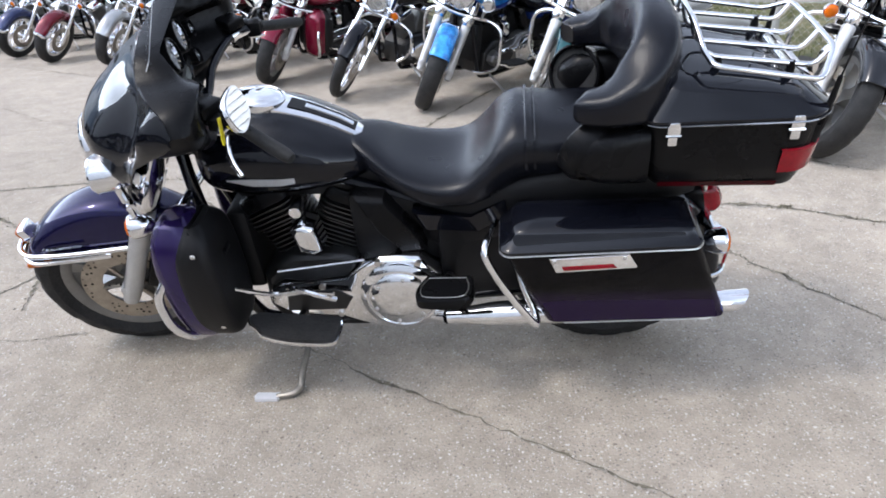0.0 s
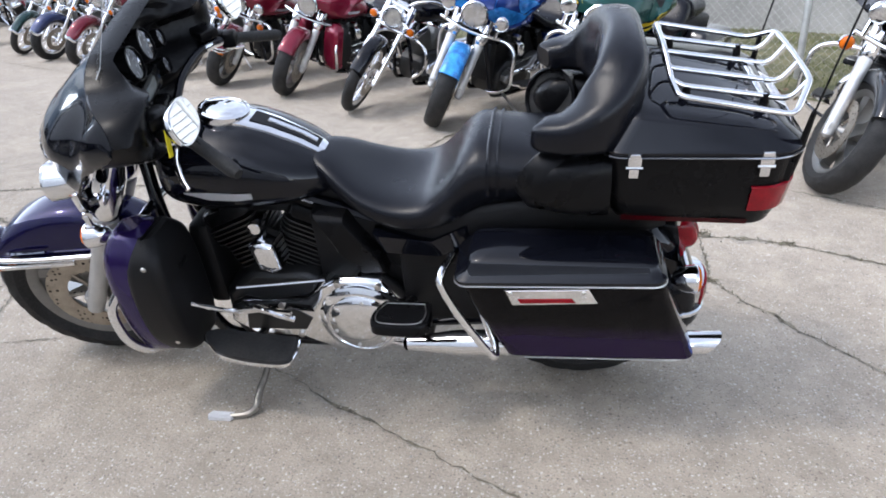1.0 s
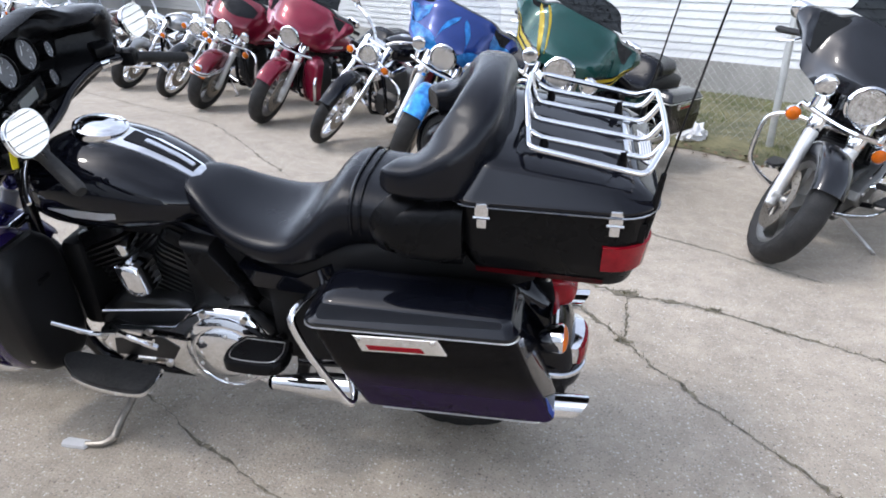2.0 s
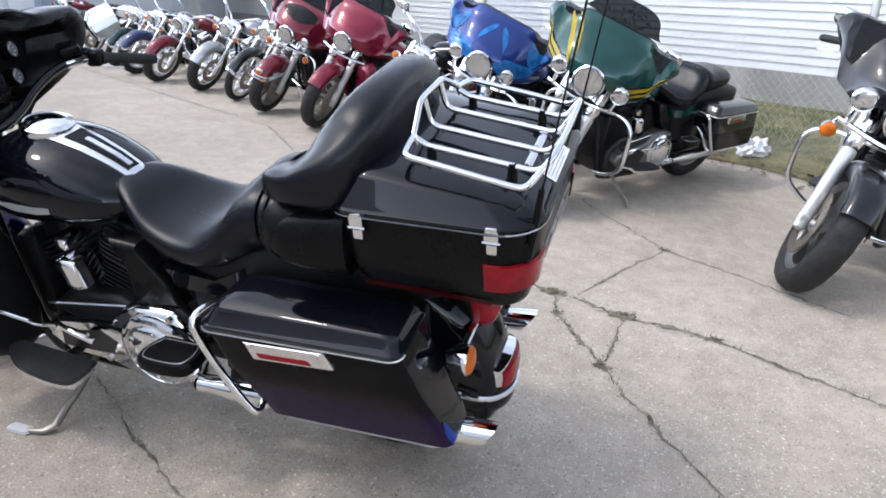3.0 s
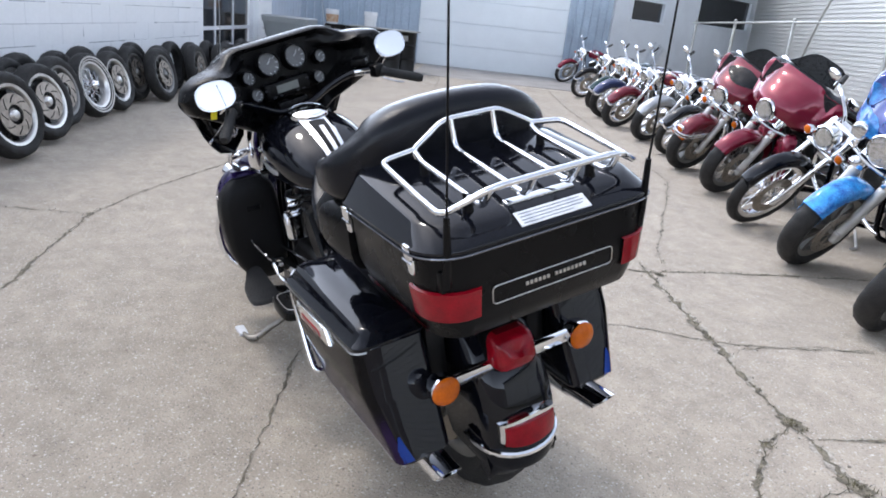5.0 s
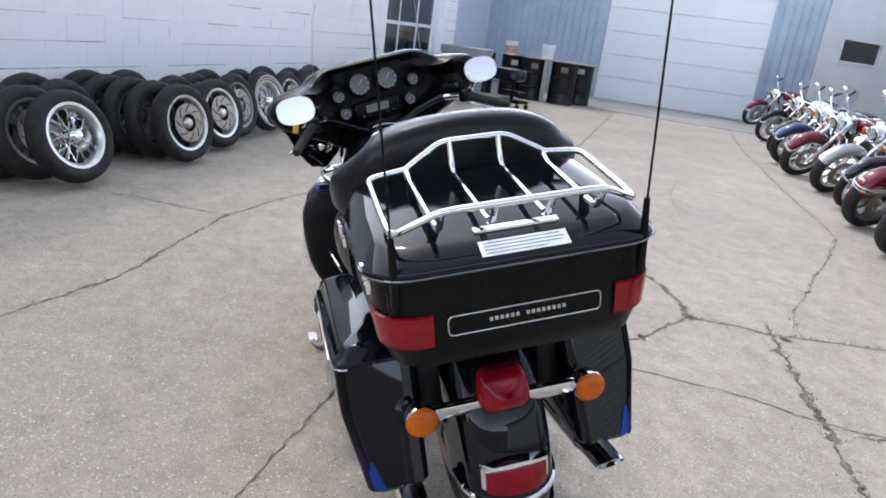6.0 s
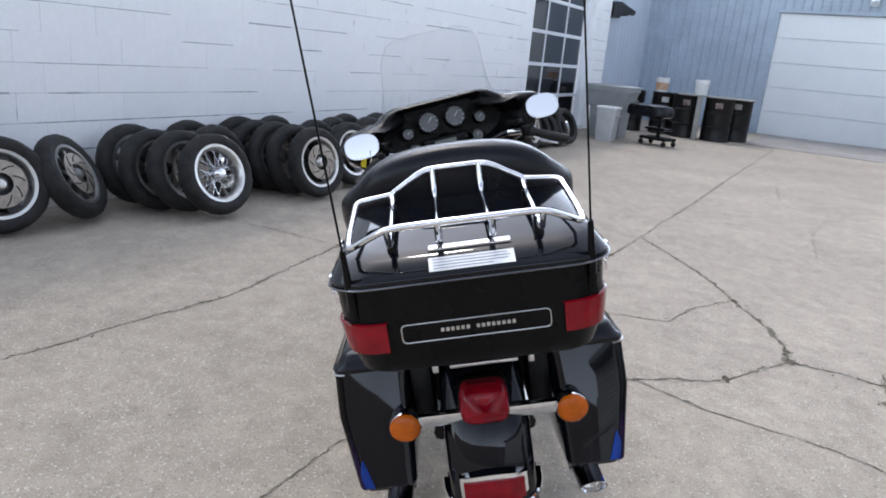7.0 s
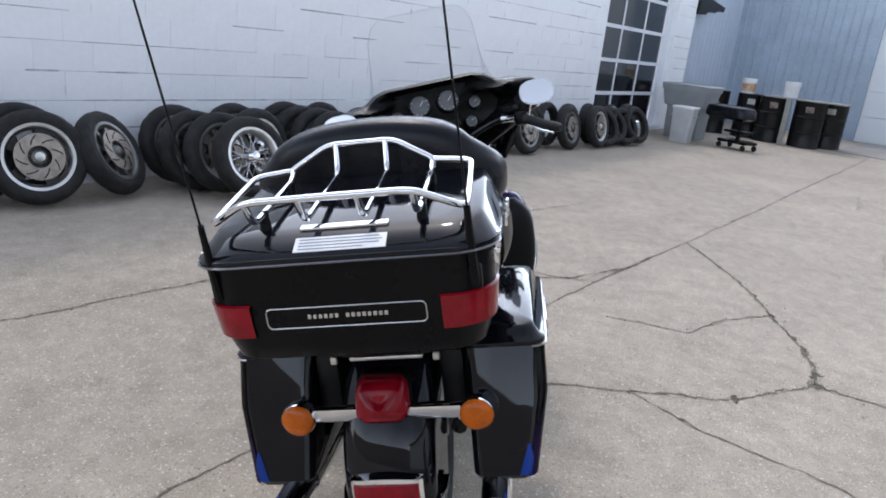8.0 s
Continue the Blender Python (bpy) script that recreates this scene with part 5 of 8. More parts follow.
    rbox(bm, (-0.3325, 0.0, 0.979), (0.004, 0.095, 0.030), 0.001)
    bm.transform(S)
    part("display", bm, M_SCREEN, radio)
    for k in range(-3, 4):
        if abs(k) == 0:
            continue
        bm = bmesh.new()
        rbox(bm, (-0.332, 0.026 * k + (0.012 if k > 0 else -0.012), 0.953 if abs(k) < 3 else 0.985), (0.005, 0.016, 0.010), 0.002)
        bm.transform(S)
        part("button", bm, M_BLACK, radio)
    bm = bmesh.new()
    rbox(bm, (-0.335, 0, 0.915), (0.05, 0.13, 0.035), 0.008)
    bm.transform(S)
    part("switch_panel", bm, M_BLACK_SATIN, dash)
    # windshield
    bm = bmesh.new()
    rings = []
    for i in range(21):
        a = -1 + 2 * i / 20
        col = []
        for j in range(9):
            t = j / 8
            set_back = 0.04 if rake > 1 else 0.0
            ht = shield_h * math.sqrt(max(0.0, 1 - abs(a) ** square)) + 0.012
            y = a * (0.255 - 0.03 * t)
            col.append(Vector((-0.392 + 0.05 * abs(a) ** 2 + set_back + t * rake * ht, y, 1.142 + set_back * 0.5 + ht * t)))
        rings.append(col)
    loft(bm, rings, cap=False, wrap=False)
    bmesh.ops.solidify(bm, geom=bm.faces[:], thickness=0.004)
    bm.transform(S)
    ws = part("windshield", bm, shield, root, "")
    ws.visible_shadow = False
    if square > 4:
        bm = bmesh.new()
        tube(bm, [S @ p for p in rings[0][:-1] + [col[-1] for col in rings] + rings[-1][-2::-1]], 0.0009, 6)
        part("shield_edge", bm, material("acrylic_edge", (0.52, 0.54, 0.55), 0.3, 0.0, 0.1, 20.0), ws)
    # headlight and passing lamps
    bm = bmesh.new()
    lathe_open(bm, [(0.086, -0.05), (0.098, -0.02), (0.100, 0.012), (0.092, 0.022), (0.084, 0.012), (0.086, -0.05)], (-0.635, 0, 0.825 + nose), (-1, 0, -0.04), 32)
    bm.transform(S)
    hd = part("headlight", bm, M_CHROME, root, "round chrome-rimmed headlight")
    bm = bmesh.new()
    lathe(bm, [(0.088, 0.0), (0.075, -0.03), (0.03, -0.055), (0.001, -0.058)], (-0.642, 0, 0.825 + nose), (-1, 0, -0.04), 32)
    bm.transform(S)
    part("reflector", bm, M_REFLECTOR, hd)
    bm = bmesh.new()
    lathe(bm, [(0.090, 0.0), (0.085, 0.012), (0.06, 0.022), (0.001, 0.027)], (-0.640, 0, 0.825 + nose), (-1, 0, -0.04), 32)
    bm.transform(S)
    part("lens", bm, M_GLASS, hd).visible_shadow = False
    bm = bmesh.new()
    tube(bm, [(-0.54, -0.23, 0.735), (-0.575, -0.1, 0.725), (-0.58, 0, 0.72), (-0.575, 0.1, 0.725), (-0.54, 0.23, 0.735)], 0.014, 8, 4)
    bm.transform(S)
    bar = part("lamp_bar", bm, M_CHROME, root)
    for sg in (-1, 1):
        if passing:
            o = Vector((-0.592, sg * 0.200, 0.842 + 0.5 * nose))
            bm = bmesh.new()
            bullet(bm, o, (-1, 0, 0), 0.053, 0.09)
            tube(bm, [o + Vector((0.03, 0, -0.03)), (-0.562, sg * 0.19, 0.735)], 0.013, 8)
            bm.transform(S)
            pl = part("passing_lamp", bm, M_CHROME, root, "chrome passing lamp")
            bm = bmesh.new()
            dome(bm, o + Vector((-0.009, 0, 0)), (-1, 0, 0), 0.049, 0.012)
            bm.transform(S)
            part("lens", bm, M_REFLECTOR, pl)
        if signals:
            o = Vector((-0.55, sg * 0.235, 0.675))
            bm = bmesh.new()
            bullet(bm, o, (-1, 0, 0), 0.036, 0.055)
            tube(bm, [o + Vector((0.01, 0, 0.02)), (-0.545, sg * 0.225, 0.735)], 0.009, 8)
            bm.transform(S)
            sl = part("turn_signal", bm, M_CHROME, root)
            bm = bmesh.new()
            dome(bm, o + Vector((-0.008, 0, 0)), (-1, 0, 0), 0.034, 0.018)
            bm.transform(S)
            part("lens", bm, M_AMBER, sl)
    # handlebar, grips, levers, mirrors
    bm = bmesh.new()
    pts = [(-0.305, 0.0, 0.895), (-0.302, 0.08, 0.905), (-0.290, 0.15, 0.945), (-0.243, 0.24, 0.995), (-0.172, 0.308, 1.008), (-0.045, 0.415, 0.955)]
    drop = lambda y: 0.038 * max(0.0, min(1.0, (y - 0.1) / 0.2))    # the bar is clamped a little askew
    full = [(x, -y, z) for x, y, z in reversed(pts[1:])] + [(x, y, z - drop(y)) for x, y, z in pts]
    tube(bm, full, 0.0127, 10, 4)
    bm.transform(S)
    hb = part("handlebar", bm, M_BLACK, root)
    for sg in (-1, 1):
        bm = bmesh.new()
        tube(bm, [(x, sg * y, z - drop(sg * y)) for x, y, z in ((-0.235, 0.25, 0.998), (-0.205, 0.283, 1.005), (-0.168, 0.312, 1.0065))], 0.0155, 10, 3)
        bm.transform(S)
        part("sleeve", bm, M_CHROME, hb, "chrome bar sleeve")
    for sg in (-1, 1):
        a, b = Vector((-0.155, sg * 0.322, 0.999 - drop(sg * 0.322))), Vector((-0.035, sg * 0.424, 0.951 - drop(sg * 0.424)))
        d = (b - a)
        bm = bmesh.new()
        tube(bm, [a, a + d * 0.04, a + d * 0.08, a + d * 0.9, b], [0.021, 0.021, 0.017, 0.018, 0.013], 12)
        bm.transform(S)
        part("grip", bm, M_RUBBER, hb)
        bm = bmesh.new()
        rbox(bm, a - d * 0.12, (0.05, 0.05, 0.05), 0.012)
        rbox(bm, a - d * 0.12 + Vector((-0.035, 0, 0.01)), (0.05, 0.045, 0.035), 0.01)
        bm.transform(S)
        sw = part("switch_housing", bm, M_BLACK_SATIN, hb)
        bm = bmesh.new()
        rbox(bm, a - d * 0.38 + Vector((-0.03, 0, 0.026)), (0.062, 0.075, 0.032), 0.009, Matrix.Rotation(sg * radians(40), 4, "Z"))
        bm.transform(S)
        part("fluid_reservoir", bm, M_BLACK_SATIN, hb)
        bm = bmesh.new()
        tube(bm, [a + Vector((-0.035, 0, -0.012)), a + d * 0.30 + Vector((-0.075, 0, -0.026)), a + d * 0.7 + Vector((-0.110, 0, -0.030)), b + Vector((-0.128, 0, -0.028))], [0.008, 0.006], 8, 3, flat=0.7)
        bm.transform(S)
        part("lever", bm, M_CHROME, hb)
        bm = bmesh.new()
        mc = Vector((-0.150, 0.382, 1.054)) if sg > 0 else Vector((-0.135, -0.367, 1.073))
        tube(bm, [a - d * 0.1 + Vector((-0.02, 0, 0.02)), a + Vector((-0.05, sg * 0.02, 0.0)), mc + Vector((-0.012, -sg * 0.03, -0.045)), mc + Vector((-0.012, 0, -0.01))], 0.0055, 8, 4)
        bm.transform(S)
        stem = part("mirror_stem", bm, M_CHROME, hb)
        mr = Matrix.Translation(mc) @ Matrix.Rotation(radians(-6), 4, "Z") @ Matrix.Rotation(radians(-17), 4, "Y")
        ring = [(0, 0.064 * math.copysign(abs(math.cos(t)) ** 0.8, math.cos(t)), 0.046 * math.copysign(abs(math.sin(t)) ** 0.8, math.sin(t))) for t in [2 * math.pi * k / 32 for k in range(32)]]
        bm = bmesh.new()
        loft(bm, [[mr @ Vector((x0, y * k, z * k)) for _, y, z in ring] for x0, k in ((0.0, 0.97), (0.0, 1.04), (-0.008, 1.04), (-0.022, 0.85), (-0.03, 0.4))])
        bm.transform(S)
        mirror = part("mirror", bm, M_CHROME, hb)
        bm = bmesh.new()
        loft(bm, [[mr @ Vector((x0, y * 0.95, z * 0.95)) for _, y, z in ring] for x0 in (0.0008, 0.0026)])
        bm.transform(S)
        part("mirror_glass", bm, M_MIRROR, mirror)
    # frame, steering head, downtubes
    bm = bmesh.new()
    tube(bm, [(-0.36, 0, 0.90), (-0.42, 0, 0.76)], 0.035, 12)
    for sg in (-1, 1):
        tube(bm, [(-0.41, sg * 0.03, 0.78), (-0.38, sg * 0.08, 0.62), (-0.33, sg * 0.11, 0.38), (-0.29, sg * 0.12, 0.23), (-0.18, sg * 0.12, 0.175), (0.3, sg * 0.12, 0.175), (0.40, sg * 0.12, 0.22), (0.42, sg * 0.12, 0.45)], 0.019, 10, 4)
        tube(bm, [(-0.35, sg * 0.05, 0.80), (0.1, sg * 0.08, 0.68), (0.40, sg * 0.10, 0.60), (0.9, sg * 0.11, 0.62)], 0.017, 8, 4)
        tube(bm, [(0.40, sg * 0.125, 0.28), (0.853, sg * 0.125, 0.318)], 0.022, 8)
    part("frame", bm, M_BLACK, root)
    bm = bmesh.new()
    rbox(bm, (0.24, 0, 0.52), (0.32, 0.22, 0.26), 0.03)
    part("battery_box", bm, M_BLACK_MATTE, root)
    for sg in (-1, 1):
        bm = bmesh.new()
        prism(bm, [(0.115, 0.672), (0.20, 0.66), (0.30, 0.52), (0.31, 0.475), (0.24, 0.470), (0.17, 0.55)], sg * 0.10, sg * 0.165, 0.02)
        part("side_cover", bm, M_BLACK_SATIN, root)
        bm = bmesh.new()
        prism(bm, [(0.28, 0.615), (0.45, 0.60), (0.55, 0.655), (0.56, 0.60), (0.47, 0.545), (0.31, 0.555)], sg * 0.10, sg * 0.17, 0.015)
        part("frame_cover", bm, top, root)
    bm = bmesh.new()
    loft(bm, [section(k[0], k[1], k[2], k[3], 4.0, 24) for k in ((0.30, 0.12, 0.66, 0.46), (0.40, 0.15, 0.68, 0.42), (0.55, 0.165, 0.72, 0.50), (0.75, 0.165, 0.755, 0.56), (0.98, 0.16, 0.735, 0.60), (1.06, 0.13, 0.72, 0.62))])
    part("tail_frame", bm, M_BLACK_MATTE, root)
    # engine, horn, primary drive
    # added matte black block fills the gap behind the boards, in place of shade
    bm = bmesh.new()
    rbox(bm, (0.49, 0, 0.44), (0.30, 0.30, 0.30), 0.03)
    part("dark_filler", bm, M_BLACK_MATTE, root)
    bm = bmesh.new()
    rbox(bm, (-0.275, 0, 0.44), (0.07, 0.20, 0.30), 0.02)
    part("oil_cooler", bm, M_BLACK_MATTE, root)
    bm = bmesh.new()
    rbox(bm, (-0.02, 0, 0.665), (0.50, 0.14, 0.10), 0.03)
    part("wiring_cover", bm, M_BLACK_MATTE, root)
    eng = v_twin(root, M_ENGINE, M_ENGINE, M_BLACK_SATIN)
    bm = bmesh.new()
    prism(bm, [(-0.085, 0.575), (-0.050, 0.592), (-0.012, 0.580), (0.0, 0.495), (-0.028, 0.478), (-0.068, 0.490)], -0.10, -0.186, 0.016)
    horn = part("horn_cover", bm, M_CHROME, root, "chrome horn cover")
    bm = bmesh.new()
    lathe(bm, [(0.012, -0.06), (0.021, -0.055), (0.022, 0.0), (0.018, 0.008), (0.001, 0.011)], (-0.062, -0.150, 0.622), (0, -1, 0), 16)
    part("horn_knob", bm, M_CHROME, horn)
    bm = bmesh.new()
    outline = [(-0.205, 0.30), (-0.195, 0.345), (-0.15, 0.372), (0.06, 0.402), (0.12, 0.455), (0.175, 0.478), (0.29, 0.474), (0.345, 0.40), (0.355, 0.31), (0.31, 0.225), (0.22, 0.19), (0.12, 0.20), (0.02, 0.245), (-0.15, 0.255)]
    prism(bm, outline, -0.11, -0.195, 0.022)
    prim = part("primary_cover", bm, M_CHROME if front_trim else M_ALU, root, "polished primary drive cover")
    bm = bmesh.new()
    lathe(bm, [(0.128, 0), (0.126, 0.016), (0.112, 0.026), (0.104, 0.028), (0.100, 0.022)], (0.222, -0.188, 0.333), (0, -1, 0), 40)
    part("clutch_ring", bm, M_CHROME, prim)
    bm = bmesh.new()
    lathe(bm, [(0.096, 0), (0.096, 0.026), (0.088, 0.034), (0.05, 0.041), (0.001, 0.043)], (0.222, -0.188, 0.333), (0, -1, 0), 40)
    derby = part("derby_cover", bm, M_CHROME, prim)
    for k in range(6):
        a = radians(k * 60 + 20)
        bm = bmesh.new()
        dome(bm, (0.222 + 0.082 * math.cos(a), -0.221, 0.333 + 0.082 * math.sin(a)), (0, -1, 0), 0.007, 0.006, 8)
        part("bolt", bm, M_STEEL, derby)
    for x, z in ((-0.17, 0.34), (-0.02, 0.375), (0.165, 0.462), (0.285, 0.458), (0.335, 0.33), (0.02, 0.262)):
        bm = bmesh.new()
        lathe(bm, [(0.010, 0), (0.010, 0.012), (0.006, 0.013)], (x, -0.190, z), (0, -1, 0), 8)
        part("bolt", bm, M_STEEL, prim)
    bm = bmesh.new()
    prism(bm, [(-0.15, 0.275), (-0.14, 0.335), (0.02, 0.365), (0.07, 0.33), (0.04, 0.28)], -0.19, -0.197, 0.004)
    part("inset", bm, M_ENGINE, prim)
    # shifter rods
    bm = bmesh.new()
    tube(bm, [(-0.15, -0.19, 0.432), (0.12, -0.17, 0.455)], 0.005, 6)
    tube(bm, [(-0.27, -0.27, 0.435), (-0.17, -0.24, 0.385), (-0.10, -0.23, 0.385), (0.03, -0.25, 0.392)], 0.007, 8, 4)
    tube(bm, [(-0.13, -0.20, 0.38), (-0.08, -0.24, 0.40), (0.0, -0.245, 0.375), (0.03, -0.24, 0.36)], 0.009, 8, 4)
    part("shift_lever", bm, M_CHROME, root)
    bm = bmesh.new()
    rbox(bm, (-0.275, -0.28, 0.44), (0.03, 0.06, 0.03), 0.01)
    part("shift_peg", bm, M_RUBBER, root)
    # rider boards and passenger boards
    for sg in (-1, 1):
        ol = [tuple(q) for q in cr([(-0.215, 0.262), (-0.243, 0.275), (-0.235, 0.305), (-0.19, 0.337), (-0.12, 0.360), (-0.04, 0.370), (0.02, 0.370), (0.045, 0.355), (0.052, 0.31), (0.045, 0.262)], 3)]
        bm = bmesh.new()
        loft(bm, [[(x, sg * y, z + (0.02 if x < -0.2 else 0)) for x, y in ol] for z in (0.292, 0.304)])
        bd = part("floorboard", bm, M_CHROME, root, "chrome-edged rider footboard")
        bm = bmesh.new()
        loft(bm, [[(-0.09 + (x + 0.09) * k, sg * (0.315 + (y - 0.315) * k), z + (0.02 if x < -0.2 else 0)) for x, y in ol] for z, k in ((0.304, 0.96), (0.312, 0.95), (0.315, 0.92))])
        part("rubber_pad", bm, M_RUBBER, bd)
        bm = bmesh.new()
        ol2 = [tuple(q) for q in cr([(0.315, 0.25), (0.292, 0.30), (0.295, 0.345), (0.325, 0.360), (0.41, 0.360), (0.445, 0.345), (0.455, 0.30), (0.445, 0.25)], 3)]
        loft(bm, [[(x, sg * y, 0.425) for x, y in ol2], [(x, sg * y, 0.45) for x, y in ol2], [(0.37 + (x - 0.37) * 0.95, sg * (0.305 + (y - 0.305) * 0.92), 0.456) for x, y in ol2]])
        pb = part("passenger_board", bm, M_BLACK_SATIN, root)
        bm = bmesh.new()
        tube(bm, [(0.37 + (x - 0.37) * 0.82, sg * (0.305 + (y - 0.305) * 0.75), 0.457) for x, y in ol2], 0.0016, 6, closed=True)
        part("inlay", bm, M_STEEL, pb)
        bm = bmesh.new()
        tube(bm, [(-0.10, sg * 0.12, 0.25), (-0.10, sg * 0.28, 0.285)], 0.014, 8)
        part("board_bracket", bm, M_BLACK_SATIN, bd)
        bm = bmesh.new()
        tube(bm, [(0.37, sg * 0.12, 0.36), (0.37, sg * 0.28, 0.43)], 0.014, 8)
        part("board_bracket", bm, M_BLACK_SATIN, pb)
    # engine guard
    bm = bmesh.new()
    half = [(-0.40, 0.0, 0.655), (-0.40, 0.14, 0.65), (-0.39, 0.25, 0.63), (-0.40, 0.300, 0.58), (-0.425, 0.325, 0.52), (-0.452, 0.345, 0.47), (-0.452, 0.352, 0.41), (-0.440, 0.345, 0.34), (-0.405, 0.30, 0.275), (-0.34, 0.17, 0.232), (-0.30, 0.10, 0.225)] if lowers else [(-0.40, 0.0, 0.665), (-0.40, 0.14, 0.665), (-0.385, 0.28, 0.655), (-0.385, 0.362, 0.60), (-0.39, 0.375, 0.48), (-0.38, 0.362, 0.36), (-0.355, 0.28, 0.285), (-0.32, 0.16, 0.235), (-0.30, 0.10, 0.225)]
    tube(bm, [(x, -y, z) for x, y, z in reversed(half)] + half[1:], 0.0135, 10, 4)
    part("engine_guard", bm, M_CHROME, root, "chrome engine guard")
    if lowers:
        for sg in (-1, 1):
            keys = [(0.262, -0.42, -0.34, 0.16, 0.275), (0.29, -0.44, -0.32, 0.14, 0.315), (0.40, -0.452, -0.31, 0.13, 0.342), (0.55, -0.452, -0.31, 0.13, 0.345), (0.63, -0.445, -0.315, 0.14, 0.328), (0.675, -0.425, -0.33, 0.17, 0.30), (0.690, -0.405, -0.345, 0.20, 0.275)]
            bm = bmesh.new()
            loft(bm, [[(x, sg * ((k[3] + k[4]) / 2 + y), k[0]) for x, y in rounded(k[1], k[2], (k[4] - k[3]) / 2, min(0.045, (k[2] - k[1]) * 0.45, (k[4] - k[3]) * 0.45), 5)] for k in cr(keys, 3)])
            lw = part("lower_fairing", bm, lower_mat or low, root, "")
            keys = [(0.250, -0.36, -0.285, 0.16, 0.245), (0.28, -0.37, -0.27, 0.14, 0.300), (0.35, -0.38, -0.262, 0.13, 0.338), (0.45, -0.38, -0.258, 0.13, 0.356), (0.57, -0.375, -0.262, 0.13, 0.354), (0.635, -0.36, -0.272, 0.14, 0.330), (0.672, -0.345, -0.295, 0.17, 0.290)]
            bm = bmesh.new()
            loft(bm, [[(x, sg * ((k[3] + k[4]) / 2 + y), k[0]) for x, y in rounded(k[1], k[2], (k[4] - k[3]) / 2, 0.03, 5)] for k in cr(keys, 3)])
            part("glove_box", bm, M_BLACK_MATTE, lw)
            bm = bmesh.new()
            rbox(bm, (-0.264, sg * 0.235, 0.56), (0.012, 0.05, 0.02), 0.004)
            part("latch", bm, M_BLACK_SATIN, lw)
            for z in (0.34, 0.62):
                bm = bmesh.new()
                dome(bm, (-0.30, sg * 0.352 if z > 0.5 else sg * 0.332, z), (0, sg, 0), 0.008, 0.005, 8)
                part("screw", bm, M_STEEL, lw)
    # tank, console, cap, badge
    tank = fuel_tank(root, top)
    bm = bmesh.new()
    keys = []
    for x in np.linspace(-0.10, 0.155, 16):
        w = 0.058 - 0.022 * (x + 0.10) / 0.255
        z = tank_top(x)
        keys.append([(x, -w, z - 0.012), (x, -w * 0.97, z + 0.006), (x, -w * 0.5, z + 0.013), (x, w * 0.5, z + 0.013), (x, w * 0.97, z + 0.006), (x, w, z - 0.012)])
    loft(bm, keys)
    con = part("console", bm, M_CHROME, tank, "chrome tank console")
    bm = bmesh.new()
    keys = []
    for x in np.linspace(-0.055, 0.125, 12):
        w = 0.030 - 0.008 * (x + 0.055) / 0.18
        z = tank_top(x) + 0.0135
        keys.append([(x, -w, z - 0.01), (x, -w, z + 0.0015), (x, w, z + 0.0015), (x, w, z - 0.01)])
    loft(bm, keys)
    part("inset", bm, M_BLACK_SATIN, con)
    bm = bmesh.new()
    keys = []
    for x in np.linspace(-0.01, 0.118, 8):
        z = tank_top(x) + 0.015
        keys.append([(x, -0.010, z - 0.005), (x, -0.008, z + 0.004), (x, 0.008, z + 0.004), (x, 0.010, z - 0.005)])
    loft(bm, keys)
    part("spine", bm, M_CHROME, con)
    bm = bmesh.new()
    capd = Vector((0.20, 0, 1)).normalized()
    lathe(bm, [(0.070, -0.03), (0.072, 0.0), (0.070, 0.010), (0.062, 0.013), (0.060, 0.011), (0.056, 0.014), (0.03, 0.019), (0.001, 0.020)], (-0.136, 0, 0.911), capd, 40)
    cap = part("fuel_cap", bm, M_CHROME, tank, "chrome fuel cap door")
    bm = bmesh.new()
    rbox(bm, (-0.214, 0.02, 0.903), (0.03, 0.03, 0.012), 0.005)
    part("latch", bm, M_CHROME, cap)
    for sg in (-1, 1):
        bm = bmesh.new()
        loft(bm, [[(-0.225, sg * 0.176, 0.752), (-0.225, sg * 0.176, 0.748)], [(-0.15, sg * 0.184, 0.757), (-0.15, sg * 0.184, 0.734)], [(-0.07, sg * 0.184, 0.754), (-0.07, sg * 0.184, 0.732)], [(-0.03, sg * 0.177, 0.752), (-0.03, sg * 0.177, 0.735)]], cap=False, wrap=False)
        bmesh.ops.solidify(bm, geom=bm.faces[:], thickness=0.005)
        part("tank_badge", bm, M_ZINC, tank, "long silver tank badge")
    seat_parts(root)
    # rear fender, lights
    bm = bmesh.new()
    arc_fender(bm, RX, 0.340, 128, -16, 0.105, lambda x, z: 0.44 if x < 0.86 else min(max(0.25, 0.44 - 1.4 * (x - 0.86)), z - 0.011), 30)
    rf = part("rear_fender", bm, top, root, "")
    bm = bmesh.new()
    lip = lambda k, z: [(1.085 + 0.125 * k * max(0.0, math.cos(t)) ** 0.75, 0.113 * k * math.sin(t), z + 0.10 * (1 - max(0.0, math.cos(t)) ** 0.75) * 0.25) for t in [math.pi * (j / 16 - 0.5) for j in range(17)]]
    loft(bm, [lip(0.985, 0.318), lip(1.0, 0.306), lip(1.02, 0.280), lip(1.02, 0.262), lip(0.98, 0.248), lip(0.90, 0.243)])
    part("fender_tip", bm, M_BLACK, rf, "black rounded fender end")
    bm = bmesh.new()
    tube(bm, lip(1.035, 0.300), 0.008, 8)
    part("fender_trim", bm, M_CHROME, rf)
    bm = bmesh.new()
    rings = []
    for t in np.linspace(-1, 1, 13):
        y = t * 0.080
        k = math.sqrt(max(0.02, 1 - t * t * 0.95))
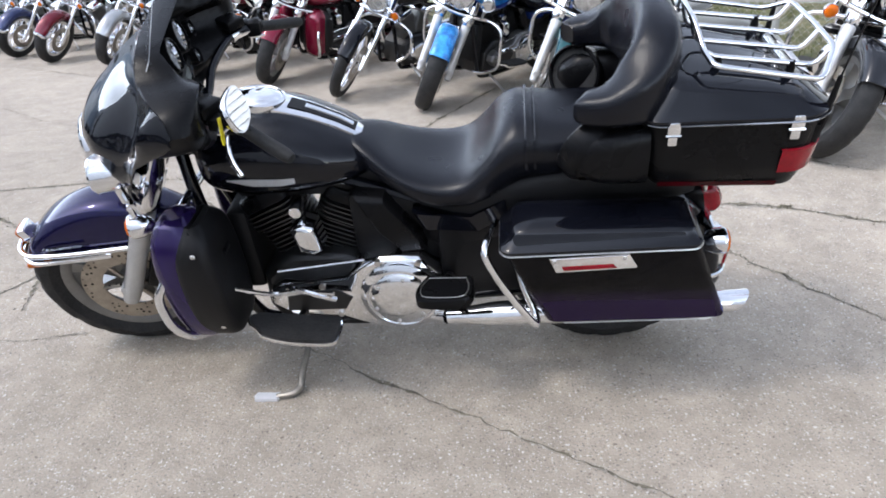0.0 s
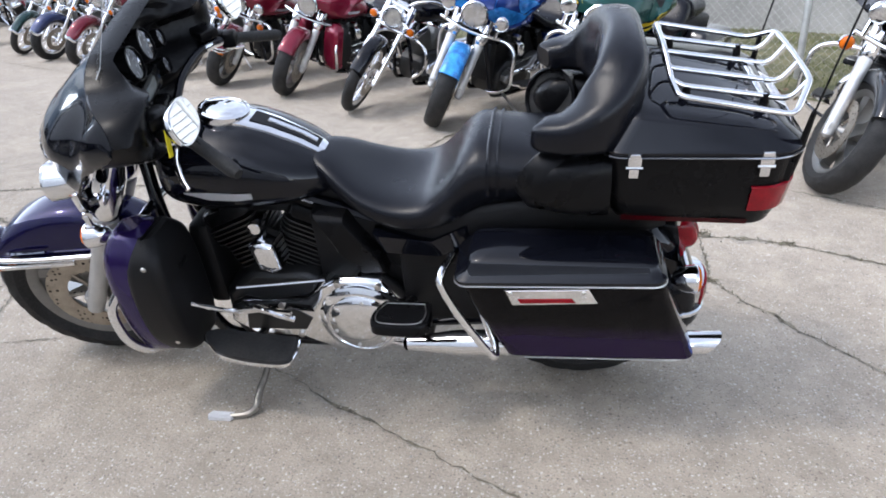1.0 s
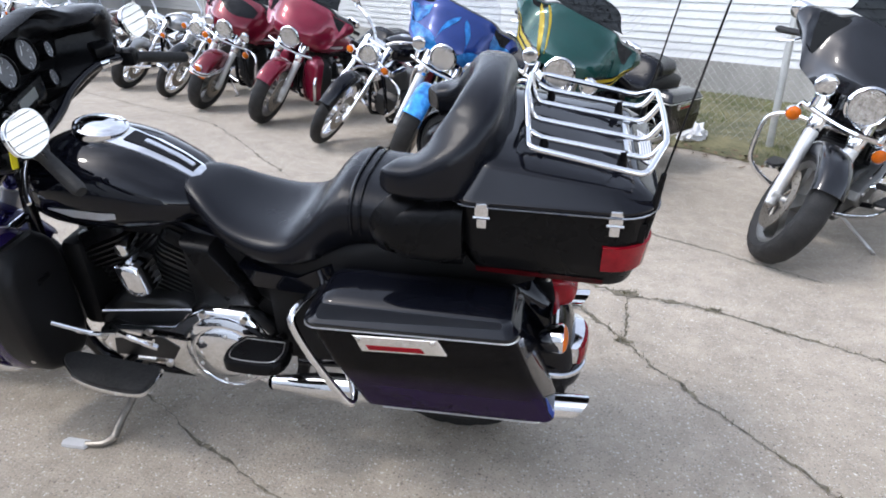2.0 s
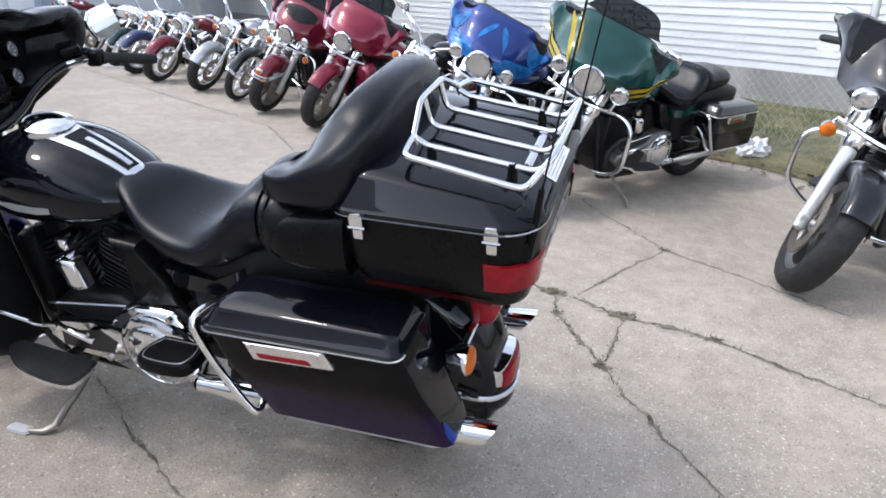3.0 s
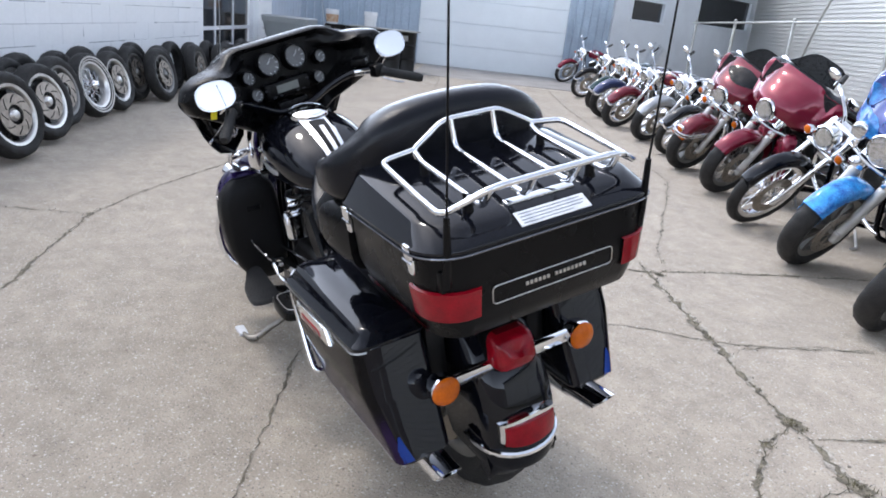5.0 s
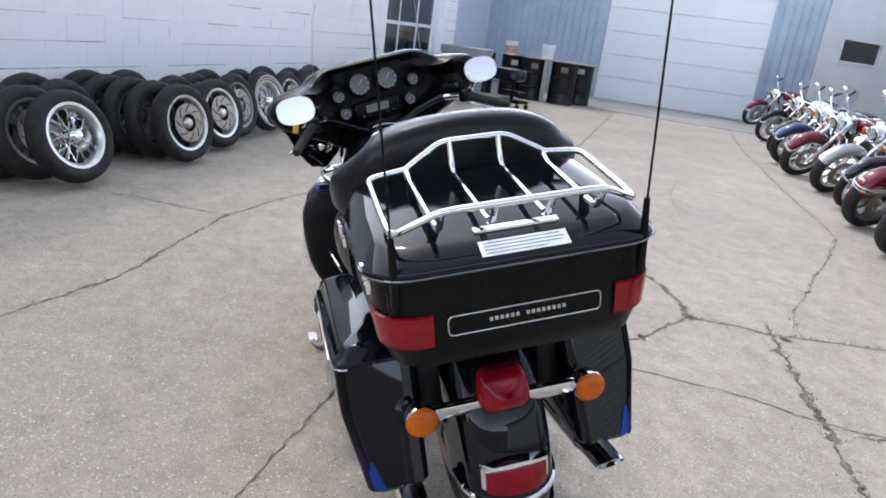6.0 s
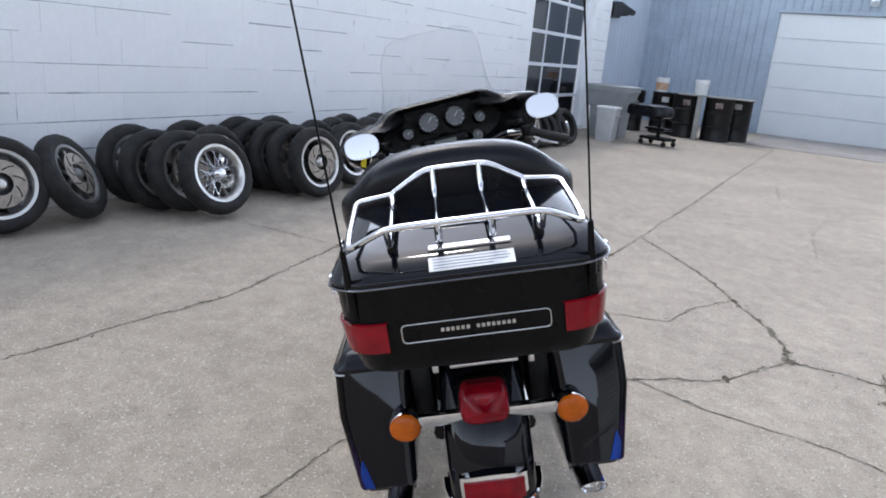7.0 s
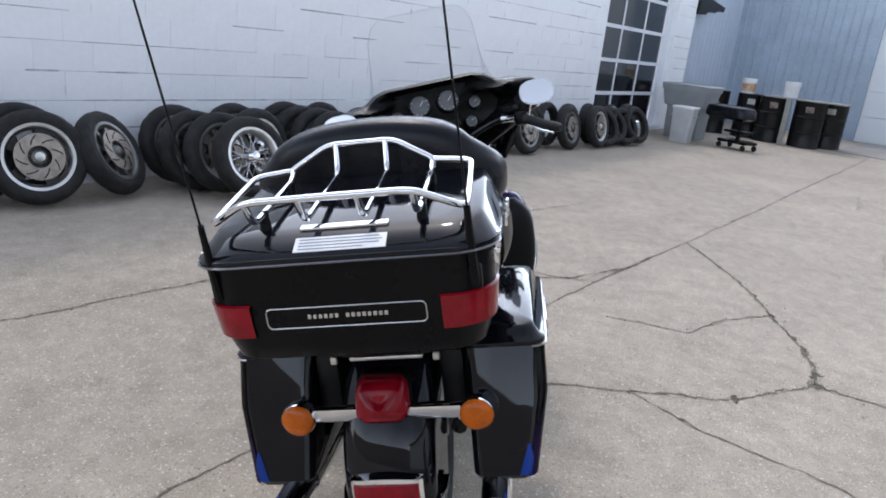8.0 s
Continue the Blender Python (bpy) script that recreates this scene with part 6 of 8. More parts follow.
        rings.append([(1.155, y, 0.408 - 0.012 * t * t), (1.180 + 0.028 * k, y, 0.403 - 0.014 * t * t), (1.180 + 0.036 * k, y, 0.365), (1.180 + 0.032 * k, y, 0.325 + 0.014 * t * t), (1.155, y, 0.318 + 0.014 * t * t)])
    loft(bm, rings)
    fl = part("fender_lamp", bm, M_CHROME, rf, "chrome-hooded rear fender lamp")
    bm = bmesh.new()
    rings = []
    for t in np.linspace(-1, 1, 13):
        y = t * 0.072
        k = math.sqrt(max(0.02, 1 - t * t * 0.80))
        rings.append([(1.155, y, 0.393 - 0.008 * t * t), (1.184 + 0.034 * k, y, 0.391 - 0.008 * t * t), (1.184 + 0.038 * k, y, 0.358), (1.184 + 0.034 * k, y, 0.325 + 0.008 * t * t), (1.155, y, 0.321 + 0.008 * t * t)])
    loft(bm, rings)
    part("lens", bm, M_RED_LENS, fl, "red lamp lens")
    bm = bmesh.new()
    rbox(bm, (1.118, 0.006, 0.516), (0.022, 0.37, 0.036), 0.006, Matrix.Rotation(radians(12), 4, "Y"))
    bar = part("light_bar", bm, M_CHROME, root, "chrome rear lamp bar")
    for sg in (-1, 1):
        o = Vector((1.133, 0.206 if sg > 0 else -0.193, 0.515))
        bm = bmesh.new()
        bullet(bm, o, (1, 0, 0), 0.038, 0.05)
        signal = part("turn_signal", bm, M_CHROME, bar)
        bm = bmesh.new()
        dome(bm, o + Vector((0.009, 0, 0)), (1, 0, 0), 0.037, 0.016)
        part("lens", bm, M_AMBER, signal)
    bm = bmesh.new()
    ring = [(z, y) for z, y in rounded(-0.050, 0.046, 0.062, 0.028, 6, 0.022)]
    def lamp_ring(dx, k, up=0.0):
        return [(1.052 + dx - max(0.0, z) * 0.35, y * k * (1 - max(0.0, z) * 2.2), 0.553 + z * k + up) for z, y in ring]
    loft(bm, [lamp_ring(0.0, 0.8), lamp_ring(0.03, 1.0), lamp_ring(0.062, 1.02), lamp_ring(0.066, 1.0)])
    tl = part("tail_lamp", bm, M_BLACK_SATIN, root)
    bm = bmesh.new()
    loft(bm, [lamp_ring(0.06, 0.97), lamp_ring(0.080, 0.97), lamp_ring(0.098, 0.92), lamp_ring(0.110, 0.80), lamp_ring(0.117, 0.60), lamp_ring(0.121, 0.35), lamp_ring(0.122, 0.12)])
    part("lens", bm, M_RED_LENS, tl, "ribbed red tail lamp lens")
    bm = bmesh.new()
    rbox(bm, (1.119, 0, 0.594), (0.030, 0.074, 0.008), 0.0025, Matrix.Rotation(radians(24), 4, "Y"))
    part("top_window", bm, M_DARK_RED, tl)
    bm = bmesh.new()
    rbox(bm, (1.090, 0.012, 0.634), (0.012, 0.165, 0.009), 0.003)
    part("lamp_bracket", bm, M_STEEL, root)
    for y in (-0.105, 0.125):
        bm = bmesh.new()
        rbox(bm, (1.095, y, 0.634), (0.012, 0.015, 0.018), 0.003)
        part("trunk_bolt", bm, M_STEEL, root)
    for sg in (-1, 1):
        bm = bmesh.new()
        rbox(bm, (0.92, sg * 0.148, 0.535), (0.22, 0.06, 0.17), 0.02)
        part("bag_bracket", bm, M_BLACK_MATTE, root)
    # pannier guards, mufflers, bags
    for sg in (-1, 1):
        saddlebag(root, sg, bag or top, low)
        bm = bmesh.new()
        tube(bm, [(0.52, sg * 0.16, 0.575), (0.508, sg * 0.235, 0.598), (0.495, sg * 0.300, 0.606), (0.491, sg * 0.326, 0.590), (0.505, sg * 0.335, 0.550), (0.546, sg * 0.341, 0.470), (0.606, sg * 0.346, 0.372), (0.627, sg * 0.338, 0.345), (0.622, sg * 0.30, 0.355), (0.590, sg * 0.265, 0.43), (0.57, sg * 0.21, 0.49)], 0.0108, 10, 4)
        part("saddlebag_guard", bm, M_CHROME, root, "bent chrome saddlebag guard")
        bm = bmesh.new()
        o, d = Vector((0.36, sg * 0.222, 0.268)), Vector((0.835, sg * 0.012, 0.060))
        ln = d.length
        d.normalize()
        lathe_open(bm, [(0.024, 0), (0.026, 0.05), (0.037, 0.13), (0.039, 0.16), (0.039, ln - 0.12), (0.034, ln - 0.11), (0.034, ln), (0.031, ln), (0.030, ln - 0.05), (0.012, ln - 0.055), (0.010, ln - 0.3), (0.024, 0)], o, d, 24)
        for v in bm.verts:
            k = (v.co - o).dot(d)
            if k > ln - 0.04:
                v.co += d * ((v.co.z - (o + d * k).z) * 0.95)
        part("muffler", bm, M_CHROME, root, "chrome muffler with slash-cut tip")
    bm = bmesh.new()
    tube(bm, [(-0.19, 0.13, 0.52), (-0.22, 0.20, 0.42), (-0.10, 0.22, 0.28), (0.36, 0.222, 0.268)], 0.024, 10, 5)
    tube(bm, [(-0.10, 0.05, 0.22), (0.15, -0.10, 0.19), (0.36, -0.222, 0.268)], 0.024, 10, 5)
    part("exhaust_pipe", bm, M_CHROME, root)
    # side stand: leg folded out to the ground, worked back into the leaned frame
    return S


def trunk_taper(z):
    """How far the tub has drawn in at height z, 0 at the seam to 1 at the floor."""
    return 0.18 * (0.925 - z) / 0.125 if z > 0.80 else 0.18 + 0.82 * (0.80 - z) / 0.078


def trunk_half(z):
    return 0.280 - 0.030 * trunk_taper(z)


def trunk_outline(z):
    return rounded(0.885 + 0.03 * trunk_taper(z), 1.305 - 0.028 * trunk_taper(z), trunk_half(z), 0.05, 8, 0.085 - 0.02 * trunk_taper(z))


def trunk(root, m_lid, m_tub):
    """Touring trunk with lid, latches, lamps, wrap-round backrest, rack and aerials."""
    bm = bmesh.new()
    zs = [0.730, 0.735, 0.76, 0.785, 0.80, 0.86, 0.922]
    rings = []
    for i, z in enumerate(zs):
        k = (0.96, 0.99, 1, 1, 1, 1, 1)[i]
        rings.append([(1.09 + (x - 1.09) * k, y * k, z + (0.012 if z < 0.75 else 0) * (1.1 - x) * 2) for x, y in trunk_outline(z)])
    loft(bm, rings)
    tub = part("trunk", bm, m_tub, root, "satin black touring trunk tub")
    bm = bmesh.new()
    base = rounded(0.875, 1.312, 0.290, 0.05, 8, 0.09)
    def lidring(k, z, slope, dx=0.0):
        return [(1.09 + (x - 1.09) * k[0] + dx, y * k[1], z + slope * (1.09 - (1.09 + (x - 1.09) * k[0]))) for x, y in base]
    loft(bm, [lidring((1, 1), 0.924, 0), lidring((1.006, 1.006), 0.928, 0), lidring((1.006, 1.006), 0.936, 0), lidring((0.995, 0.985), 0.941, 0.0), lidring((0.80, 0.912), 0.985, 0.11, 0.0), lidring((0.765, 0.885), 0.991, 0.125, -0.001), lidring((0.67, 0.72), 0.998, 0.15, -0.003), lidring((0.4, 0.4), 1.008, 0.18, -0.012)])
    lid = part("lid", bm, m_lid, tub, "gloss black trunk lid")
    bm = bmesh.new()
    tube(bm, [(x * 1.0 + (x - 1.09) * 0.012, y * 1.012, 0.926) for x, y in base], 0.0026, 6, closed=True)
    part("seam_trim", bm, M_SEAM, tub)
    for sg in (-1, 1):
        for x, y in ((0.945, 0.291), (1.222, 0.280)):
            bm = bmesh.new()
            rbox(bm, (x, sg * (y + 0.008), 0.933), (0.024, 0.010, 0.014), 0.003)
            rbox(bm, (x, sg * (y + 0.006), 0.920), (0.030, 0.012, 0.024), 0.003)
            rbox(bm, (x, sg * (y + 0.001), 0.893), (0.022, 0.012, 0.032), 0.003)
            tube(bm, [(x - 0.018, sg * (y + 0.008), 0.905), (x + 0.018, sg * (y + 0.008), 0.905)], 0.004, 6)
            part("latch", bm, M_CHROME, tub, "chrome trunk latch")
    # corner lamps
    for sg in (-1, 1):
        bm = bmesh.new()
        rows = []
        for z, off in ((0.779, 0.002), (0.782, 0.007), (0.846, 0.007), (0.849, 0.002)):
            ol = trunk_outline(z)
            pts = [p for p in ol if p[0] > 1.205 and sg * p[1] > 0.05]
            pts = sorted(pts, key=lambda p: math.atan2(sg * p[1], p[0] - 1.09))
            a, b = (pts[0][0], sg * 0.176), (1.200, sg * trunk_half(z))
            full = [a] + pts + [b]
            run = [0.0]
            for (x0, y0), (x1, y1) in zip(full, full[1:]):
                run.append(run[-1] + math.hypot(x1 - x0, y1 - y0))
            at_run = np.linspace(0, run[-1], 24)
            dense = list(zip(np.interp(at_run, run, [p[0] for p in full]), np.interp(at_run, run, [p[1] for p in full])))
            rows.append([(1.09 + (x - 1.09) * (1 + off * 5), y * (1 + off * 3.5), z) for x, y in dense])
        loft(bm, rows, cap=False, wrap=False)
        part("corner_lamp", bm, M_RED_LENS, tub, "red wrap-round trunk lamp")
        bm = bmesh.new()
        rows = []
        for z in (0.736, 0.752):
            t = 1.004
            rows.append([(x, sg * (trunk_half(z) + 0.0005) * t, z + 0.012 * (1.1 - x) * 2) for x in (0.93, 1.02, 1.12, 1.215)])
        loft(bm, rows, cap=False, wrap=False)
        bmesh.ops.solidify(bm, geom=bm.faces[:], thickness=0.004)
        part("marker_strip", bm, M_DARK_RED, tub)
    # rear plate frame with plain bars where the maker's name stands
    bm = bmesh.new()
    fr = rounded(-0.020, 0.020, 0.152, 0.010, 4)
    tube(bm, [(1.3015 + (z + 0.02) * 0.05, y, 0.818 + z) for z, y in fr], 0.0014, 6, closed=True)
    part("plate_frame", bm, M_STEEL, tub, "thin silver frame line")
    for k in range(15):
        if k == 6:
            continue
        bm = bmesh.new()
        rbox(bm, (1.302, -0.069 + k * 0.0104, 0.819), (0.003, 0.0070, 0.0082), 0.001)
        part("lettering_bar", bm, M_STEEL, tub)
    # sticker and chrome strip on the lid
    bm = bmesh.new()
    rbox(bm, (1.291, 0.006, 0.9545), (0.036, 0.172, 0.0015), 0, Matrix.Rotation(radians(30), 4, "Y"))
    stc = part("sticker", bm, M_WHITE_LABEL, lid, "white paper notice with printed lines")
    for k, ln in enumerate((0.15, 0.155, 0.15, 0.12)):
        bm = bmesh.new()
        rbox(bm, (1.2815 + k * 0.0068, 0.006 - (0.155 - ln) / 2, 0.9613 - k * 0.00393), (0.0016, ln, 0.0012), 0, Matrix.Rotation(radians(30), 4, "Y"))
        part("print_line", bm, M_PRINT, stc)
    bm = bmesh.new()
    rbox(bm, (1.246, 0.006, 0.9755), (0.018, 0.17, 0.008), 0.003, Matrix.Rotation(radians(16), 4, "Y"))
    part("lid_trim", bm, M_CHROME, lid)
    # backrest with arms
    bm = bmesh.new()
    half = [(0.736, -0.238, 0.958, 0.024, 0.026), (0.748, -0.244, 0.959, 0.036, 0.040), (0.80, -0.249, 0.966, 0.043, 0.052), (0.858, -0.234, 0.982, 0.066, 0.062), (0.896, -0.188, 1.000, 0.090, 0.064), (0.913, -0.124, 1.024, 0.106, 0.060), (0.918, 0, 1.032, 0.110, 0.052)]
    keys = half + [(x, -y, z, a, b) for x, y, z, a, b in reversed(half[:-1])]
    path = cr(keys, 5)
    rings = []
    for i, k in enumerate(path):
        p = Vector(k[:3])
        a, b = Vector(path[max(0, i - 1)][:3]), Vector(path[min(len(path) - 1, i + 1)][:3])
        d = (b - a).normalized()
        upv = Vector((0.10, 0, 1)).normalized()
        upv = (upv - d * upv.dot(d)).normalized()
        side = d.cross(upv)
        ring = []
        for q in range(24):
            t = 2 * math.pi * q / 24
            c, s = math.cos(t), math.sin(t)
            ring.append(p + upv * (k[3] * math.copysign(abs(s) ** 0.55, s)) + side * (k[4] * math.copysign(abs(c) ** 0.62, c)))
        rings.append(ring)
    loft(bm, rings)
    part("backrest", bm, M_VINYL, root, "wrap-round black vinyl backrest with arms")
    for sg in (-1, 1):
        bm = bmesh.new()
        keys = [(0.708, 0.016, 0.845, 0.826, 0.252), (0.722, 0.040, 0.868, 0.806, 0.250), (0.75, 0.055, 0.893, 0.782, 0.246), (0.78, 0.059, 0.904, 0.767, 0.243), (0.84, 0.058, 0.908, 0.756, 0.238), (0.90, 0.054, 0.910, 0.750, 0.230)]
        loft(bm, [[(x, sg * k[4] + y, z) for x, y, z in section(k[0], k[1], k[2], k[3], 3.0, 28)] for k in cr(keys, 3)])
        pod = part("speaker_pod", bm, M_BLACK_SATIN, root, "black rear speaker pod")
        d = Vector((-0.58, -sg * 0.75, 0.34)).normalized()
        o = Vector((0.757, sg * 0.212, 0.842))
        bm = bmesh.new()
        lathe_open(bm, [(0.074, -0.05), (0.088, -0.03), (0.088, 0.006), (0.082, 0.012), (0.076, 0.006), (0.074, -0.05)], o, d, 32)
        part("speaker_ring", bm, M_BLACK_SATIN, pod)
        bm = bmesh.new()
        lathe(bm, [(0.078, -0.04), (0.078, 0.000), (0.04, 0.0015), (0.001, 0.002)], o, d, 32)
        part("speaker_grille", bm, material("speaker_mesh", (0.010, 0.010, 0.010), 0.7, 0, 0.3, 200.0, bump=0.6, bump_scale=900) if "speaker_mesh" not in bpy.data.materials else bpy.data.materials["speaker_mesh"], pod)
    # rack
    r = 0.0068
    rack = new("luggage_rack")
    rack.parent = root
    rack["label"] = "chrome tube luggage rack on trunk lid"
    def bent(pts, rad=0.022):
        pts = [Vector(p) for p in pts]
        out = [pts[0]]
        for a, b, c in zip(pts, pts[1:], pts[2:]):
            q = min(rad, (a - b).length * 0.48, (c - b).length * 0.48)
            u, w = b + (a - b).normalized() * q, b + (c - b).normalized() * q
            out += [u * ((1 - t) ** 2) + b * (2 * t * (1 - t)) + w * (t * t) for t in (0.0, 0.25, 0.5, 0.75, 1.0)]
        return out + [pts[-1]]
    def rod(name, pts, rr=r):
        bm = bmesh.new()
        tube(bm, bent(pts), rr, 10)
        part(name, bm, M_CHROME, rack)
    for sg in (-1, 1):
        rod("side_rail", [(1.022, sg * 0.155, 1.052), (1.030, sg * 0.236, 1.045), (1.20, sg * 0.239, 1.014), (1.274, sg * 0.237, 1.000), (1.314, sg * 0.158, 1.042), (1.316, sg * 0.125, 1.045)])
    rod("front_hoop", [(1.030, -0.152, 1.035), (1.023, -0.155, 1.053), (1.011, -0.072, 1.099), (1.011, 0.072, 1.099), (1.023, 0.155, 1.053), (1.030, 0.152, 1.035)])
    rod("rear_rail", [(1.316, -0.125, 1.045), (1.318, 0, 1.046), (1.316, 0.125, 1.045)])
    for y, high in ((-0.152, False), (-0.054, True), (0.054, True), (0.152, False)):
        head = [(1.012, y, 1.098), (1.026, y, 1.036)] if high else [(1.026, y, 1.046), (1.05, y, 1.032)]
        rod("slat", head + [(1.12, y, 1.022), (1.285, y, 0.998), (1.315, y, 1.043)])
    for y in (-0.152, 0.152):
        for x in (1.06, 1.23):
            bm = bmesh.new()
            lathe(bm, [(0.014, 0), (0.011, 0.02), (0.009, 0.05)], (x, y, 0.962 + (1.23 - x) * 0.12), (0, 0, 1), 10)
            part("foot", bm, M_BLACK_SATIN, rack)
    # aerials
    for sg in (-1, 1):
        b0 = Vector((1.285, sg * 0.243, 0.86))
        bm = bmesh.new()
        rbox(bm, (1.272, sg * 0.243, 0.872), (0.035, 0.028, 0.05), 0.006)
        tube(bm, [b0, b0 + Vector((0.012, 0, 0.06)), b0 + Vector((0.022, 0, 0.15))], [0.011, 0.006], 8)
        an = part("aerial", bm, M_BLACK_SATIN, root, "black whip aerial")
        bm = bmesh.new()
        tube(bm, [b0 + Vector((0.022, 0, 0.145)), b0 + Vector((0.15, 0, 0.90))], [0.0024, 0.0016], 6)
        dome(bm, b0 + Vector((0.15, 0, 0.90)), (0, 0, 1), 0.004, 0.006, 8)
        part("whip", bm, M_BLACK_SATIN, an)


LEAN = 12.0
bike = thing("touring_motorcycle", pose(0, 0, 0, LEAN, 0, 0), "black and purple touring motorcycle with trunk, leaning on side stand", "motorcycle", "parked motorcycles")
touring_bike(bike, M_BLACK, M_PURPLE, M_BLACK, M_INDIGO, 13.0, shield=M_TINTED, lower_mat=M_VIOLET, wheel="cast", fairing=M_BLACK, square=7.0)
trunk(bike, M_BLACK, M_BLACK_SATIN)
# side stand
def side_stand(root, lean, foot):
    inv = Matrix.Rotation(radians(-lean), 4, "X")
    w = lambda x, y, z: inv @ Vector((x, y, z))
    bm = bmesh.new()
    a = Vector((-0.12, -0.10, 0.20))
    f = w(foot[0] + 0.05, foot[1] + 0.035, 0.02)
    tube(bm, [a, a.lerp(f, 0.5) + Vector((0.01, 0, 0)), a.lerp(f, 0.78), f], [0.011, 0.010, 0.010, 0.011, 0.012, 0.012, 0.012], 10, 2)
    st = part("side_stand", bm, M_ALU_DARK, root, "extended side stand")
    bm = bmesh.new()
    prism_pts = [(-0.085, -0.018), (-0.092, 0.0), (-0.085, 0.016), (-0.015, 0.016), (-0.008, 0.0), (-0.015, -0.016)]
    loft(bm, [[w(foot[0] + x, foot[1] + y, z) for x, y in prism_pts] for z in (0.002, 0.012)])
    part("foot", bm, M_ZINC, st)
    bm = bmesh.new()
    tube(bm, [f, w(foot[0] + 0.03, foot[1] + 0.01, 0.012), w(foot[0] - 0.02, foot[1], 0.009)], [0.013, 0.008], 8, 3)
    part("foot_bracket", bm, M_ALU_DARK, st)


side_stand(bike, LEAN, (-0.16, -0.40, 0.012))
# yellow tag on the left mirror stem
bm = bmesh.new()
rbox(bm, (-0.118, -0.330, 0.984), (0.002, 0.020, 0.066), 0, Matrix.Rotation(radians(-12), 4, "X") @ Matrix.Rotation(radians(4), 4, "Z"))
part("price_tag", bm, M_YELLOW, bike, "yellow paper tag")

# ---- background motorcycles ----
FAIR_CHIN[0] = 0.81
def paint2(name, c, c2=None, metal=0.3):
    return material(name, c, 0.2, metal, 0.08, 6.0, coat=0.7, rough_vary=0.04, spec=0.2, second=c2)


M_RED = paint2("dark_red_paint", (0.165, 0.006, 0.024))
M_RED_B = paint2("deep_red_paint", (0.125, 0.005, 0.016))
M_BLUE = paint2("deep_blue_paint", (0.012, 0.034, 0.165))
M_FLAME = material("blue_flame_paint", (0.008, 0.07, 0.36), 0.2, 0.1, 0.2, 16.0, coat=0.8, second=(0.05, 0.36, 0.80), spec=0.2)
M_GREEN = paint2("dark_green_paint", (0.008, 0.052, 0.045))
M_TEAL = paint2("teal_paint", (0.01, 0.07, 0.075))
M_GOLD = paint2("yellow_stripe_paint", (0.55, 0.42, 0.03), metal=0.1)
M_GREYBLK = paint2("charcoal_paint", (0.012, 0.013, 0.016))
M_SILVER = paint2("silver_paint", (0.36, 0.37, 0.38), metal=0.6)
M_WHITE = paint2("white_paint", (0.7, 0.7, 0.7), metal=0.0)
M_NAVY = paint2("navy_paint", (0.02, 0.03, 0.09))
M_DKTEAL = paint2("dark_teal_paint", (0.012, 0.04, 0.04))


def bike_pose(x, y, lean=11.0, yaw=55.1, front=-0.725):
    """Root pose for a machine whose front tyre touches the ground at (x, y)."""
    d = Vector((math.cos(radians(yaw)), math.sin(radians(yaw)), 0))
    o = Vector((x, y, 0)) - d * front
    return pose(o.x, o.y, 0, lean, 0, yaw)


def stripe(root, S, pts, w, mat, name="stripe", off=0.004):
    """A painted band lying on the fairing."""
    bm = bmesh.new()
    prev = None
    line = cr(pts, 6)
    for i, (a, s) in enumerate(line):
        t = i / (len(line) - 1)
        ww = w * math.sin(math.pi * min(1, 0.08 + t * 0.92)) ** 0.7
        row = [bm.verts.new(on_fairing(a, max(0.02, min(0.98, s + ww * (k / 4 - 1))), off)) for k in range(9)]
        if prev:
            for k in range(8):
                bm.faces.new((prev[k], prev[k + 1], row[k + 1], row[k]))
        prev = row
    bmesh.ops.solidify(bm, geom=bm.faces[:], thickness=0.001)
    bm.transform(S)
    return part(name, bm, mat, root)


def side_prop(root, lean, x=-0.14):
    bm = bmesh.new()
    inv = Matrix.Rotation(radians(-lean), 4, "X")
    f = inv @ Vector((x - 0.04, -0.36, 0.01))
    tube(bm, [(x, -0.10, 0.2), Vector((x, -0.10, 0.2)).lerp(f, 0.6), f, f + Vector((-0.05, -0.03, 0))], 0.010, 8)
    part("side_stand", bm, M_STEEL, root)


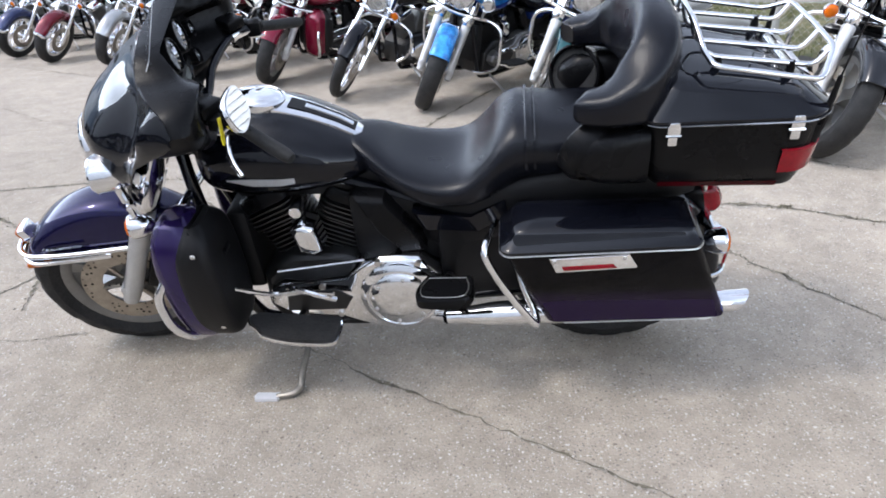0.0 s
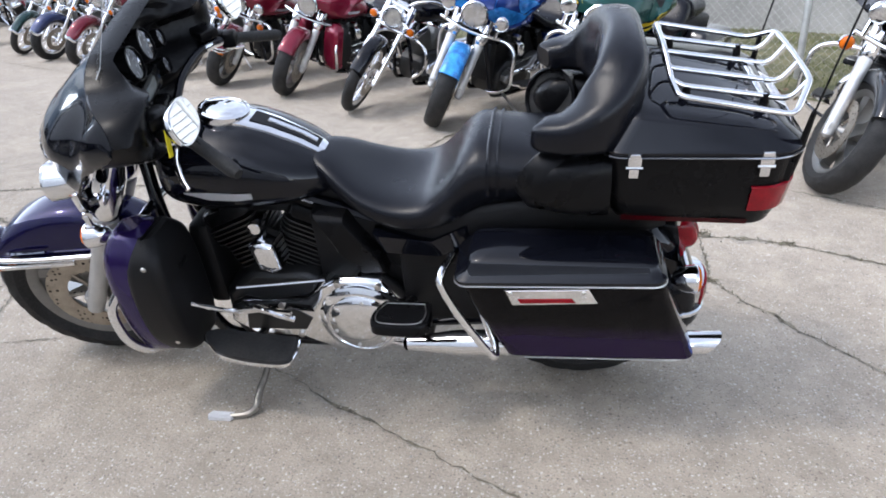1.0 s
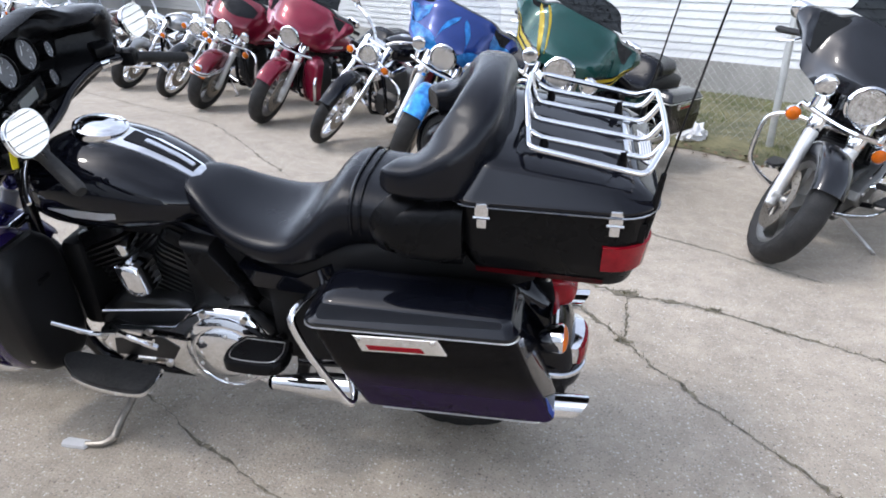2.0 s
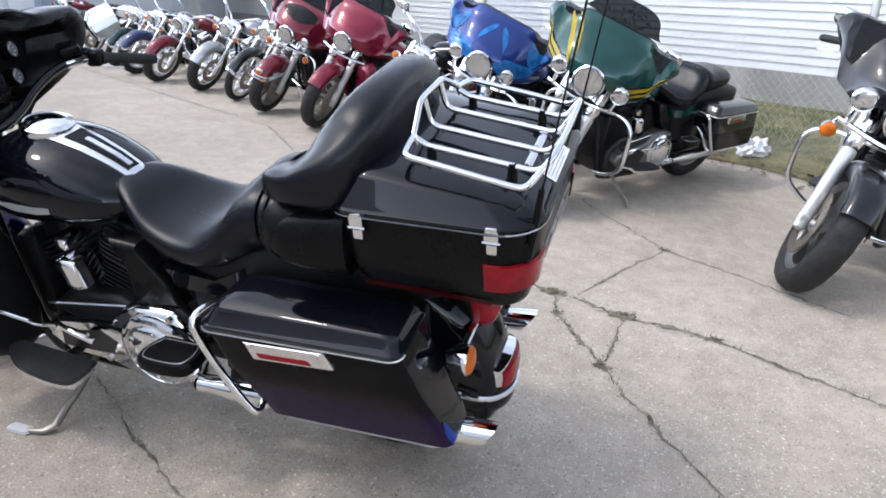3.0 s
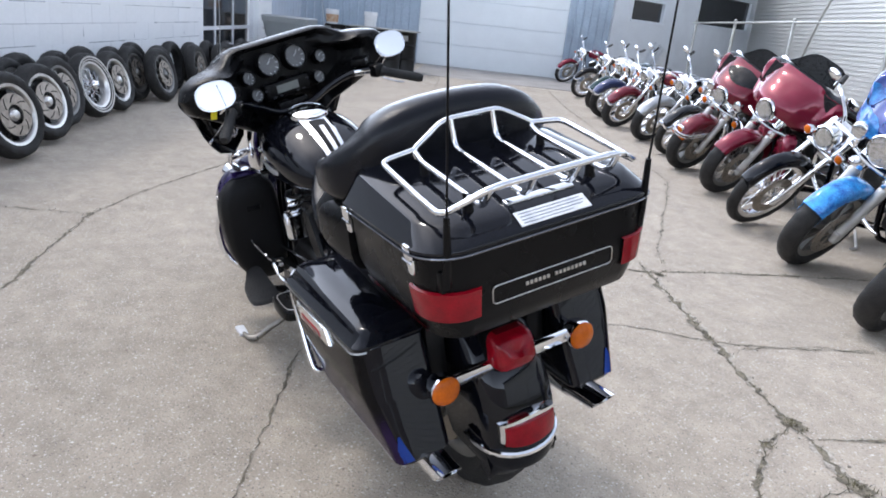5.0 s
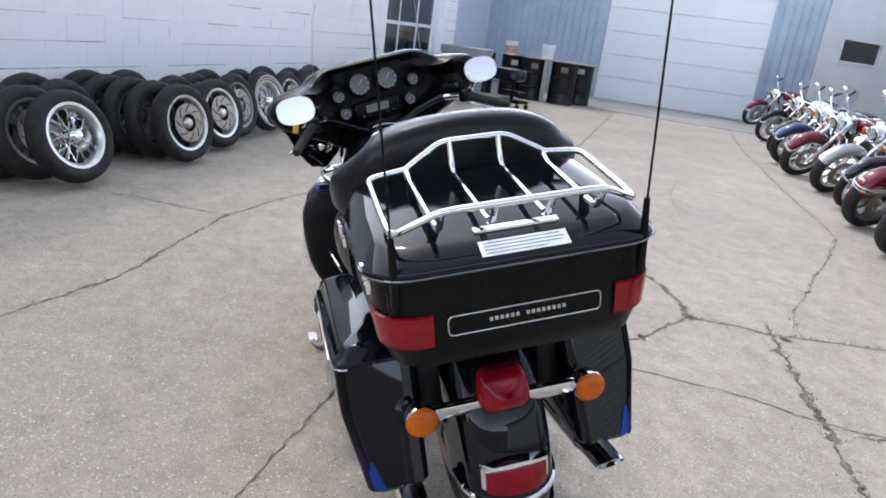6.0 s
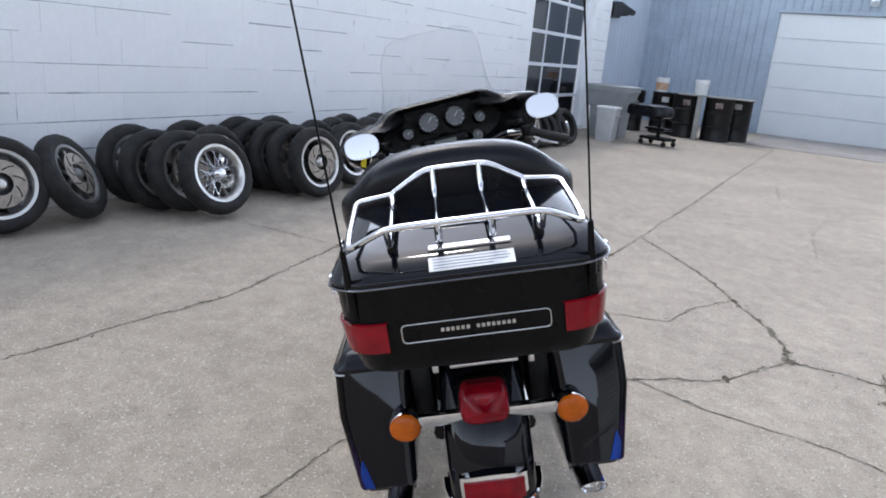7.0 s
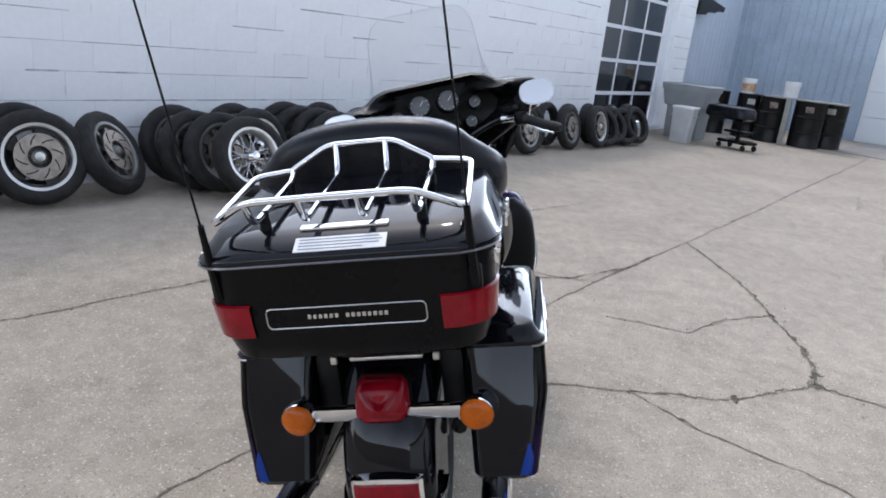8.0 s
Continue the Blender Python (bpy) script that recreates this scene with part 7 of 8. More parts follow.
GROUP = "row of parked motorcycles"
for name, x, y, kw, lab in (
    ("green", 0.722, 2.595, dict(top=M_GREEN, low=M_GREYBLK, bag=M_GREYBLK, accent=M_GOLD, fender=M_TEAL, steer=37, lowers=False, wheel="cast", front_trim=False, shield=M_SMOKE, shield_h=0.09, rake=2.2, nose=0.04, signals=False), "dark green touring motorcycle with yellow stripes on its fairing"),
    ("blue", -0.105, 3.175, dict(top=M_BLUE, low=M_BLUE, accent=M_FLAME, fender=M_FLAME, steer=37, lowers=False, wheel="cast", front_trim=False, shield=M_HAZY, shield_h=0.09, rake=2.2, nose=0.04, signals=False), "deep blue touring motorcycle with pale blue flames"),
    ("red", -1.735, 4.39, dict(top=M_RED, low=M_RED, accent=M_RED, fender=M_RED, steer=34, lowers=True, wheel="wire", front_trim=False, shield=M_SMOKE, shield_h=0.09, rake=2.2, nose=0.04, passing=False, signals=False), "dark red touring motorcycle with leg shields and batwing fairing"),
    ("red2", -2.645, 4.94, dict(top=M_RED_B, low=M_RED_B, accent=M_GREYBLK, fender=M_RED_B, steer=34, lowers=False, wheel="cast", front_trim=True, shield=M_SMOKE, shield_h=0.09, rake=2.2, nose=0.04), "deep red and black touring motorcycle with chrome fender trim"),
    ("black", 2.18, 1.765, dict(top=M_GREYBLK, low=M_GREYBLK, accent=M_GREYBLK, fender=M_GREYBLK, steer=34, lowers=False, wheel="five", front_trim=False, shield=M_SMOKE, shield_h=0.09, rake=2.2, nose=0.04), "charcoal black touring motorcycle with batwing fairing"),
):
    ob = thing("touring_motorcycle", bike_pose(x, y), lab, "motorcycle", GROUP)
    S = touring_bike(ob, **kw)
    side_prop(ob, 11.0)
    if name == "green":
        for sg in (-1, 1):
            stripe(ob, S, [(sg * 0.34, 0.10), (sg * 0.50, 0.14), (sg * 0.75, 0.17), (sg * 0.97, 0.22)], 0.15, M_GREYBLK, "lower_panel", 0.0025)
            if sg > 0:
                stripe(ob, S, [(0.66, 0.95), (0.52, 0.62), (0.42, 0.32), (0.36, 0.08)], 0.10, M_GOLD)
                stripe(ob, S, [(0.56, 0.97), (0.42, 0.66), (0.34, 0.36), (0.31, 0.15)], 0.05, M_GOLD)
            stripe(ob, S, [(sg * 0.36, 0.16), (sg * 0.50, 0.20), (sg * 0.75, 0.24), (sg * 0.95, 0.32)], 0.045, M_GOLD)
            stripe(ob, S, [(sg * 0.42, 0.06), (sg * 0.62, 0.10), (sg * 0.8, 0.12), (sg * 0.94, 0.16)], 0.03, M_GOLD)
    if name == "blue":
        for sg in (-1, 1):
            stripe(ob, S, [(sg * 0.18, 0.10), (sg * 0.36, 0.20), (sg * 0.58, 0.24), (sg * 0.85, 0.20)], 0.19, M_FLAME, "flame")
            stripe(ob, S, [(sg * 0.05, 0.80), (sg * 0.22, 0.55), (sg * 0.26, 0.25)], 0.09, M_FLAME, "flame")
            stripe(ob, S, [(sg * 0.55, 0.78), (sg * 0.70, 0.55), (sg * 0.90, 0.45)], 0.20, M_FLAME, "flame")
    if name == "red2":
        stripe(ob, S, [(-0.45, 0.72), (-0.2, 0.70), (0.0, 0.70), (0.2, 0.70), (0.45, 0.72)], 0.20, M_GREYBLK, "panel")


def cruiser(root, tankm, fenderm, steer=34.0, wheel="wire", windshield=False, bars=0.22, rake=32.0, chrome_front=True, bag=False, fat=False, fender_tip=True):
    o = (-0.36, 0, 0.80)
    bars *= 0.5
    S = steer_matrix(steer, o, rake)
    I = Matrix()
    AX, RX = (-0.80, 0, 0.325), (0.83, 0, 0.315)
    up = Vector((math.sin(radians(rake)), 0, math.cos(radians(rake))))
    wheel_parts(root, AX, 0.325, 0.125 if fat else 0.095, 0.225 if fat else 0.255, wheel, S, "front_wheel", (M_RUBBER, M_CHROME), (-1,), 32)
    wheel_parts(root, RX, 0.315, 0.15, 0.215, wheel, I, "rear_wheel", (M_RUBBER, M_CHROME), (-1,), 32)
    for sg in (-1, 1):
        a = Vector((AX[0] + 0.01, sg * 0.10, AX[2]))
        bm = bmesh.new()
        lathe(bm, [(0.012, -0.06), (0.026, -0.045), (0.028, 0.0), (0.030, 0.26), (0.032, 0.30), (0.026, 0.305)], a, up, 16)
        bm.transform(S)
        part("fork_leg", bm, M_CHROME if chrome_front else M_ALU, root)
        bm = bmesh.new()
        lathe(bm, [(0.0205, 0.30), (0.0205, 0.46), (0.034, 0.47), (0.036, 0.62), (0.03, 0.66)], a, up, 16)
        bm.transform(S)
        part("fork_tube", bm, M_CHROME, root)
    bm = bmesh.new()
    for h in (0.44, 0.63):
        c = Vector((AX[0] + 0.01, 0, AX[2])) + up * h
        rbox(bm, c, (0.06, 0.26, 0.032), 0.01, Matrix.Rotation(radians(rake), 4, "Y"))
    bm.transform(S)
    part("triple_clamp", bm, M_CHROME, root)
    bm = bmesh.new()
    arc_fender(bm, AX, 0.350, 150, 30, 0.075 if fat else 0.060, lambda x, z: z - (0.09 if fat else 0.05), 20)
    bm.transform(S)
    fn = part("front_fender", bm, fenderm, root, "")
    if fender_tip:
        bm = bmesh.new()
        for sg in (-1, 1):
            tube(bm, [(AX[0] - 0.315, 0, 0.49), (AX[0] - 0.285, sg * 0.06, 0.46), (AX[0] - 0.20, sg * 0.072, 0.49)], 0.018, 8, 4)
        bm.transform(S)
        part("fender_tip", bm, M_CHROME, fn)
    hl = Vector((AX[0] + 0.01, 0, AX[2])) + up * 0.55 + Vector((-0.10, 0, 0.02))
    bm = bmesh.new()
    lathe_open(bm, [(0.01, -0.12), (0.05, -0.11), (0.085, -0.06), (0.092, 0.0), (0.094, 0.012), (0.086, 0.018), (0.080, 0.008), (0.01, -0.12)], hl, (-1, 0, -0.05), 28)
    bm.transform(S)
    hd = part("headlight", bm, M_CHROME, root, "round chrome headlight")
    bm = bmesh.new()
    lathe(bm, [(0.082, 0.0), (0.06, -0.03), (0.001, -0.05)], hl + Vector((-0.002, 0, 0)), (-1, 0, -0.05), 28)
    bm.transform(S)
    part("reflector", bm, M_REFLECTOR, hd)
    bm = bmesh.new()
    dome(bm, hl + Vector((-0.008, 0, 0)), (-1, 0, -0.05), 0.083, 0.02, 28)
    bm.transform(S)
    part("lens", bm, M_GLASS, hd).visible_shadow = False
    for sg in (-1, 1):
        q = hl + Vector((0.03, sg * 0.17, -0.06))
        bm = bmesh.new()
        bullet(bm, q, (-1, 0, 0), 0.034, 0.05, 14)
        tube(bm, [q + Vector((0.02, 0, 0)), hl + Vector((0.05, sg * 0.07, -0.03))], 0.009, 6)
        bm.transform(S)
        sl = part("turn_signal", bm, M_CHROME, root)
        bm = bmesh.new()
        dome(bm, q + Vector((-0.008, 0, 0)), (-1, 0, 0), 0.032, 0.014, 14)
        bm.transform(S)
        part("lens", bm, M_AMBER, sl)
    top = Vector((AX[0] + 0.01, 0, AX[2])) + up * 0.66
    bm = bmesh.new()
    pts = [top + Vector((0, 0.05, 0)), top + Vector((0.02, 0.10, bars * 0.45)), top + Vector((0.05, 0.22, bars)), top + Vector((0.12, 0.33, bars * 0.95)), top + Vector((0.27, 0.42, bars * 0.80))]
    tube(bm, pts, 0.0127, 8, 4)
    tube(bm, [Vector((p.x, -p.y, p.z)) for p in pts], 0.0127, 8, 4)
    tube(bm, [top + Vector((0, -0.05, 0)), top + Vector((0, 0.05, 0))], 0.02, 8)
    bm.transform(S)
    hb = part("handlebar", bm, M_CHROME, root)
    for sg in (-1, 1):
        a, b = top + Vector((0.13, sg * 0.335, bars * 0.94)), top + Vector((0.28, sg * 0.425, bars * 0.79))
        bm = bmesh.new()
        tube(bm, [a, b], 0.018, 10)
        bm.transform(S)
        part("grip", bm, M_RUBBER, hb)
        mc = a + Vector((-0.02, sg * 0.06, 0.05))
        bm = bmesh.new()
        tube(bm, [a, a + Vector((-0.03, sg * 0.03, 0.035)), mc], 0.005, 6, 3)
        mr = Matrix.Translation(mc) @ Matrix.Rotation(radians(-10), 4, "Y")
        ring = [(0.06 * math.cos(t), 0.038 * math.sin(t)) for t in [2 * math.pi * k / 20 for k in range(20)]]
        loft(bm, [[mr @ Vector((x0, y * k, z * k)) for y, z in ring] for x0, k in ((0.004, 0.9), (0.0, 1.0), (-0.01, 1.0), (-0.025, 0.6))])
        bm.transform(S)
        part("mirror", bm, M_CHROME, hb)
        bm = bmesh.new()
        tube(bm, [a + Vector((-0.05, 0, 0)), b + Vector((-0.06, 0, 0))], 0.006, 6)
        bm.transform(S)
        part("lever", bm, M_CHROME, hb)
    if windshield:
        bm = bmesh.new()
        rings = []
        for i in range(15):
            a = -1 + 2 * i / 14
            ht = 0.46 * math.sqrt(max(0.0, 1 - abs(a) ** 3)) + 0.02
            rings.append([Vector((hl.x - 0.02 + 0.10 * a * a + 0.18 * ht * t, a * 0.27, hl.z + 0.02 + ht * t)) for t in (0, 0.25, 0.5, 0.75, 1)])
        loft(bm, rings, cap=False, wrap=False)
        bmesh.ops.solidify(bm, geom=bm.faces[:], thickness=0.005)
        bm.transform(S)
        part("windshield", bm, M_HAZY, root).visible_shadow = False
    bm = bmesh.new()
    tube(bm, [(-0.30, 0, 0.86), (-0.40, 0, 0.70)], 0.034, 10)
    for sg in (-1, 1):
        tube(bm, [(-0.38, sg * 0.03, 0.72), (-0.34, sg * 0.09, 0.5), (-0.30, sg * 0.12, 0.24), (-0.2, sg * 0.12, 0.17), (0.3, sg * 0.12, 0.17), (0.42, sg * 0.12, 0.4), (0.45, sg * 0.1, 0.6)], 0.017, 8, 3)
        tube(bm, [(-0.30, sg * 0.03, 0.80), (0.3, sg * 0.08, 0.60), (0.85, sg * 0.10, 0.66)], 0.016, 8, 3)
        tube(bm, [(0.40, sg * 0.125, 0.28), (RX[0], sg * 0.125, RX[2])], 0.02, 8)
    part("frame", bm, M_BLACK, root)
    v_twin(root, M_ALU if chrome_front else M_ENGINE, M_ENGINE, M_CHROME)
    bm = bmesh.new()
    prism(bm, [(-0.205, 0.28), (-0.19, 0.345), (-0.10, 0.372), (0.10, 0.39), (0.25, 0.43), (0.34, 0.38), (0.35, 0.29), (0.28, 0.20), (0.12, 0.20), (-0.12, 0.23)], -0.11, -0.19, 0.02)
    pc = part("primary_cover", bm, M_CHROME, root)
    bm = bmesh.new()
    lathe(bm, [(0.09, 0), (0.09, 0.02), (0.05, 0.03), (0.001, 0.031)], (0.22, -0.186, 0.31), (0, -1, 0), 28)
    part("derby_cover", bm, M_CHROME, pc)
    bm = bmesh.new()
    keys = [(-0.30, 0.03, 0.80, 0.72), (-0.27, 0.09, 0.845, 0.70), (-0.18, 0.145, 0.885, 0.68), (-0.04, 0.155, 0.885, 0.675), (0.10, 0.115, 0.82, 0.68), (0.19, 0.05, 0.755, 0.69), (0.21, 0.02, 0.735, 0.70)]
    loft(bm, [section(k[0], k[1], k[2], k[3], 2.2, 28, nb=2.6) for k in cr(keys, 4)])
    tank = part("fuel_tank", bm, tankm, root)
    bm = bmesh.new()
    lathe(bm, [(0.045, -0.02), (0.045, 0.008), (0.02, 0.016), (0.001, 0.017)], (-0.10, 0, 0.885), (0, 0, 1), 20)
    part("fuel_cap", bm, M_CHROME, tank)
    seat_parts(root, False)
    bm = bmesh.new()
    arc_fender(bm, RX, 0.365, 120, 8, 0.095, lambda x, z: z - 0.10, 20)
    part("rear_fender", bm, tankm, root)
    bm = bmesh.new()
    rbox(bm, (1.19, 0, 0.50), (0.05, 0.09, 0.07), 0.02)
    part("tail_lamp", bm, M_RED_LENS, root)
    for k, zz in enumerate((0.24, 0.33)):
        bm = bmesh.new()
        tube(bm, [(-0.18 + 0.22 * k, 0.09, 0.55), (-0.20 + 0.2 * k, 0.20, 0.45), (-0.05 + 0.1 * k, 0.22, zz), (0.35, 0.22, zz), (1.02, 0.225, zz + 0.02)], [0.022] * 12 + [0.036] * 5, 10, 4)
        part("exhaust", bm, M_CHROME, root)
    bm = bmesh.new()
    half = [(-0.36, 0.0, 0.60), (-0.37, 0.16, 0.595), (-0.37, 0.30, 0.54), (-0.37, 0.33, 0.45), (-0.36, 0.27, 0.34), (-0.32, 0.12, 0.24)]
    tube(bm, [(x, -y, z) for x, y, z in reversed(half)] + half[1:], 0.014, 8, 3)
    part("engine_guard", bm, M_CHROME, root)
    for sg in (-1, 1):
        bm = bmesh.new()
        tube(bm, [(-0.25, sg * 0.12, 0.28), (-0.30, sg * 0.30, 0.31)], 0.016, 8)
        part("foot_peg", bm, M_RUBBER, root)
        if bag:
            saddlebag(root, sg, M_BLACK_MATTE, M_BLACK_MATTE, reflector=False)
    side_prop(root, 11.0)


for x, y, kw, lab in (
    (-0.865, 3.68, dict(tankm=M_BLACK, fenderm=M_BLACK, rake=36, bars=0.23, wheel="wire", fender_tip=False), "black custom cruiser with long chrome fork and narrow wire wheel"),
    (-3.38, 5.53, dict(tankm=M_BLACK, fenderm=M_GREYBLK, bars=0.27, wheel="wire"), "black cruiser motorcycle with chrome fork and fender tip"),
    (-4.23, 5.99, dict(tankm=M_SILVER, fenderm=M_SILVER, bars=0.27, fat=True, wheel="cast", fender_tip=False), "silver cruiser motorcycle with wide front fender"),
    (-5.27, 6.44, dict(tankm=M_RED_B, fenderm=M_RED_B, bars=0.23, wheel="wire", fat=True, windshield=True), "maroon cruiser motorcycle with scuffed clear windshield and chrome fender tip"),
    (-6.13, 7.0, dict(tankm=M_NAVY, fenderm=M_NAVY, bars=0.14, steer=25, fat=True), "navy cruiser motorcycle with low handlebar"),
    (-7.05, 7.65, dict(tankm=M_DKTEAL, fenderm=M_DKTEAL, bars=0.17, steer=38, bag=True), "dark teal cruiser motorcycle with saddlebags"),
    (-8.75, 8.80, dict(tankm=M_WHITE, fenderm=M_BLACK, bars=0.08, steer=28, chrome_front=False), "white and black standard motorcycle with dark fork"),
    (-11.9, 10.9, dict(tankm=M_RED, fenderm=M_RED, bars=0.18, chrome_front=False), "small red motorcycle at the end of the row"),
):
    ob = thing("cruiser_motorcycle", bike_pose(x, y, 11.0, 55.1 + random.uniform(-2, 2), -0.80), lab, "motorcycle", GROUP)
    cruiser(ob, **kw)

# ---- loose wheels leaning on the block wall ----
def loose_wheel(kind, white=False):
    ob = thing("spare_wheel", Matrix(), "", "wheel", "used wheels along the wall")
    r, rim, wd = 0.303, 0.208, 0.132
    c = (0, 0, r)
    style = {"wire": "wire", "disc": "five", "cast": "cast", "tyre": None}[kind]
    h = wd / 2
    bm = bmesh.new()
    prof = [(rim, -h * 0.72), (rim + (r - rim) * 0.35, -h), (r - 0.028, -h * 0.93), (r - 0.008, -h * 0.6), (r, 0), (r - 0.008, h * 0.6), (r - 0.028, h * 0.93), (rim + (r - rim) * 0.35, h), (rim, h * 0.72), (rim + 0.012, h * 0.5), (rim + 0.012, -h * 0.5), (rim, -h * 0.72)]
    tyre_ring(bm, prof, c, r, h, 30)
    part("tyre", bm, M_RUBBER, ob)
    if white:
        bm = bmesh.new()
        lathe_open(bm, [(rim + 0.018, h * 0.90), (rim + 0.055, h * 1.005), (rim + 0.055, h * 1.03), (rim + 0.018, h * 0.93), (rim + 0.018, h * 0.90)], c, (0, 1, 0), 36)
        part("whitewall", bm, M_WHITEWALL, ob)
    if style:
        metal = {"cast": M_ALU, "disc": M_STEEL}.get(kind, M_CHROME)
        bm = bmesh.new()
        lathe_open(bm, [(rim + 0.008, -h * 0.78), (rim - 0.012, -h * 0.74), (rim - 0.03, -h * 0.45), (rim - 0.035, 0), (rim - 0.03, h * 0.45), (rim - 0.012, h * 0.74), (rim + 0.008, h * 0.78), (rim, h * 0.5), (rim - 0.01, 0), (rim, -h * 0.5), (rim + 0.008, -h * 0.78)], c, (0, 1, 0), 36)
        part("rim", bm, M_STEEL if kind == "wire" else metal, ob)
        bm = bmesh.new()
        lathe(bm, [(0.02, -h), (0.04, -h * 0.7), (0.03, -h * 0.4), (0.03, h * 0.4), (0.045, h * 0.7), (0.03, h * 1.05), (0.012, h * 1.1)], c, (0, 1, 0), 18)
        part("hub", bm, metal, ob)
        if kind == "wire":
            for k in range(30):
                a, sg = 2 * math.pi * k / 30, (-1) ** k
                a0 = a + (0.55 if k % 4 < 2 else -0.55)
                bm = bmesh.new()
                tube(bm, [(math.cos(a0) * 0.042, sg * h * 0.6, r + math.sin(a0) * 0.042), (math.cos(a) * (rim - 0.02), sg * 0.01, r + math.sin(a) * (rim - 0.02))], 0.003, 5)
                part("spoke", bm, metal, ob)
        else:
            n = 9 if kind == "cast" else 5
            for k in range(n):
                a = 2 * math.pi * k / n
                d, e = Vector((math.cos(a), 0, math.sin(a))), Vector((-math.sin(a), 0, math.cos(a)))
                ww = 0.014 if kind == "cast" else 0.034
                bm = bmesh.new()
                rings = []
                for q, w, t in ((0.03, ww * 1.4, 0.035), (rim * 0.55, ww, 0.024), (rim - 0.02, ww * 1.3, 0.03)):
                    o = Vector(c) + d * q
                    rings.append([o + e * w + Vector((0, t, 0)), o - e * w + Vector((0, t, 0)), o - e * w - Vector((0, t, 0)), o + e * w - Vector((0, t, 0))])
                loft(bm, rings)
                part("spoke", bm, M_ENGINE if kind == "disc" else metal, ob)
        if kind in ("disc", "cast"):
            bm = bmesh.new()
            lathe_open(bm, [(0.148, h * 0.86), (0.148, h * 0.96), (0.07, h * 0.96), (0.07, h * 0.86), (0.148, h * 0.86)], c, (0, 1, 0), 32)
            disc = part("brake_disc", bm, material("worn_disc_steel", (0.34, 0.30, 0.26), 0.42, 0.8, 0.25, 25.0) if "worn_disc_steel" not in bpy.data.materials else bpy.data.materials["worn_disc_steel"], ob)
            for k in range(8):
                a = 2 * math.pi * k / 8
                bm = bmesh.new()
                pts = [(math.cos(a + q * 0.12) * (0.085 + q * 0.013), h * 0.965, r + math.sin(a + q * 0.12) * (0.085 + q * 0.013)) for q in range(5)]
                tube(bm, pts, 0.004, 5)
                part("slot", bm, M_BLACK_MATTE, disc)
    return ob


WHEELS = {}
WALL_YAW = math.degrees(math.atan2(WALL_N.y, WALL_N.x)) - 90
LABELS = {"wire": "used wire-spoked wheel with black tyre leaning on block wall", "disc": "used chrome wheel with brake disc leaning on block wall", "cast": "used grey cast wheel with brake disc beside block wall", "tyre": "bare black tyre leaning against the block wall", "white": "used whitewall tyre on wire wheel beside block wall"}


def set_wheel(kind, x, y, lean, turn=0.0):
    m = pose(x, y, 0.0) @ pose(0, 0, 0, 0, 0, WALL_YAW + turn) @ pose(0, 0, 0, lean, 0, 0)
    # resting on the lower edge of its tread when it leans
    low = 0.0628 * math.sin(radians(lean)) - 0.009
    m = Matrix.Translation((0, 0, max(0.0, low))) @ m
    m = m @ Matrix.Translation((0, 0, 0.315)) @ Matrix.Rotation(random.uniform(0, 6.28), 4, "Y") @ Matrix.Translation((0, 0, -0.315))
    if kind not in WHEELS:
        WHEELS[kind] = loose_wheel("wire" if kind == "white" else kind, kind == "white")
        WHEELS[kind]["label"] = LABELS[kind]
        WHEELS[kind].matrix_world = m
    else:
        copy_thing(WHEELS[kind], m)


for kind, x, y, lean, turn in (
    ("disc", -1.57, -2.79, 15, -8), ("tyre", -1.72, -3.02, 14, -6), ("tyre", -1.35, -3.12, 12, -6),
    ("cast", -2.05, -2.47, 29, 34),
    ("cast", -2.61, -2.36, 17, 0), ("disc", -2.50, -2.15, 18, -2), ("cast", -2.43, -1.93, 19, -3), ("wire", -2.40, -1.70, 20, -4),
    ("cast", -3.08, -2.14, 10, 0), ("wire", -2.98, -1.86, 14, 4),
    ("cast", -3.58, -1.86, 10, -5), ("tyre", -3.52, -1.68, 11, -5), ("cast", -3.46, -1.50, 11, -5), ("tyre", -3.41, -1.33, 12, -5), ("disc", -3.31, -1.14, 13, -6),
    ("tyre", -3.95, -1.62, 10, 0), ("cast", -4.02, -1.25, 12, 0), ("disc", -3.98, -0.90, 16, -4), ("wire", -4.45, -1.12, 12, 4), ("cast", -4.55, -0.75, 15, 0),
    ("tyre", -4.75, -1.05, 10, 0), ("white", -5.05, -0.46, 16, -4), ("tyre", -5.25, -0.75, 10, 0), ("disc", -5.62, -0.20, 16, 0), ("tyre", -5.75, -0.50, 10, 0),
    ("tyre", -6.20, -0.18, 10, 0), ("cast", -6.32, 0.05, 14, 0), ("cast", -6.42, 0.36, 15, -2), ("tyre", -6.75, 0.10, 10, 0), ("tyre", -6.85, 0.42, 12, 0),
    ("cast", -7.38, 0.95, 12, 2), ("tyre", -7.35, 0.62, 8, 2), ("disc", -7.86, 1.40, 12, 2), ("tyre", -7.8, 0.95, 8, 2), ("tyre", -8.12, 1.58, 26, -14), ("tyre", -8.34, 1.70, 30, -22), ("tyre", -8.35, 1.30, 10, 8),
    ("tyre", -8.56, 1.92, 28, -16), ("white", -8.75, 1.72, 14, 6), ("tyre", -8.82, 2.16, 24, -10), ("tyre", -9.05, 2.0, 12, 4),
):
    set_wheel(kind, x, y, lean, turn)

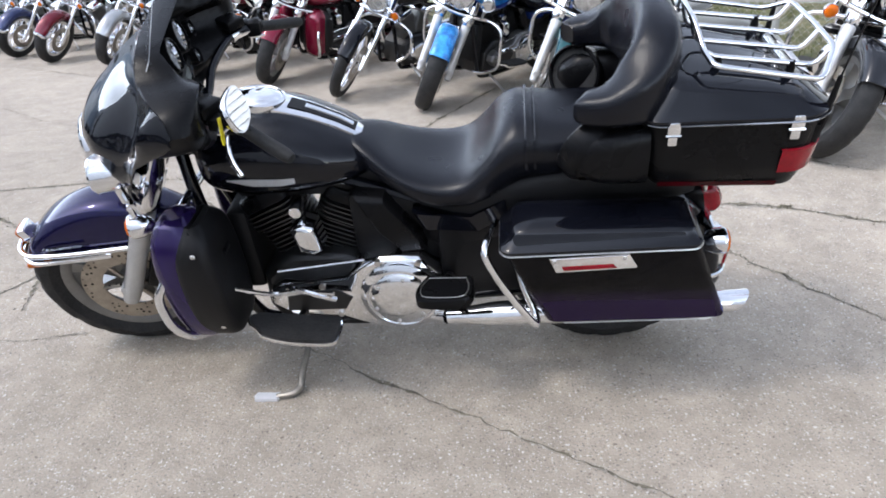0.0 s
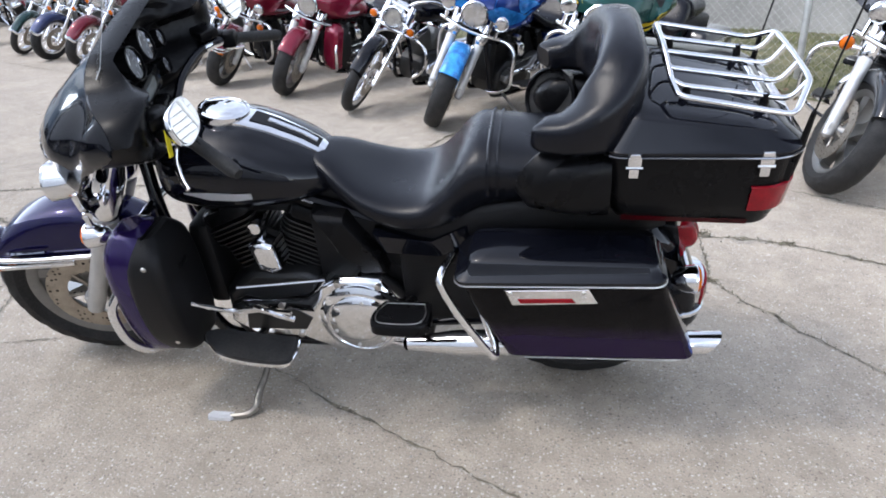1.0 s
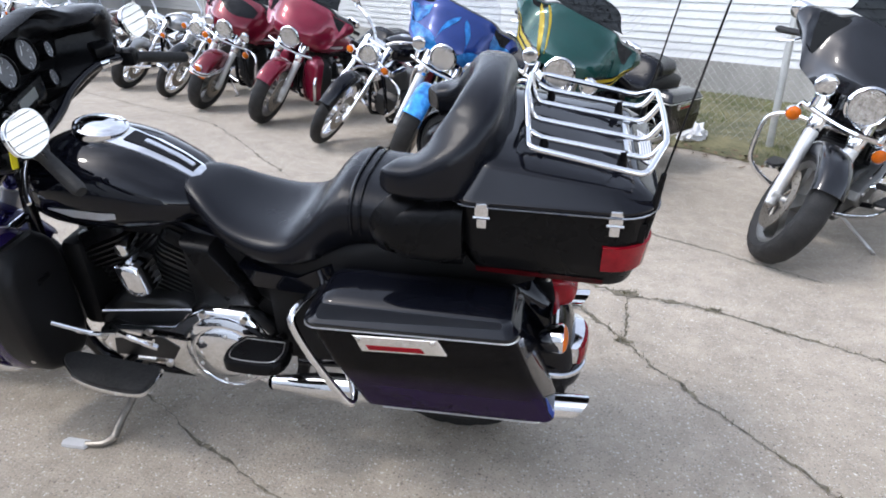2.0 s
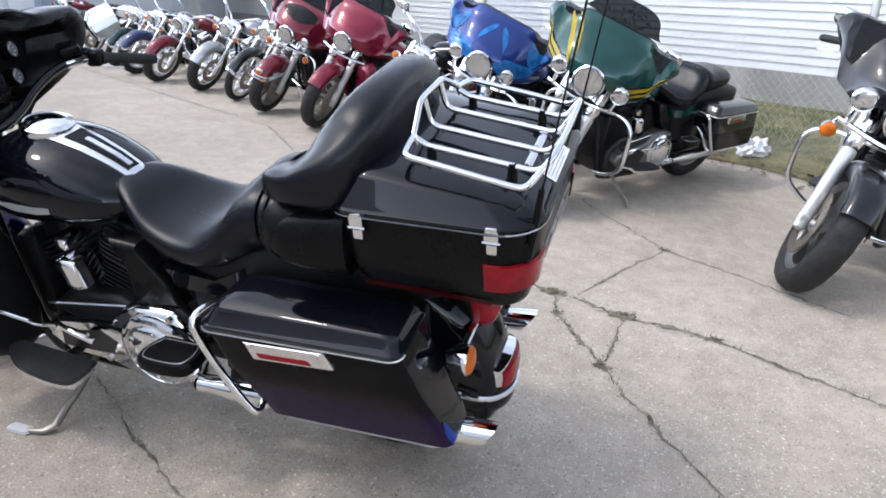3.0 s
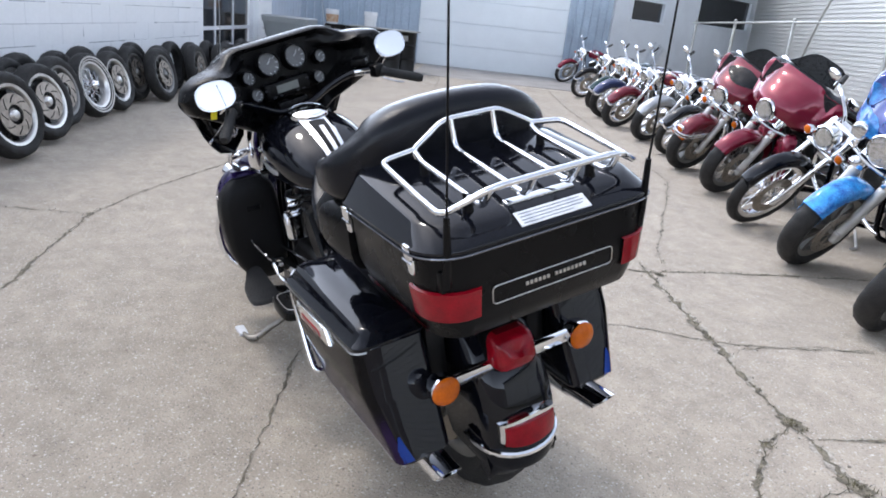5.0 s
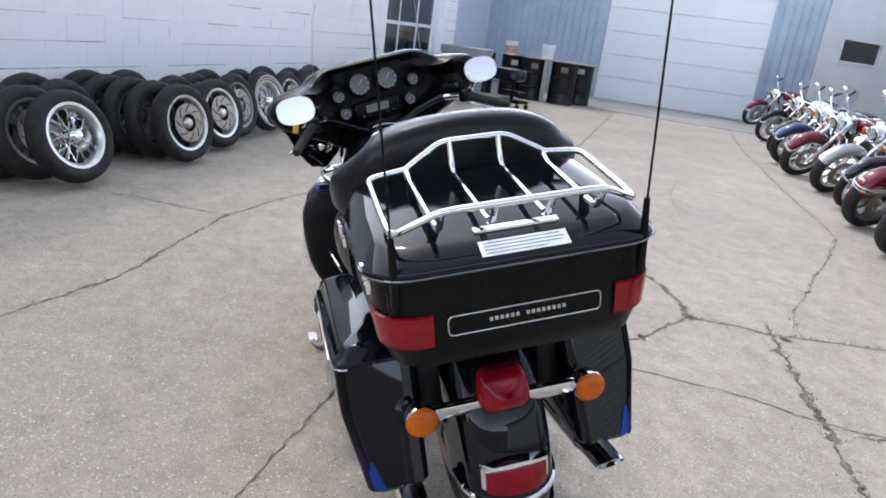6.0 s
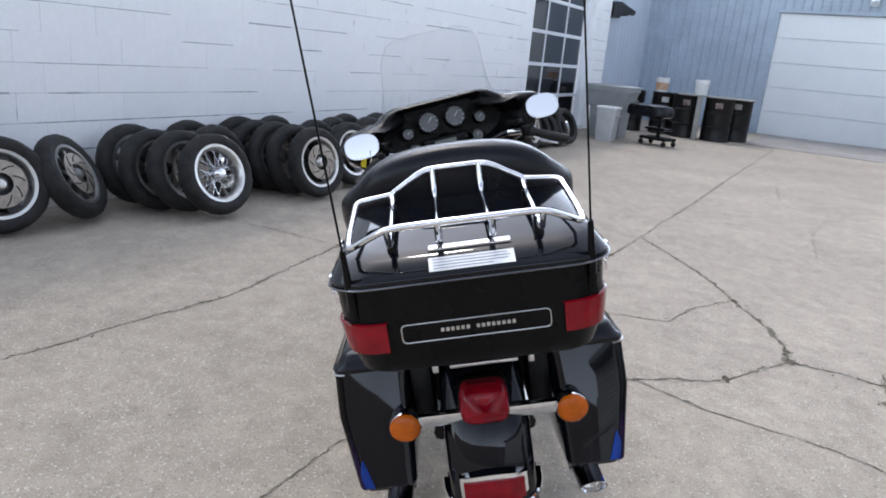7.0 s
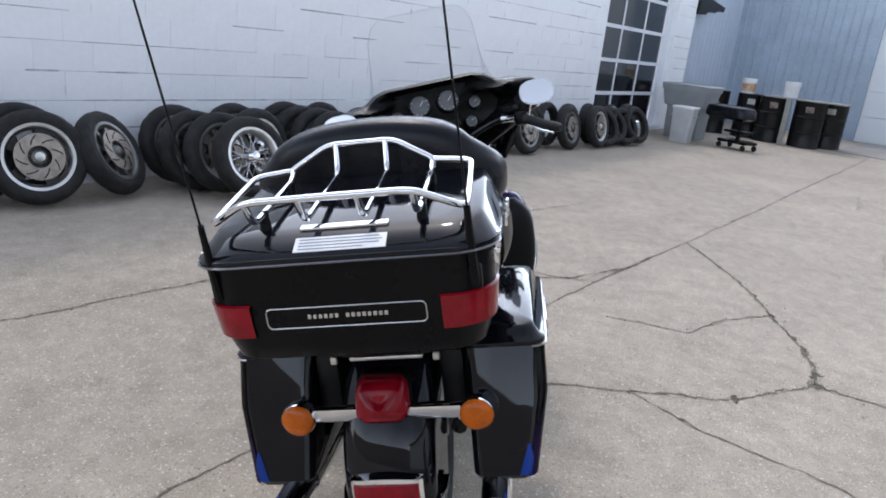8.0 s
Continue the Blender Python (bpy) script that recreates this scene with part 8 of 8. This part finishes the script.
# ---- drums, pails, bins and the work seat by the garage ----
M_DRUM = material("black_drum_paint", (0.009, 0.0085, 0.0085), 0.35, 0.0, 0.3, 8.0, stain=0.3, spec=0.25)
M_BIN = material("grey_bin_plastic", (0.26, 0.28, 0.29), 0.55, 0.0, 0.1, 6.0, bump=0.1, bump_scale=120)
M_PALE_BIN = material("pale_bin_plastic", (0.46, 0.48, 0.49), 0.5, 0.0, 0.1, 6.0, bump=0.1, bump_scale=120)
M_PAIL = material("white_pail_plastic", (0.72, 0.73, 0.74), 0.4, 0.0, 0.06, 10.0)
M_ORANGE = material("orange_print", (0.55, 0.22, 0.06), 0.5, 0.0, 0.3, 14.0, second=(0.5, 0.4, 0.3))
M_LABELRED = material("red_print", (0.20, 0.05, 0.05), 0.5, 0.0, 0.5, 20.0, second=(0.40, 0.36, 0.34))


def drum(x, y, label_mat):
    ob = thing("oil_drum", pose(x, y, 0), "black steel drum with a worn label", "drum", "drums by the garage wall")
    bm = bmesh.new()
    prof = [(0.27, 0.0), (0.292, 0.004), (0.292, 0.02), (0.285, 0.03)]
    for z in (0.29, 0.58):
        prof += [(0.285, z - 0.02), (0.297, z - 0.008), (0.297, z + 0.008), (0.285, z + 0.02)]
    prof += [(0.285, 0.85), (0.292, 0.86), (0.292, 0.878), (0.28, 0.88), (0.278, 0.865), (0.01, 0.865)]
    lathe(bm, prof, (0, 0, 0), (0, 0, 1), 32)
    part("body", bm, M_DRUM, ob)
    bm = bmesh.new()
    face = math.atan2(-0.4 - y, 2.5 - x)
    rings = []
    for k in range(9):
        a = face - 0.26 + 0.52 * k / 8
        rings.append([(0.2875 * math.cos(a), 0.2875 * math.sin(a), z) for z in (0.68, 0.79)])
    loft(bm, rings, cap=False, wrap=False)
    bmesh.ops.solidify(bm, geom=bm.faces[:], thickness=0.001)
    part("label", bm, label_mat, ob, "faded printed label")
    bm = bmesh.new()
    lathe(bm, [(0.03, 0), (0.03, 0.012), (0.01, 0.014)], (0.15, 0.05, 0.864), (0, 0, 1), 12)
    part("bung", bm, M_STEEL, ob)
    return ob


D0 = Vector((-11.93, 5.88, 0))
for k, mt in ((-3.1, M_LABELRED), (-2.0, M_WHITE_LABEL), (-1.15, M_LABELRED), (-0.06, M_LABELRED), (1.0, M_WHITE_LABEL)):
    p = D0 + GAR_D * (0.62 * k) + GAR_N * (-0.25 if k in (-2.0,) else 0)
    if k == 1.0:
        p = Vector((-12.28, 6.40, 0))
    drum(p.x, p.y, mt)


def pail(name, p, z, mat, label, band=None):
    ob = thing(name, pose(p.x, p.y, z), label, "bucket")
    bm = bmesh.new()
    lathe(bm, [(0.12, 0), (0.125, 0.01), (0.137, 0.22), (0.147, 0.225), (0.147, 0.25), (0.140, 0.285), (0.147, 0.29), (0.147, 0.302), (0.137, 0.305), (0.132, 0.28), (0.01, 0.278)], (0, 0, 0), (0, 0, 1), 28)
    part("body", bm, mat, ob)
    bm = bmesh.new()
    tube(bm, [(0.145 * math.cos(a), 0.145 * math.sin(a), 0.24 - 0.08 * math.sin(a)) for a in np.linspace(0.05, math.pi - 0.05, 12)], 0.003, 6)
    part("handle", bm, M_STEEL, ob)
    if band:
        bm = bmesh.new()
        lathe_open(bm, [(0.129, 0.04), (0.138, 0.20), (0.139, 0.20), (0.130, 0.04), (0.129, 0.04)], (0, 0, 0), (0, 0, 1), 28)
        part("label", bm, band, ob)


pl = D0 + GAR_D * (0.62 * -0.74)
bm = bmesh.new()
rbox(bm, (0, 0, 0.895), (1.5, 0.5, 0.025), 0.004)
brd = tagged(part("board", bm, material("weathered_grey_board", (0.30, 0.30, 0.28), 0.8, 0, 0.2, 6.0)), "weathered grey board lying across the drums", "board")
brd.matrix_world = Matrix.Translation(D0 + GAR_D * (0.62 * -0.2)) @ pose(0, 0, 0, 0, 0, math.degrees(math.atan2(GAR_D.y, GAR_D.x)))
bm = bmesh.new()
rbox(bm, (0, 0, 0.44), (0.10, 0.05, 0.88), 0.005)
plank = tagged(part("plank", bm, bpy.data.materials["weathered_grey_board"]), "upright grey plank standing between drums", "plank")
plank.matrix_world = Matrix.Translation(D0 + GAR_D * (0.62 * -0.62) + GAR_N * 0.28) @ pose(0, 0, 0, 0, 0, math.degrees(math.atan2(GAR_D.y, GAR_D.x)))
pail("white_pail", pl, 0.9085, M_PAIL, "white plastic pail on the drum board")
pail("printed_pail", D0 + GAR_D * (0.62 * -2.2) + GAR_N * -0.25, 0.881, M_PAIL, "orange printed pail on a drum", M_ORANGE)


def waste_bin(x, y, w, h, mat, lidm, label, yaw, tub=False):
    ob = thing("waste_bin", pose(x, y, 0, 0, 0, yaw), label, "bin")
    bm = bmesh.new()
    loft(bm, [[(px * k, py * k, z) for px, py in rounded(-w * 0.4, w * 0.4, w * 0.42, 0.05, 5)] for z, k in (((0.0, 0.70), (0.02, 0.72), (h * 0.58, 0.76), (h * 0.60, 0.88), (h * 0.88, 1.0), (h * 0.885, 1.05), (h * 0.95, 1.05)) if tub else ((0.0, 0.84), (0.02, 0.86), (h * 0.9, 1.0), (h * 0.905, 1.04), (h * 0.95, 1.04)))])
    part("body", bm, mat, ob)
    bm = bmesh.new()
    loft(bm, [[(px * k, py * k, z) for px, py in rounded(-w * 0.4, w * 0.4, w * 0.42, 0.05, 5)] for z, k in ((h * 0.951, 1.07), (h * 0.985, 1.07), (h, 1.02), (h * 1.005, 0.8))])
    part("lid", bm, lidm, ob)
    for sg in (-1, 1):
        bm = bmesh.new()
        tube(bm, [(-0.05, sg * w * 0.43, h * 0.72), (-0.05, sg * w * 0.50, h * 0.74), (0.05, sg * w * 0.50, h * 0.74), (0.05, sg * w * 0.43, h * 0.72)], 0.012, 8, 2)
        part("handle", bm, mat, ob)


byaw = math.degrees(math.atan2(WALL_D.y, WALL_D.x))
waste_bin(-11.1, 3.35, 1.0, 0.98, M_BIN, M_BIN, "wide grey plastic tub bin with lid on narrower base", byaw, True)
waste_bin(-10.25, 3.10, 0.44, 0.62, M_PALE_BIN, M_PAIL, "small pale grey bin with white lid", byaw)

seatp = Vector((-10.1, 4.03, 0))
st = thing("rolling_seat", pose(seatp.x, seatp.y, 0, 0, 0, 35), "black padded rolling work seat on casters", "stool")
bm = bmesh.new()
loft(bm, [[(x * k - 0.20, y * k - 0.07, z) for x, y in rounded(-0.42, 0.42, 0.23, 0.14, 6)] for z, k in ((0.50, 0.86), (0.53, 1.0), (0.64, 1.0), (0.70, 0.92), (0.72, 0.6))])
part("seat", bm, M_VINYL, st)
bm = bmesh.new()
rbox(bm, (0, 0, 0.13), (0.56, 0.36, 0.05), 0.01)
rbox(bm, (0, 0, 0.30), (0.42, 0.30, 0.04), 0.01)
part("tray", bm, M_BLACK_SATIN, st)
bm = bmesh.new()
tube(bm, [(0, 0, 0.15), (0, 0, 0.50)], 0.035, 12)
part("column", bm, M_BLACK_SATIN, st)
for sx in (-1, 1):
    for sy in (-1, 1):
        bm = bmesh.new()
        lathe(bm, [(0.015, -0.016), (0.045, -0.014), (0.05, 0), (0.045, 0.014), (0.015, 0.016)], (sx * 0.25, sy * 0.15, 0.05), (0, 1, 0), 16)
        tube(bm, [(sx * 0.25, sy * 0.15, 0.06), (sx * 0.24, sy * 0.15, 0.12)], 0.012, 8)
        part("caster", bm, M_RUBBER, st)

# white plastic bag at the verge
bm = bmesh.new()
bmesh.ops.create_icosphere(bm, subdivisions=4, radius=0.14)
for v in bm.verts:
    n = v.co.normalized()
    v.co = n * (0.12 + 0.05 * noise.noise(n * 3.2) + 0.025 * noise.noise(n * 9.0) + 0.012 * noise.noise(n * 22.0))
    v.co.z = max(v.co.z * 0.85, -0.07) + 0.075
bagp = Vector((2.231, 4.70, 0.01))
bg_ob = tagged(part("plastic_bag", bm, material("white_film", (0.72, 0.73, 0.75), 0.35, 0, 0.06, 10.0), sharp=60), "crumpled white plastic bag on the verge edge", "bag")
bg_ob.matrix_world = Matrix.Translation(bagp)

# ---- single blocks of the wall, nearest stretch ----
blk = block_mesh()
for s, n_, z in BLOCKS[:300]:
    ob = new("block", blk)
    ob.parent = wall
    ob.location = (s, n_, z)
